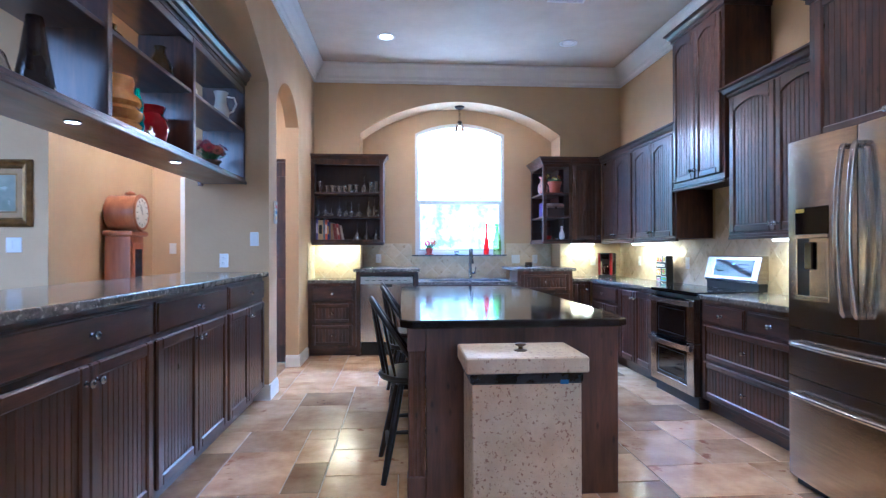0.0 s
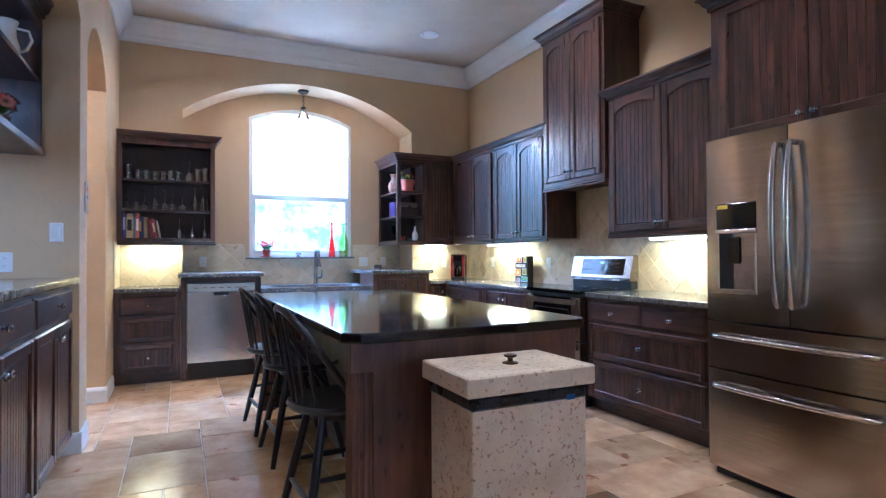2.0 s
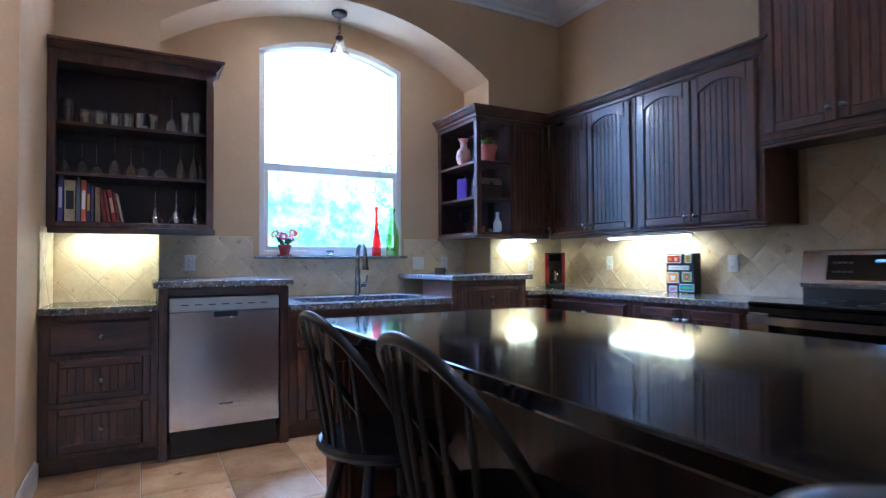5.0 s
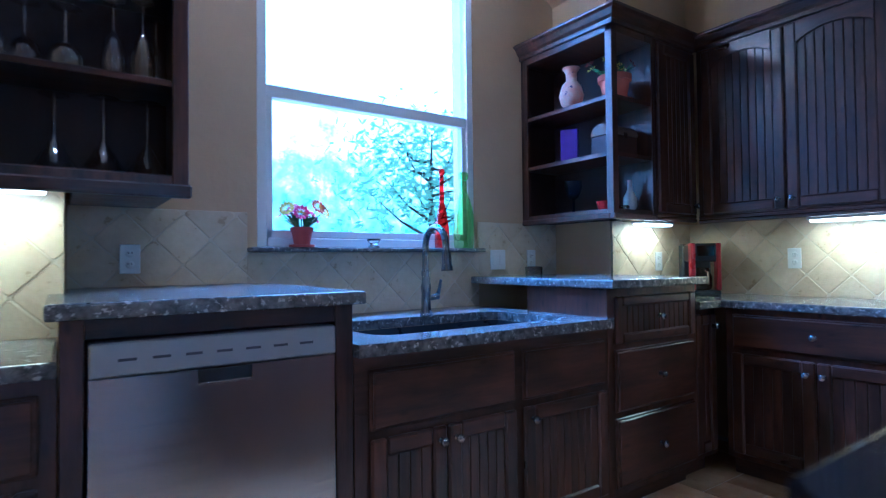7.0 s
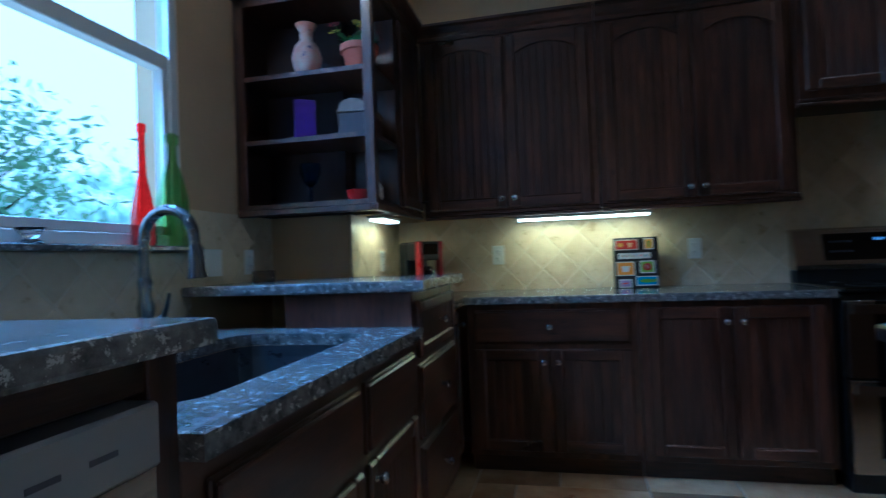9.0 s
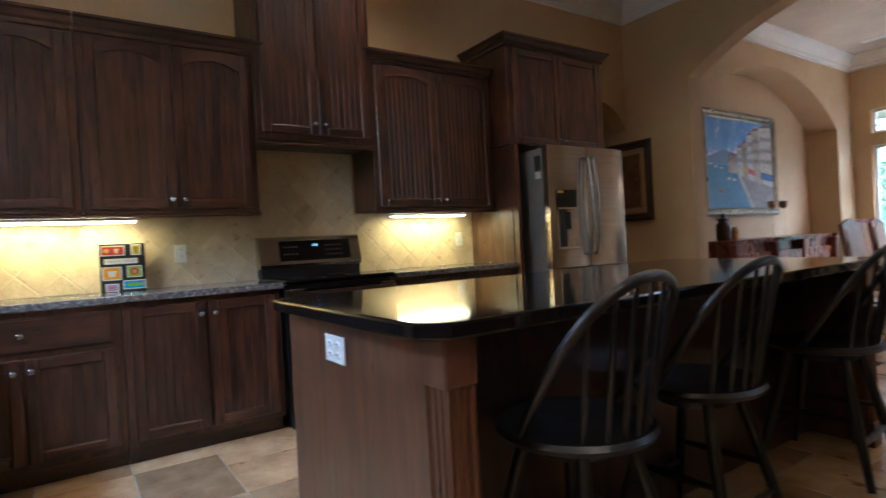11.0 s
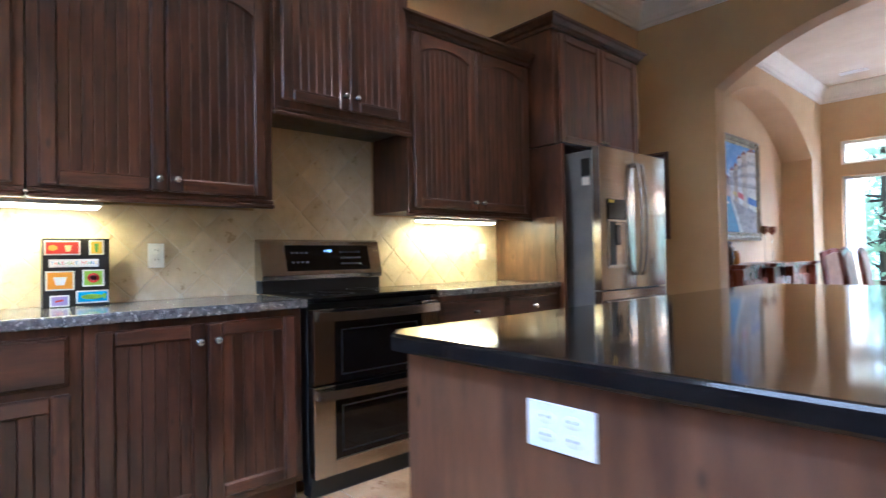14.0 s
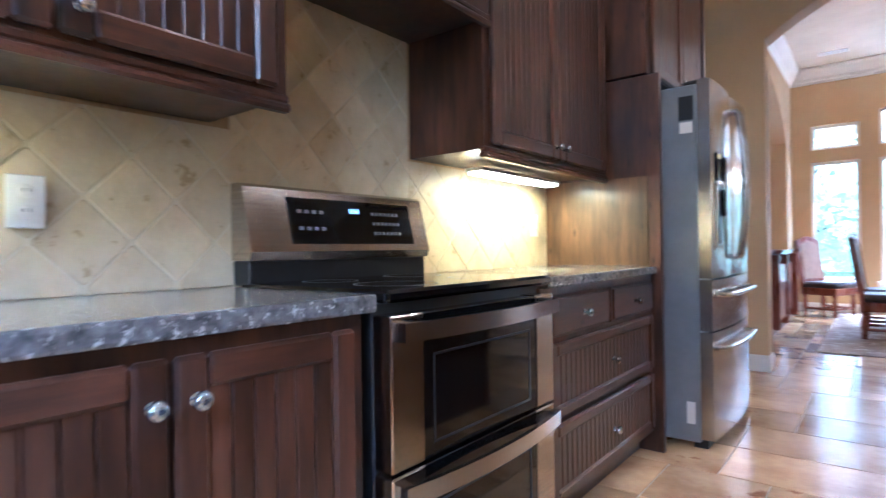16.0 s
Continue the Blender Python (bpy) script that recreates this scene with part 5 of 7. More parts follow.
pq = thing("wall_plaque", pose(XW + 0.001, 4.93, 1.60, 0, 0, 90), "small painted ceramic plaque on the pier", "plaque")
boxpart("tile", pmat("cream_ceramic", srgb(220, 214, 200), srgb(198, 200, 196), 14, 0.25), pq, -0.045, 0.045, -0.012, 0, -0.10, 0.10, 0.004)
for z, c in ((0.05, (190, 70, 60)), (0.0, (70, 110, 150)), (-0.05, (200, 160, 80))):
    boxpart("motif", pmat("plaque_paint", srgb(*c), srgb(*[v * 0.8 for v in c]), 30), pq, -0.028, 0.028, -0.0135, -0.012, z - 0.015, z + 0.015, 0.0005)

# ---- on the worktops ----
cm = thing("coffee_maker", pose(3.34, 6.92, 0.914, 0, 0, -38), "red and black drip coffee maker", "coffee maker")
RED = pmat("red_plastic", srgb(150, 22, 18), srgb(132, 16, 14), 6, 0.3)
boxpart("base", BLACKPL, cm, -0.085, 0.085, -0.11, 0.11, 0.0, 0.03, 0.008)
boxpart("tank", BLACKPL, cm, -0.085, 0.085, 0.03, 0.11, 0.03, 0.31, 0.012)
boxpart("head", BLACKPL, cm, -0.083, 0.083, -0.10, 0.03, 0.20, 0.31, 0.012)
boxpart("side_trim", RED, cm, -0.088, -0.06, -0.106, -0.06, 0.03, 0.312, 0.006)
boxpart("side_trim", RED, cm, 0.06, 0.088, -0.106, -0.06, 0.03, 0.312, 0.006)
boxpart("control_panel", BLACKGLASS, cm, -0.05, 0.05, -0.104, -0.10, 0.235, 0.295, 0.002)
bm = bmesh.new()
lathe(bm, [(0.045, 0.032), (0.058, 0.05), (0.058, 0.11), (0.042, 0.15), (0.044, 0.165)], (0, -0.035, 0), 20)
part("carafe", bm, glass("dark_carafe", (0.18, 0.12, 0.1, 1), 0.03), cm, smooth=True)
bm = bmesh.new()
tube(bm, [(0, -0.09, 0.15), (0, -0.125, 0.14), (0, -0.125, 0.07), (0, -0.092, 0.06)], 0.007, 8)
part("carafe_handle", bm, STEELV, cm, smooth=True)

mh = thing("menu_holder", pose(3.47, 5.815, 0.914, 0, 0, -90), "black take-out menu holder with bright food pictures", "menu holder")
boxpart("box", pmat("black_card", srgb(26, 22, 20), srgb(34, 29, 26), 10, 0.4), mh, 0, 0.235, 0, 0.075, 0, 0.285, 0.002)


def badge(x0, x1, z0, z1, c, inner=()):
    bm = bmesh.new()
    cbox(bm, x0, x1, -0.0018, 0.0, z0, z1, 0.0006)
    b = part("picture", bm, WHITEPL, mh)
    bm = bmesh.new()
    cbox(bm, x0 + 0.007, x1 - 0.007, -0.003, -0.0018, z0 + 0.006, z1 - 0.006, 0.0004)
    part("field", bm, pmat("print_colour", srgb(*c), srgb(*[v * 0.94 for v in c]), 20, 0.4), b)
    for kind, px, pz, w, h, col in inner:
        bm = bmesh.new()
        n = 14
        if kind == "o":
            prism(bm, [(px + w * math.cos(2 * math.pi * i / n), -0.003, pz + h * math.sin(2 * math.pi * i / n)) for i in range(n)], (0, -0.0008, 0))
        elif kind == "v":
            prism(bm, [(px - w, -0.003, pz + h), (px - w * 0.6, -0.003, pz - h), (px + w * 0.6, -0.003, pz - h), (px + w, -0.003, pz + h)], (0, -0.0008, 0))
        else:
            prism(bm, [(px - w, -0.003, pz - h), (px + w, -0.003, pz - h * 0.2), (px + w, -0.003, pz + h), (px - w, -0.003, pz + h * 0.3)], (0, -0.0008, 0))
        part("motif", bm, pmat("print_colour", srgb(*col), srgb(*[v * 0.92 for v in col]), 20, 0.4), b)


badge(0.004, 0.13, 0.215, 0.275, (214, 66, 40), [("o", 0.034, 0.245, 0.016, 0.012, (240, 190, 60)), ("v", 0.086, 0.243, 0.013, 0.013, (245, 220, 160))])
badge(0.16, 0.215, 0.215, 0.278, (232, 186, 30), [("v", 0.187, 0.245, 0.008, 0.018, (120, 160, 60))])
badge(0.02, 0.195, 0.165, 0.198, (240, 238, 232))
badge(0.008, 0.108, 0.07, 0.15, (242, 164, 24), [("v", 0.058, 0.108, 0.024, 0.017, (246, 240, 232))])
badge(0.135, 0.215, 0.082, 0.153, (160, 200, 60), [("o", 0.175, 0.118, 0.022, 0.021, (206, 50, 40)), ("o", 0.175, 0.118, 0.012, 0.012, (236, 200, 190))])
badge(0.022, 0.09, 0.003, 0.05, (170, 150, 200), [("s", 0.055, 0.027, 0.014, 0.006, (220, 70, 40))])
badge(0.112, 0.233, 0.012, 0.066, (40, 160, 220), [("o", 0.17, 0.039, 0.04, 0.011, (150, 200, 60)), ("v", 0.215, 0.039, 0.008, 0.011, (150, 200, 60))])
for i, (ch, col) in enumerate(zip("TAKE-OUT MENUS", [(40, 130, 200), (230, 120, 40), (60, 150, 80), (210, 60, 50), (90, 90, 90), (140, 180, 50), (230, 170, 40), (60, 140, 200), (0, 0, 0), (210, 60, 50), (230, 140, 40), (60, 150, 80), (40, 130, 200), (230, 190, 40)])):
    if ch != " ":
        writing("letter", mh, ch, 0.017, pmat("print_colour", srgb(*col), srgb(*col), 20, 0.4), pose(0.032 + i * 0.0117, -0.0038, 0.1815, 90, 0, 0))


def bottle(at, prof, mat, label, category="bottle"):
    return turned("bottle", prof, mat, at, label, category, "coloured bottles on the sill")


SZ = 1.205
bottle((1.855, 7.525, SZ), [(0.036, 0), (0.04, 0.01), (0.04, 0.10), (0.03, 0.17), (0.015, 0.25), (0.012, 0.40), (0.017, 0.405), (0.017, 0.43), (0.008, 0.435)], thin_glass("red_glass", (0.92, 0.10, 0.08, 1), 0.04, 0.5), "tall slim red glass bottle on the sill")
bottle((2.005, 7.525, SZ), [(0.05, 0), (0.055, 0.012), (0.06, 0.09), (0.058, 0.18), (0.04, 0.26), (0.02, 0.32), (0.018, 0.38), (0.028, 0.39), (0.028, 0.42), (0.015, 0.43)], thin_glass("green_glass", (0.60, 0.76, 0.34, 1), 0.05, 0.5), "tall green glass bottle on the sill")


def flower_pot(at, r, h, potmat, cols, n, spread, label, leafmat, up=0.09, daisy=True):
    ob = thing("potted_flowers", pose(*at), label, "plant")
    bm = bmesh.new()
    lathe(bm, [(r * 1.15, 0), (r * 1.2, 0.012), (r * 0.72, 0.014), (r * 0.95, h * 0.8), (r * 1.06, h * 0.8), (r * 1.08, h), (r * 0.92, h), (r * 0.9, h * 0.85)], seg=22)
    part("pot", bm, potmat, ob, smooth=True)
    rnd = random.Random(int(r * 10000))
    bm = bmesh.new()
    for i in range(26):
        a, l = rnd.uniform(0, 6.28), rnd.uniform(0.5, 1.0) * spread
        p0 = Vector((math.cos(a) * r * 0.4, math.sin(a) * r * 0.4, h * 0.85))
        p1 = Vector((math.cos(a) * l, math.sin(a) * l, h + up * rnd.uniform(0.2, 0.9)))
        s = Vector((-math.sin(a), math.cos(a), 0)) * 0.012
        m = p0.lerp(p1, 0.6) + Vector((0, 0, 0.02))
        bm.faces.new([bm.verts.new(v) for v in (p0, m - s, p1, m + s)])
    part("leaves", bm, leafmat, ob)
    for i in range(n):
        a = 6.28 * i / n + rnd.uniform(-0.3, 0.3)
        l = spread * rnd.uniform(0.35, 1.0)
        c = Vector((math.cos(a) * l, math.sin(a) * l, h + up * rnd.uniform(0.6, 1.25)))
        bm = bmesh.new()
        k = 12 if daisy else 7
        fr = spread * (0.34 if daisy else 0.22)
        nrm = Vector((math.cos(a), math.sin(a) - 0.6, 0.8)).normalized()
        u = nrm.orthogonal().normalized()
        v = nrm.cross(u)
        for j in range(k):
            t = 6.28 * j / k
            d, e = u * math.cos(t) + v * math.sin(t), u * math.cos(t + 1.57) + v * math.sin(t + 1.57)
            bm.faces.new([bm.verts.new(q) for q in (c + d * fr * 0.2, c + d * fr * 0.7 + e * fr * 0.2, c + d * fr + nrm * 0.004, c + d * fr * 0.7 - e * fr * 0.2)])
        part("bloom", bm, pmat("petal", srgb(*cols[i % len(cols)]), srgb(*[q * 0.85 for q in cols[i % len(cols)]]), 30, 0.6), ob)
        bm = bmesh.new()
        tube(bm, [(0, 0, h * 0.8), c * 0.6 + Vector((0, 0, h * 0.3)), c], 0.002, 5)
        part("stem", bm, leafmat, ob)
    return ob


LEAF = pmat("leaf_green", srgb(58, 92, 38), srgb(86, 120, 50), 12, 0.55, vary=0.2, island=True)
flower_pot((1.065, 7.527, SZ), 0.05, 0.092, pmat("terracotta_red", srgb(170, 70, 58), srgb(150, 60, 50), 8, 0.6), [(226, 40, 110), (240, 110, 40), (244, 200, 40), (230, 60, 60), (236, 120, 150), (250, 220, 60)], 9, 0.125, "small red pot of bright artificial daisies on the sill", LEAF, 0.075)
turned("crystal_dish", [(0.03, 0), (0.028, 0.008), (0.012, 0.014), (0.03, 0.03), (0.036, 0.045), (0.03, 0.04)], glass("clear_glass", (0.95, 0.97, 1, 1), 0.03), (1.44, 7.53, SZ), "small cut-glass dish on the sill", "dish")
CLEAR = thin_glass("thin_clear_glass", (0.96, 0.975, 0.98, 1), 0.12, 1.0)
turned("soap_dish", [(0.045, 0), (0.05, 0.006), (0.05, 0.05), (0.045, 0.052), (0.044, 0.01)], glass("smoked_glass", (0.5, 0.45, 0.4, 1), 0.05), (2.42, 7.40, 1.046), "small smoked glass dish by the switch", "dish")
bm = bmesh.new()
for i in range(5):
    a = 6.28 * i / 5
    tube(bm, [(0.0, 0, 0.01), (0.04 * math.cos(a), 0.04 * math.sin(a), 0.03), (0.075 * math.cos(a), 0.075 * math.sin(a), 0.008)], 0.006, 6)
ob = solid("iron_ornament", bm, BRONZE, "black wrought iron ornament on the bar", "ornament", smooth=True)
ob.location = (-0.58, 0.95, 1.084)

# ---- glassware and books in the wall cabinet ----
def stem_glass(h, r, bowl):
    """An upturned stemmed glass, foot uppermost."""
    t = 0.0016
    out = [(r, 0), (r * 1.04, bowl * 0.4), (r * 0.75, bowl * 0.8), (0.006, bowl), (0.0035, bowl + 0.01), (0.0035, h - 0.008), (0.01, h - 0.004), (r * 0.92, h), (r * 0.92, h + 0.0015), (0.0001, h + 0.0015)]
    return out


GX, GY = XW + 0.003, 6.87
GL = "glasses in the wall cabinet"
for x, h, r, b in ((0.07, 0.18, 0.035, 0.09), (0.16, 0.18, 0.038, 0.09), (0.235, 0.16, 0.03, 0.06), (0.33, 0.23, 0.033, 0.11), (0.42, 0.17, 0.03, 0.07), (0.485, 0.17, 0.037, 0.08), (0.58, 0.15, 0.038, 0.06), (0.70, 0.22, 0.03, 0.13), (0.775, 0.22, 0.03, 0.13), (0.82, 0.2, 0.028, 0.12)):
    turned("wine_glass", stem_glass(h, r, b), CLEAR, (GX + x, GY + 0.10 + 0.05 * math.sin(x * 40), 1.69), "clear stemmed glass standing upside down", "glass", GL, 16, size=1.12)
for x, h, r in ((0.555, 0.19, 0.055), (0.675, 0.2, 0.058), (0.79, 0.2, 0.056)):
    turned("martini_glass", [(r, 0), (r * 0.96, 0.002), (0.006, 0.085), (0.0035, 0.095), (0.0035, h - 0.006), (0.035, h), (0.0001, h + 0.0015)], CLEAR, (GX + x, GY + 0.10, 1.40), "clear martini glass standing upside down", "glass", GL, 18, size=1.15)
for x, h, r in ((0.09, 0.14, 0.035), (0.18, 0.09, 0.038), (0.255, 0.09, 0.038), (0.335, 0.085, 0.036), (0.41, 0.09, 0.04), (0.54, 0.1, 0.034), (0.73, 0.13, 0.04), (0.80, 0.14, 0.036)):
    turned("tumbler", [(r * 0.85, 0), (r * 0.88, 0.004), (r, h), (r * 0.95, h), (r * 0.83, 0.012)], CLEAR, (GX + x, GY + 0.12, 1.99), "clear glass tumbler on the top shelf", "glass", GL, 18, size=1.08)
turned("steel_mug", [(0.04, 0), (0.042, 0.01), (0.04, 0.1), (0.037, 0.1)], NICKEL, (GX + 0.475, GY + 0.09, 1.99), "pewter mug on the top shelf", "mug")
turned("wine_glass", stem_glass(0.2, 0.035, 0.09), CLEAR, (GX + 0.645, GY + 0.08, 1.99), "clear stemmed glass standing upside down", "glass", GL, 16, size=1.12)


def book(x, z, w, h, d, c, tilt, label, band=None):
    ob = thing("book", pose(GX + x, GY + 0.04, z, 0, tilt, 0), label, "book", "cookery books")
    cv = pmat("book_cover", srgb(*c), srgb(*[v * 0.85 for v in c]), 20, 0.5)
    bm = bmesh.new()
    cbox(bm, 0, w, 0, 0.004, 0, h, 0.001)
    cbox(bm, 0, 0.003, 0.004, d, 0, h, 0.0008)
    cbox(bm, w - 0.003, w, 0.004, d, 0, h, 0.0008)
    part("cover", bm, cv, ob)
    boxpart("pages", WHITEPL, ob, 0.003, w - 0.003, 0.005, d - 0.005, 0.003, h - 0.004, 0.0005)
    if band:
        boxpart("spine_print", pmat("spine_ink", srgb(*band), srgb(*band), 20), ob, w * 0.15, w * 0.85, -0.001, 0, h * 0.3, h * 0.75, 0.0003)


for x, w, h, c, tl, lab, band in ((0.05, 0.022, 0.27, (96, 86, 150), 0, "tall violet cookery book", (200, 190, 220)), (0.08, 0.055, 0.245, (196, 172, 128), 0, "thick tan and black cookery book", (20, 18, 18)), (0.14, 0.02, 0.265, (110, 126, 140), 0, "grey-blue spiral cookery book", None),
                                  (0.163, 0.026, 0.25, (222, 112, 70), 0, "orange and white cookery book", (238, 234, 226)), (0.192, 0.018, 0.225, (44, 52, 120), 0, "slim blue cookery book upright", (200, 160, 60)), (0.213, 0.016, 0.22, (66, 62, 92), 0, "slim slate cookery book upright", None), (0.234, 0.026, 0.21, (150, 128, 90), 0, "tan spiral-bound cookery book", None),
                                  (0.278, 0.02, 0.20, (110, 40, 36), -8, "dark red leaning cookery book", None), (0.302, 0.016, 0.195, (120, 50, 44), -9, "red-brown leaning cookery book", None), (0.325, 0.022, 0.20, (150, 46, 40), -9, "red leaning cookery book", (200, 180, 150)), (0.352, 0.014, 0.185, (96, 42, 38), -9, "maroon leaning cookery book", None), (0.372, 0.012, 0.18, (160, 150, 136), -11, "pale leaning cookery book", None)):
    book(x, 1.40, w, h, 0.17, c, tl, lab, band)

# ---- ornaments on the open end shelf ----
OX, OY = 2.49, 6.88
turned("vase", [(0.03, 0), (0.05, 0.03), (0.058, 0.07), (0.045, 0.115), (0.025, 0.14), (0.026, 0.175), (0.042, 0.20), (0.038, 0.2), (0.022, 0.17)], pmat("painted_vase", srgb(206, 190, 170), srgb(196, 96, 60), 9, 0.3, spots=srgb(70, 60, 96), spotscale=16, spotsize=0.25), (OX + 0.085, OY + 0.35, 2.0), "painted ceramic vase with an orange neck", "vase", size=1.22)
flower_pot((OX + 0.185, OY + 0.125, 2.0), 0.085, 0.15, pmat("terracotta", srgb(184, 104, 76), srgb(164, 88, 62), 7, 0.7, bump=0.2), [(220, 196, 40), (150, 40, 46), (226, 206, 60)], 9, 0.14, "terracotta pot with yellow and dark red flowers", LEAF, 0.06, False)
bm = bmesh.new()
cbox(bm, -0.05, 0.05, -0.02, 0.02, 0, 0.19, 0.003)
ob = solid("gift_box", bm, pmat("purple_card", srgb(74, 34, 118), srgb(62, 26, 100), 10, 0.4), "upright purple cardboard box", "box")
ob.location, ob.rotation_euler = (OX + 0.085, OY + 0.37, 1.70), (0, 0, radians(-60))
ch = thing("wooden_chest", pose(OX + 0.07, OY + 0.06, 1.70), "small dark wooden chest with a clasp", "chest")
boxpart("box", INSIDE, ch, 0, 0.22, 0, 0.14, 0, 0.11, 0.004)
bm = bmesh.new()
prism(bm, [(-0.003, 0.07 - 0.073 * math.cos(math.pi * i / 12), 0.112 + 0.062 * math.sin(math.pi * i / 12)) for i in range(13)], (0.226, 0, 0))
# tan-grey where light falls on the dark lid, put into its colour
part("lid", bm, pmat("lit_chest_lid", srgb(104, 84, 66), srgb(126, 104, 84), 12, 0.6, bump=0.3), ch, "domed lid")
boxpart("clasp", BRONZE, ch, 0.095, 0.125, -0.007, -0.003, 0.09, 0.125, 0.002)
turned("blue_goblet", [(0.04, 0), (0.008, 0.012), (0.006, 0.08), (0.03, 0.10), (0.05, 0.15), (0.048, 0.19), (0.044, 0.19), (0.03, 0.11)], glass("blue_glass", (0.12, 0.25, 0.6, 1), 0.03), (OX + 0.10, OY + 0.36, 1.40), "blue glass goblet on the lower shelf", "goblet")
turned("red_dish", [(0.04, 0), (0.055, 0.05), (0.05, 0.05), (0.036, 0.008)], RED, (OX + 0.09, OY + 0.12, 1.40), "small red ceramic dish", "dish")
turned("white_vase", [(0.025, 0), (0.038, 0.03), (0.036, 0.08), (0.016, 0.12), (0.012, 0.16), (0.016, 0.175), (0.01, 0.175)], pmat("blue_white_china", srgb(216, 214, 208), srgb(190, 190, 190), 8, 0.25, spots=srgb(70, 76, 96), spotscale=12, spotsize=0.2), (OX + 0.27, OY + 0.10, 1.40), "slim white patterned vase", "vase")
turned("silver_box", [(0.035, 0), (0.036, 0.02), (0.03, 0.028), (0.004, 0.03)], NICKEL, (OX + 0.18, OY + 0.08, 1.40), "small round silver box", "box")

# ---- on the hanging shelf ----
HX = -0.79
LO, HI = 1.87, 2.28
turned("glass_carafe", [(0.06, 0), (0.075, 0.03), (0.06, 0.08), (0.03, 0.11), (0.034, 0.19), (0.04, 0.2), (0.037, 0.2)], CLEAR, (HX, 2.02, LO), "clear round glass carafe", "carafe", size=1.2)
turned("dark_vase", [(0.075, 0), (0.078, 0.01), (0.05, 0.17), (0.03, 0.32), (0.025, 0.32)], pmat("dark_glaze", srgb(30, 26, 26), srgb(44, 38, 36), 9, 0.2), (HX + 0.03, 2.26, LO), "tall black tapered vase", "vase")
AMBER = pmat("amber_glaze", srgb(206, 148, 58), srgb(140, 78, 26), 5, 0.2, coat=0.4)
jg = thing("amber_jug", pose(HX, 2.93, LO), "squat amber glazed jug with banded sides", "jug")
bm = bmesh.new()
lathe(bm, [(0.085, 0), (0.118, 0.012), (0.128, 0.04), (0.112, 0.062), (0.13, 0.085), (0.132, 0.11), (0.112, 0.132), (0.128, 0.155), (0.124, 0.18), (0.098, 0.205), (0.088, 0.225), (0.095, 0.26), (0.088, 0.29), (0.08, 0.29), (0.084, 0.26)], seg=28)
part("body", bm, AMBER, jg, smooth=True)
bm = bmesh.new()
tube(bm, [(0, 0.085, 0.27), (0, 0.14, 0.265), (0, 0.165, 0.22), (0, 0.122, 0.165)], 0.012, 8)
part("handle", bm, AMBER, jg, smooth=True)
TEAL = glass("teal_glass", (0.05, 0.55, 0.6, 1), 0.05)
turned("teal_bottle", [(0.03, 0), (0.034, 0.02), (0.028, 0.04), (0.034, 0.06), (0.028, 0.08), (0.034, 0.10), (0.026, 0.12), (0.03, 0.15), (0.014, 0.2), (0.016, 0.22)], TEAL, (HX + 0.02, 3.12, LO), "ribbed teal glass bottle", "bottle", size=1.3)
bm = bmesh.new()
pts = []
for i in range(10):
    a, r = math.pi * i / 5 + math.pi / 2, 0.05 if i % 2 == 0 else 0.022
    pts.append((0, r * math.cos(a), 0.052 + r * math.sin(a)))
prism(bm, pts, (0.012, 0, 0))
ob = solid("star_ornament", bm, AMBER, "small amber star ornament", "ornament")
ob.location = (HX + 0.05, 3.22, LO)
turned("red_vase", [(0.045, 0), (0.06, 0.02), (0.075, 0.09), (0.065, 0.13), (0.045, 0.155), (0.06, 0.19), (0.055, 0.19), (0.04, 0.16)], pmat("glossy_red_glaze", srgb(140, 14, 18), srgb(110, 8, 12), 6, 0.12, coat=0.5), (HX, 3.36, LO), "glossy red glass vase", "vase", size=1.3)
turned("brass_pot", [(0.04, 0), (0.06, 0.03), (0.055, 0.06), (0.03, 0.08), (0.035, 0.1), (0.028, 0.1)], pmat("polished_brass", srgb(190, 150, 80), srgb(160, 120, 56), 6, 0.2, metal=1.0), (HX, 2.86, HI), "small polished brass pot", "pot", size=1.25)
tp = thing("teapot", pose(HX, 3.13, HI), "small white china teapot", "teapot")
CHINA = pmat("white_china", srgb(222, 216, 204), srgb(206, 198, 184), 8, 0.2)
bm = bmesh.new()
lathe(bm, [(0.03, 0), (0.055, 0.02), (0.06, 0.05), (0.045, 0.08), (0.03, 0.09), (0.01, 0.1), (0.008, 0.112), (0.001, 0.115)])
part("body", bm, CHINA, tp, smooth=True)
bm = bmesh.new()
tube(bm, [(0, 0.05, 0.04), (0, 0.085, 0.06), (0, 0.1, 0.09)], [0.014, 0.009, 0.006], 8)
part("spout", bm, CHINA, tp, smooth=True)
turned("bronze_vase", [(0.03, 0), (0.06, 0.04), (0.062, 0.08), (0.03, 0.13), (0.024, 0.16), (0.03, 0.175), (0.024, 0.175)], pmat("dark_gold_glaze", srgb(86, 66, 36), srgb(50, 38, 24), 6, 0.18, metal=0.5), (HX + 0.03, 3.40, HI), "dark gold glazed vase", "vase", size=1.2)
pt = thing("pitcher", pose(HX + 0.06, 4.42, HI, 0, 0, -65), "white china pitcher with a looped handle", "pitcher")
bm = bmesh.new()
lathe(bm, [(0.045, 0), (0.06, 0.03), (0.062, 0.09), (0.045, 0.14), (0.042, 0.19), (0.055, 0.23), (0.05, 0.23), (0.038, 0.19)])
part("body", bm, CHINA, pt, smooth=True)
bm = bmesh.new()
tube(bm, [(0, 0.045, 0.2), (0, 0.1, 0.2), (0, 0.115, 0.15), (0, 0.09, 0.09), (0, 0.058, 0.07)], 0.008, 8)
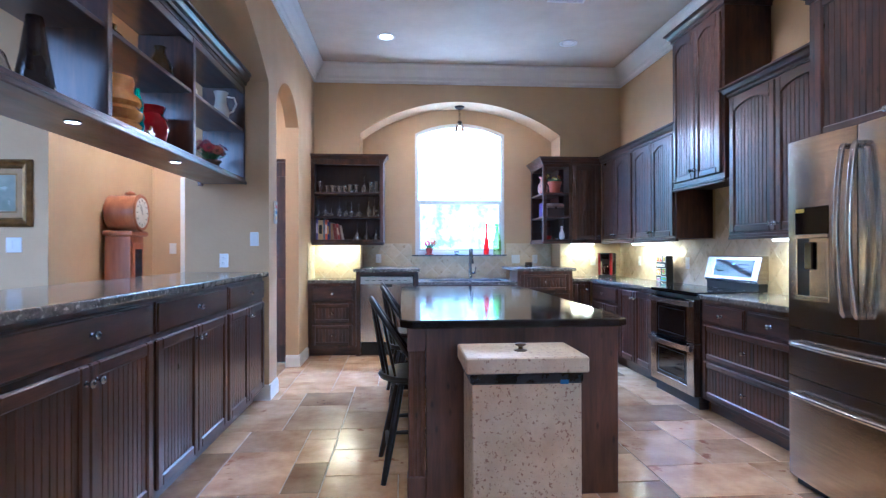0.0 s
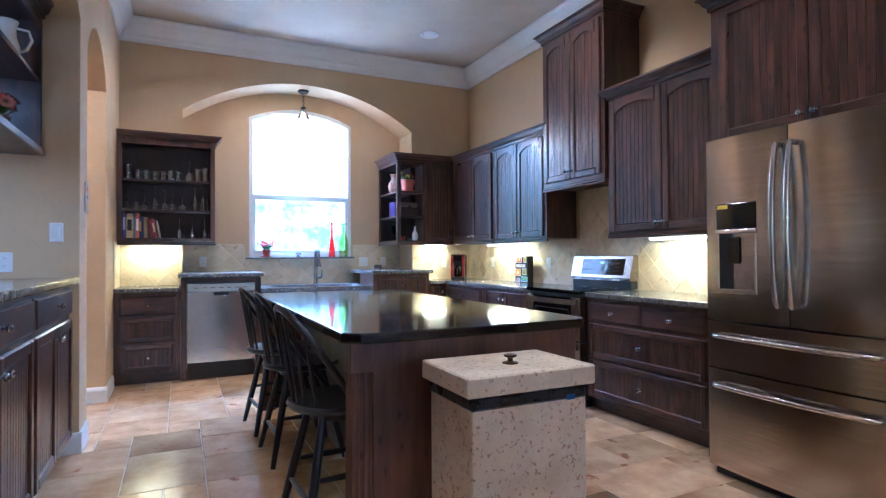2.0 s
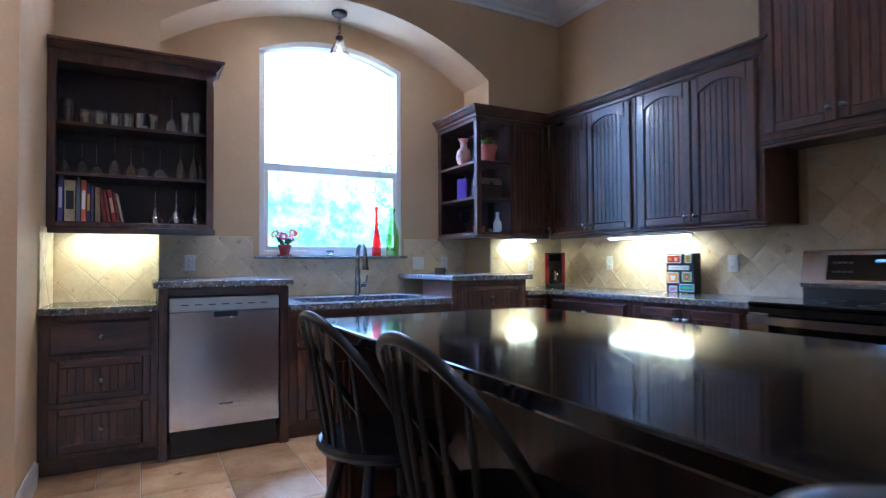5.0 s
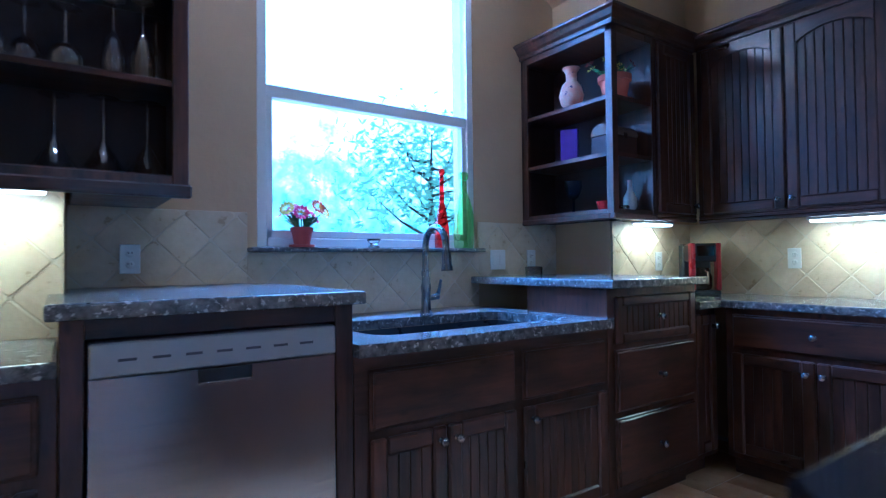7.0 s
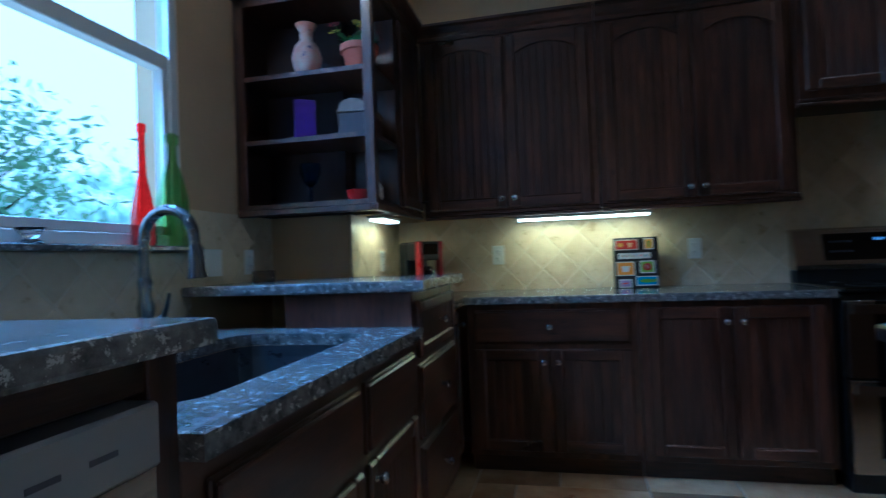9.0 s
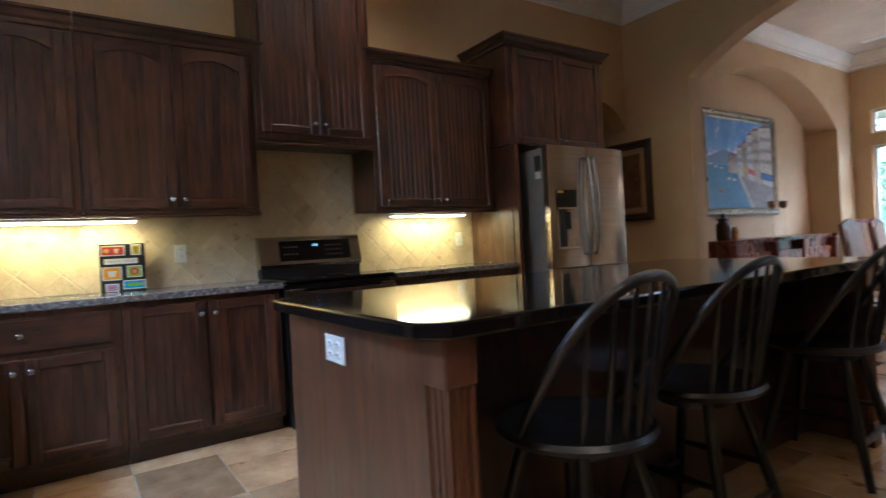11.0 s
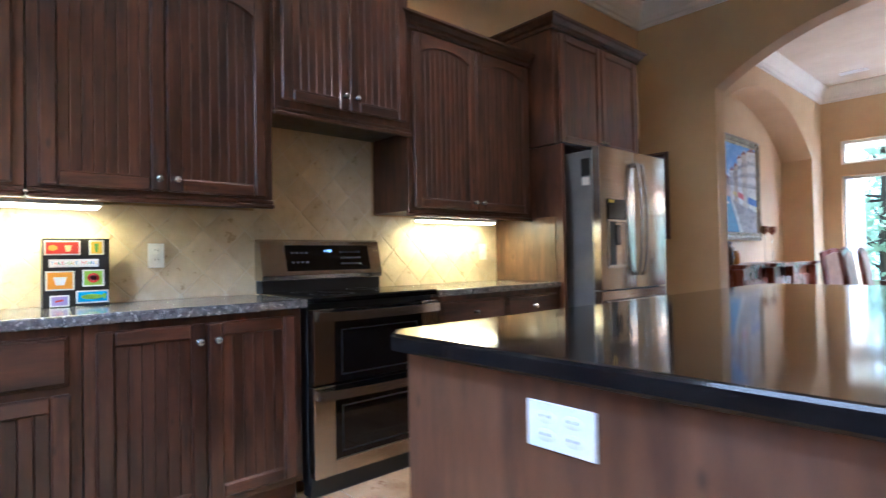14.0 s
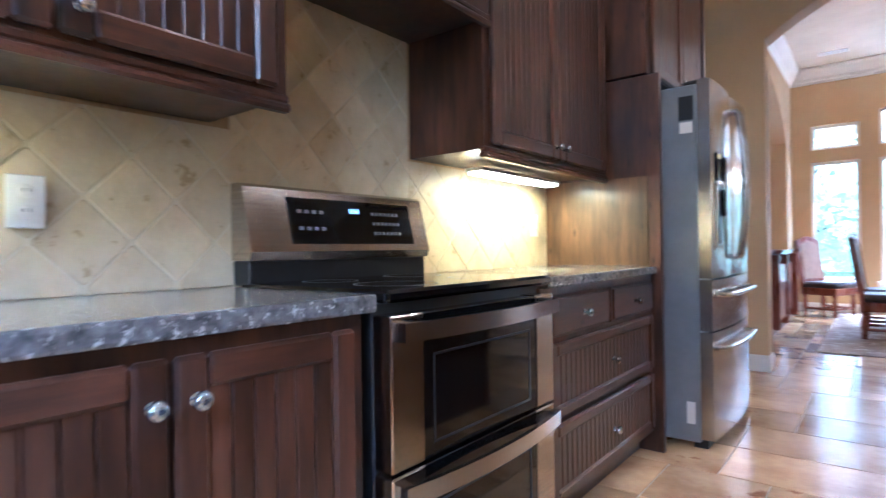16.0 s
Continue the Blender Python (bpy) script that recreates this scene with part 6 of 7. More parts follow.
part("handle", bm, CHINA, pt, smooth=True)
bm = bmesh.new()
cbox(bm, -0.07, 0.07, -0.05, 0.05, 0, 0.10, 0.008)
ob = solid("pale_box", bm, pmat("pale_wood", srgb(190, 164, 122), srgb(170, 144, 104), 6, 0.5), "small pale wooden box", "box")
ob.location = (HX, 3.85, HI)
flower_pot((HX + 0.05, 4.22, LO), 0.07, 0.07, pmat("basket_weave", srgb(110, 80, 46), srgb(86, 60, 34), 40, 0.7, bump=0.5), [(130, 24, 32), (160, 44, 40), (110, 22, 40), (180, 110, 90)], 12, 0.14, "basket arrangement of dark red and orange flowers", LEAF, 0.10)

# ---- hall and living room ----
DOORWHITE = pmat("white_door_paint", srgb(232, 230, 224), srgb(222, 219, 211), 4, 0.4, bump=0.05)
dr = tagged(new("door_1"), "dark stained panelled hall door, closed", kind="structure")
bm = bmesh.new()
cbox(bm, -0.99, -0.53, 6.28, 6.32, 0.008, 2.26, 0.003)
part("leaf", bm, WOOD, dr)
for z0, z1 in ((0.2, 0.95), (1.08, 2.10)):
    boxpart("panel", WOOD, dr, -0.91, -0.61, 6.268, 6.28, z0, z1, 0.01)
bm = bmesh.new()
cbox(bm, -1.02, -0.99, 6.235, 6.39, 0, 2.29, 0.003)
cbox(bm, -0.53, -0.50, 6.235, 6.39, 0, 2.29, 0.003)
cbox(bm, -0.99, -0.53, 6.236, 6.39, 2.26, 2.29, 0.003)
part("door_frame", bm, WOOD, dr)
bm = bmesh.new()
lathe(bm, [(0.026, 0), (0.026, 0.006), (0.01, 0.012), (0.01, 0.03), (0.026, 0.042), (0.028, 0.055), (0.018, 0.066), (0.002, 0.068)])
bmesh.ops.rotate(bm, verts=bm.verts, matrix=Matrix.Rotation(radians(90), 3, "X"))
bmesh.ops.translate(bm, verts=bm.verts, vec=(-0.58, 6.28, 1.0))
part("door_knob", bm, NICKEL, dr, smooth=True)

dr = tagged(new("door_2"), "dark stained narrow hall door in a white casing", kind="structure")
bm = bmesh.new()
cbox(bm, -1.666, -1.114, 6.285, 6.325, 0.008, 1.996, 0.003)
part("leaf", bm, WOOD, dr)
for z0, z1 in ((0.2, 0.9), (1.04, 1.86)):
    boxpart("panel", WOOD, dr, -1.57, -1.21, 6.273, 6.285, z0, z1, 0.01)
bm = bmesh.new()
cbox(bm, -1.745, -1.667, 6.228, 6.25, 0, 2.075, 0.005)
cbox(bm, -1.113, -1.04, 6.228, 6.25, 0, 2.075, 0.005)
cbox(bm, -1.667, -1.113, 6.229, 6.25, 1.997, 2.074, 0.005)
cbox(bm, -1.68, -1.667, 6.25, 6.39, 0, 2.01, 0.001)
cbox(bm, -1.113, -1.10, 6.25, 6.39, 0, 2.01, 0.001)
part("casing", bm, DOORWHITE, dr, "white painted casing")

OAK = pmat("honey_oak", srgb(150, 88, 46), srgb(178, 112, 62), 2.5, 0.35, bump=0.12, stretch=(7, 7, 1))
ck = thing("grandfather_clock", pose(-1.90, 5.34, 0, 0, 0, 90) @ Matrix.Diagonal((0.88, 0.95, 1, 1)), "honey oak longcase clock with a round head and white dial", "clock")
boxpart("plinth", OAK, ck, -0.2, 0.2, -0.14, 0.14, 0, 0.42, 0.008)
boxpart("trunk", OAK, ck, -0.145, 0.145, -0.115, 0.13, 0.42, 1.40, 0.006)
boxpart("trunk_door", OAK, ck, -0.11, 0.11, -0.128, -0.115, 0.5, 1.34, 0.006)
boxpart("door_glass", pmat("clock_glass", srgb(60, 70, 84), srgb(44, 50, 60), 4, 0.08), ck, -0.075, 0.075, -0.131, -0.127, 0.56, 1.28, 0.001)
boxpart("cornice", OAK, ck, -0.18, 0.18, -0.15, 0.14, 1.40, 1.45, 0.014)


def disc_y(name, parent, mat, r, y0, y1, z, prof=None):
    bm = bmesh.new()
    lathe(bm, prof or [(r, 0), (r, y1 - y0)], seg=32)
    bmesh.ops.rotate(bm, verts=bm.verts, matrix=Matrix.Rotation(radians(90), 3, "X"))
    bmesh.ops.translate(bm, verts=bm.verts, vec=(0, y1, z))
    return part(name, bm, mat, parent, smooth=True)


disc_y("drum", ck, OAK, 0.165, -0.14, 0.13, 1.62)
disc_y("bezel", ck, OAK, 0.17, -0.165, -0.14, 1.62, [(0.172, 0), (0.178, 0.01), (0.165, 0.025), (0.14, 0.02)])
dial = disc_y("dial", ck, pmat("white_dial", srgb(232, 230, 222), srgb(224, 220, 210), 8, 0.3), 0.14, -0.162, -0.15, 1.62)
for i in range(12):
    a = math.pi * i / 6
    b = boxpart("hour_mark", BLACKPL, dial, -0.004, 0.004, -0.164, -0.162, 0.10, 0.128, 0.0004)
    b.matrix_basis = Matrix.Translation((0, 0, 1.62)) @ Matrix.Rotation(a, 4, "Y")
for a, l in ((-0.3, 0.07), (-0.65, 0.1)):
    b = boxpart("pointer", BLACKPL, dial, -0.003, 0.003, -0.166, -0.164, -0.015, l, 0.0004)
    b.matrix_basis = Matrix.Translation((0, 0, 1.62)) @ Matrix.Rotation(a, 4, "Y")
bm = bmesh.new()
lathe(bm, [(0.02, 0), (0.05, 0.01), (0.045, 0.03), (0.012, 0.045), (0.001, 0.05)], (0, -0.05, 1.78), 16)
part("finial", bm, OAK, ck, smooth=True)

GILT = pmat("gilt_frame", srgb(150, 116, 62), srgb(104, 78, 42), 12, 0.35, metal=0.7, bump=0.6, bscale=50)


def picture(name, m, w, h, fw, frame_mat, canvas, label, matw=0.0):
    """A framed picture in the local xz plane, facing -y; origin at its lower left corner."""
    ob = thing(name, m, label, "picture")
    prof = [(0, 0), (0, -0.03), (0.3 * fw, -0.045), (0.55 * fw, -0.03), (0.8 * fw, -0.036), (fw, -0.015), (fw, 0)]
    sides = (((0, 0), (w, 0), (0, 1)), ((w, 0), (w, h), (-1, 0)), ((w, h), (0, h), (0, -1)), ((0, h), (0, 0), (1, 0)))
    for (ax, az), (bx, bz), (nx, nz) in sides:
        bm = bmesh.new()
        dx, dz = (bx - ax), (bz - az)
        L = math.hypot(dx, dz)
        dx, dz = dx / L, dz / L
        ra = [bm.verts.new((ax + nx * t + dx * t, y, az + nz * t + dz * t)) for t, y in prof]
        rb = [bm.verts.new((bx + nx * t - dx * t, y, bz + nz * t - dz * t)) for t, y in prof]
        for i in range(len(prof) - 1):
            bm.faces.new((ra[i], ra[i + 1], rb[i + 1], rb[i]))
        bmesh.ops.recalc_face_normals(bm, faces=bm.faces)
        part("frame_side", bm, frame_mat, ob)
    if matw:
        boxpart("mount", pmat("linen_mount", srgb(170, 140, 96), srgb(156, 126, 84), 30, 0.8), ob, fw, w - fw, -0.012, -0.004, fw, h - fw, 0.0005)
        boxpart("inner_rim", GILT, ob, fw + matw - 0.012, w - fw - matw + 0.012, -0.014, -0.012, fw + matw - 0.012, h - fw - matw + 0.012, 0.0005)
    boxpart("canvas", canvas, ob, fw + matw, w - fw - matw, -0.016 if matw else -0.012, -0.012 if matw else -0.004, fw + matw, h - fw - matw, 0.0005)
    return ob


picture("wall_picture", pose(-2.92, 4.457, 1.45), 0.76, 0.52, 0.07, GILT, pmat("landscape_paint", srgb(150, 150, 130), srgb(104, 110, 92), 4, 0.5, spots=srgb(180, 176, 160), spotscale=6), "gold-framed landscape picture over the living room console", 0.05)
picture("wall_picture", pose(3.31, YS + 0.004, 1.235, 0, 0, 180) @ pose(-0.62, 0, 0), 0.62, 0.88, 0.085, pmat("carved_dark_frame", srgb(70, 40, 24), srgb(52, 28, 17), 10, 0.4, bump=0.6, bscale=60), pmat("sepia_print", srgb(120, 84, 48), srgb(70, 44, 26), 5, 0.6, spots=srgb(150, 112, 70), spotscale=5), "dark carved frame with a sepia print", 0.07)
cs = thing("console_table", pose(-2.75, 4.18, 0), "grey-topped dark console table against the wall", "table")
boxpart("top", GRANITE, cs, -0.5, 0.5, -0.2, 0.2, 0.80, 0.84, 0.008)
boxpart("apron", WOODH, cs, -0.46, 0.46, -0.17, 0.17, 0.68, 0.80, 0.004)
for sx in (-0.44, 0.40):
    for sy in (-0.15, 0.11):
        boxpart("leg", WOOD, cs, sx, sx + 0.05, sy, sy + 0.05, 0, 0.68, 0.006)
turned("lamp_base", [(0.09, 0), (0.09, 0.02), (0.03, 0.04), (0.05, 0.1), (0.06, 0.18), (0.03, 0.24), (0.04, 0.3), (0.02, 0.32)], BRONZE, (-2.62, 4.14, 0.84), "bronze urn-shaped ornament on the console", "urn")

# ---- dining room ----
CHERRY = pmat("red_brown_cherry", srgb(96, 44, 24), srgb(128, 64, 36), 2.2, 0.28, bump=0.1, stretch=(6, 6, 1.2), coat=0.35)
LEATHER = pmat("dark_brown_leather", srgb(46, 32, 28), srgb(62, 44, 38), 12, 0.38, bump=0.35, bscale=80)
HIDE = pmat("tan_leather", srgb(150, 110, 76), srgb(128, 92, 62), 10, 0.4, bump=0.3, bscale=80)
DLEG = [(0.02, 0), (0.026, 0.01), (0.022, 0.035), (0.03, 0.06), (0.022, 0.08), (0.036, 0.13), (0.034, 0.2), (0.022, 0.25), (0.034, 0.29), (0.034, 0.3)]


def dining_chair(m, label, rear=None):
    """Faces +y; the back stands at -y."""
    ob = thing("dining_chair", m, label, "chair", "chairs round the dining table")
    for sx in (-0.21, 0.21):
        for sy in (-0.20, 0.20):
            bm = bmesh.new()
            lathe(bm, DLEG, (sx, sy, 0), 14)
            part("leg", bm, CHERRY, ob, smooth=True)
    for a, b in (((-0.21, -0.2), (-0.21, 0.2)), ((0.21, -0.2), (0.21, 0.2)), ((-0.21, 0.0), (0.21, 0.0)), ((-0.21, 0.2), (0.21, 0.2))):
        p, q = Vector((*a, 0.11)), Vector((*b, 0.11))
        bm = bmesh.new()
        tube(bm, [p.lerp(q, t) for t in (0, 0.2, 0.35, 0.5, 0.65, 0.8, 1)], [0.012, 0.018, 0.012, 0.022, 0.012, 0.018, 0.012], 8)
        part("stretcher", bm, CHERRY, ob, smooth=True)
    boxpart("seat_frame", CHERRY, ob, -0.25, 0.25, -0.24, 0.24, 0.30, 0.40, 0.01)
    bm = bmesh.new()
    cbox(bm, -0.25, 0.25, -0.22, 0.25, 0.40, 0.48, 0.03)
    part("seat", bm, LEATHER, ob, "dark leather cushion", True)
    def back_outline(w, top, base, shrink=0.0):
        pts = [(-w, base), (w, base), (w, top - 0.05)]
        for i in range(13):
            t = i / 12
            x = w - 2 * w * t
            pts.append((x, top - 0.05 + 0.05 * (math.sin(math.pi * t) ** 0.7) + 0.022 * math.exp(-((t - 0.5) / 0.16) ** 2)))
        return pts
    lean = lambda z: -0.215 - (z - 0.4) * 0.14
    bm = bmesh.new()
    prism(bm, [(x, lean(z) - 0.02, z) for x, z in back_outline(0.255, 1.11, 0.36)], (0, 0.045, 0))
    bk = part("backrest", bm, CHERRY, ob)
    bm = bmesh.new()
    prism(bm, [(x, lean(z) + 0.022, z) for x, z in back_outline(0.205, 1.05, 0.52)], (0, 0.014, 0))
    part("back_cushion", bm, HIDE, bk, "tan leather back panel")
    bm = bmesh.new()
    prism(bm, [(x, lean(z) - 0.028, z) for x, z in back_outline(0.215, 1.06, 0.50)], (0, 0.01, 0))
    part("rear_panel", bm, LEATHER, bk, "dark leather rear panel")
    return ob


dc = dining_chair(pose(1.31, -0.72, 0, 0, 0, 180), "carved cherry dining chair with dark leather at the table head")
for x, y, r in ((0.80, -1.72, -90), (0.78, -2.55, -90), (2.08, -1.72, 90), (2.08, -2.55, 90), (1.40, -3.45, 0), (2.72, -3.75, 60)):
    c2 = copy_thing(dc, pose(x, y, 0, 0, 0, r + (3 if y < -2 else 0)))
    tagged(c2, "carved cherry dining chair beside the sideboard" if x > 2.5 else "carved cherry dining chair drawn up to the table")
tb = thing("dining_table", pose(1.42, -2.12, 0), "long cherry dining table with moulded edge and pedestals", "table")
bm = bmesh.new()
for z0, z1, o in ((0.735, 0.765, 0.0), (0.715, 0.735, 0.015), (0.695, 0.715, 0.03)):
    k = 0.12
    w, l = 0.56 - o, 1.08 - o
    prism(bm, [(-w + k, -l, z0), (w - k, -l, z0), (w, -l + k, z0), (w, l - k, z0), (w - k, l, z0), (-w + k, l, z0), (-w, l - k, z0), (-w, -l + k, z0)], (0, 0, z1 - z0))
part("tabletop", bm, CHERRY, tb)
boxpart("apron", CHERRY, tb, -0.46, 0.46, -0.95, 0.95, 0.60, 0.695, 0.006)
for y in (-0.55, 0.55):
    bm = bmesh.new()
    lathe(bm, [(0.11, 0.14), (0.12, 0.18), (0.08, 0.24), (0.13, 0.34), (0.13, 0.42), (0.07, 0.5), (0.12, 0.57), (0.13, 0.6)], (0, y, 0), 20)
    part("pedestal", bm, CHERRY, tb, smooth=True)
    bm = bmesh.new()
    cbox(bm, -0.38, 0.38, y - 0.07, y + 0.07, 0.04, 0.14, 0.02)
    cbox(bm, -0.40, -0.28, y - 0.06, y + 0.06, 0.0, 0.05, 0.01)
    cbox(bm, 0.28, 0.40, y - 0.06, y + 0.06, 0.0, 0.05, 0.01)
    part("foot", bm, CHERRY, tb)
RUG = pmat("beige_patterned_rug", srgb(172, 154, 132), srgb(134, 112, 92), 5, 0.95, bump=0.9, bscale=140, spots=srgb(196, 182, 160), spotscale=7, spotsize=0.35)
bm = bmesh.new()
cbox(bm, 0.30, 2.62, -3.95, -0.46, 0.0005, 0.011, 0.003)
solid("rug", bm, RUG, "worn beige and brown rug under the dining table", "rug")

sb = thing("sideboard", pose(3.08, -0.34, 0, 0, 0, -90), "cherry breakfront sideboard in the picture niche", "sideboard")
boxpart("body", CHERRY, sb, 0.03, 2.75, 0.04, 0.52, 0.06, 0.91, 0.006)
for x0, x1 in ((0.05, 1.0), (1.08, 1.72), (1.80, 2.73)):
    f = boxpart("door", CHERRY, sb, x0, x1, 0.01 if x0 != 1.08 else -0.04, 0.04, 0.14, 0.78, 0.012)
    boxpart("door_panel", CHERRY, f, x0 + 0.08, x1 - 0.08, (0.01 if x0 != 1.08 else -0.04) - 0.008, 0.01 if x0 != 1.08 else -0.04, 0.22, 0.70, 0.008)
for x in (0.0, 1.0, 1.72, 2.71):
    boxpart("pilaster", CHERRY, sb, x, x + 0.08, -0.06, 0.04, 0.06, 0.90, 0.01)
bm = bmesh.new()
for z0, z1, o in ((0.925, 0.95, 0.03), (0.905, 0.925, 0.015)):
    prism(bm, [(-o, 0.53, z0), (-o, -0.06 - o, z0), (0.08 + o, -0.06 - o, z0), (0.08 + o, 0.0 - o, z0), (0.99 - o, 0.0 - o, z0), (0.99 - o, -0.07 - o, z0), (1.81 + o, -0.07 - o, z0), (1.81 + o, -o, z0), (2.70 - o, -o, z0), (2.70 - o, -0.06 - o, z0), (2.79 + o, -0.06 - o, z0), (2.79 + o, 0.53, z0)], (0, 0, z1 - z0))
part("top", bm, CHERRY, sb)
boxpart("plinth", CHERRY, sb, 0.0, 2.79, 0.0, 0.52, 0.0, 0.07, 0.01)
tj = thing("lidded_jar", pose(3.30, -0.62, 0.95), "brown glazed lidded jar on the sideboard", "jar")
bm = bmesh.new()
lathe(bm, [(0.07, 0), (0.085, 0.02), (0.085, 0.19), (0.06, 0.22), (0.055, 0.24)], seg=22)
part("body", bm, pmat("brown_glaze", srgb(92, 62, 34), srgb(64, 42, 24), 6, 0.25), tj, smooth=True)
bm = bmesh.new()
lathe(bm, [(0.07, 0.24), (0.065, 0.26), (0.02, 0.28), (0.025, 0.3), (0.012, 0.33), (0.001, 0.335)], seg=22)
part("lid", bm, BRONZE, tj, smooth=True)
turned("small_jar", [(0.04, 0), (0.045, 0.02), (0.045, 0.12), (0.03, 0.14), (0.032, 0.16)], AMBER, (3.26, -0.80, 0.95), "small amber jar on the sideboard", "jar")
for y in (-1.75, -2.05):
    cn = thing("candle_holder", pose(3.25, y, 0.95), "tall stemmed mosaic glass candle holder", "candle holder", "candle holders on the sideboard")
    bm = bmesh.new()
    lathe(bm, [(0.05, 0), (0.048, 0.006), (0.008, 0.016), (0.006, 0.1), (0.009, 0.2), (0.006, 0.36), (0.02, 0.375)], seg=18)
    part("stem", bm, CLEAR, cn, smooth=True)
    bm = bmesh.new()
    lathe(bm, [(0.02, 0.375), (0.045, 0.40), (0.05, 0.45), (0.045, 0.475), (0.042, 0.475), (0.04, 0.41)], seg=18)
    part("cup", bm, pmat("mosaic_glass", srgb(110, 40, 36), srgb(200, 160, 120), 30, 0.15), cn, smooth=True)

# harbour painting
SEA = pmat("painted_sea", srgb(36, 92, 140), srgb(70, 128, 168), 6, 0.5, bump=0.2, stretch=(1, 1, 3))
CANV = pmat("painted_sky", srgb(60, 116, 186), srgb(120, 160, 206), 3, 0.5, bump=0.2, spots=srgb(206, 210, 216), spotscale=3.2, spotsize=0.3)
pw, ph = 1.92, 1.40
hp = picture("harbour_painting", pose(3.60, -0.71, 1.255, 0, 0, -90), pw, ph, 0.11, pmat("silver_gilt_frame", srgb(170, 160, 140), srgb(120, 108, 88), 9, 0.3, metal=0.8, bump=0.5, bscale=40), CANV, "large framed painting of a harbour town by blue water")


def paint(poly, c, c2=None, lift=0.0015):
    bm = bmesh.new()
    prism(bm, [(0.11 + x * (pw - 0.22), -0.012, 0.11 + z * (ph - 0.22)) for x, z in poly], (0, -lift, 0))
    part("brushwork", bm, pmat("oil_paint", srgb(*c), srgb(*(c2 or [v * 0.75 for v in c])), 14, 0.5, bump=0.2), hp)


bm = bmesh.new()
prism(bm, [(0.11, -0.012, 0.11), (pw - 0.11, -0.012, 0.11), (pw - 0.11, -0.012, 0.11 + 0.48 * (ph - 0.22)), (0.11, -0.012, 0.11 + 0.48 * (ph - 0.22))], (0, -0.001, 0))
part("brushwork", bm, SEA, hp)
paint([(0, 0.5), (0.5, 0.5), (0.5, 0.60), (0.25, 0.66), (0, 0.56)], (84, 112, 150), (110, 130, 160))
paint([(0.66, 0), (1, 0), (1, 0.42), (0.46, 0.44), (0.42, 0.42)], (150, 138, 128), (96, 84, 80), 0.002)
paint([(0.62, 0), (0.68, 0), (0.46, 0.42), (0.42, 0.42)], (196, 188, 176), None, 0.0025)
for i, (x0, x1, z1, c) in enumerate(((0.30, 0.44, 0.60, (190, 160, 140)), (0.44, 0.52, 0.70, (200, 190, 176)), (0.52, 0.60, 0.76, (176, 150, 120)), (0.60, 0.68, 0.86, (206, 198, 186)), (0.68, 0.80, 0.92, (188, 168, 140)), (0.80, 1.0, 0.97, (210, 196, 172)))):
    paint([(x0, 0.40 - 0.02 * i), (x1, 0.39 - 0.03 * i), (x1, z1), (x0, z1 - 0.02)], c, None, 0.003)
    paint([(x0, z1 - 0.02), (x1, z1), ((x0 + x1) / 2, z1 + 0.035)], (140, 84, 62), None, 0.0034)
    nw = max(2, int((x1 - x0) / 0.035))
    for a in range(nw):
        for b in range(3):
            wx = x0 + (a + 0.3) * (x1 - x0) / nw
            wz = 0.52 + b * (z1 - 0.56) / 3
            paint([(wx, wz), (wx + 0.014, wz), (wx + 0.014, wz + 0.05), (wx, wz + 0.05)], (84, 76, 78), None, 0.0042)
paint([(0.60, 0.40), (0.72, 0.37), (0.70, 0.44), (0.60, 0.46)], (196, 60, 48), None, 0.005)
paint([(0.80, 0.34), (1.0, 0.31), (1.0, 0.39), (0.80, 0.42)], (40, 84, 160), None, 0.005)
paint([(0.50, 0.42), (0.58, 0.40), (0.57, 0.45), (0.50, 0.46)], (214, 178, 80), None, 0.005)
for x, z, s in ((0.10, 0.45, 0.05), (0.18, 0.44, 0.04), (0.28, 0.32, 0.05), (0.36, 0.31, 0.05), (0.16, 0.18, 0.055)):
    paint([(x, z), (x + s, z), (x + s * 0.8, z + s * 0.5), (x + s * 0.2, z + s * 0.5)], (224, 220, 212) if z > 0.2 else (176, 96, 64), None, 0.003)

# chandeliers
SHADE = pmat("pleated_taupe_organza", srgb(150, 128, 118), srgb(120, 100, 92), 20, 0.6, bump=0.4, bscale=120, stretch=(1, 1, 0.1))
SHADE.node_tree.nodes["Principled BSDF"].inputs["Transmission Weight"].default_value = 0.25
CRYSTAL = glass("crystal", (1, 1, 1, 1), 0.01, 1.55)
crnd = random.Random(5)


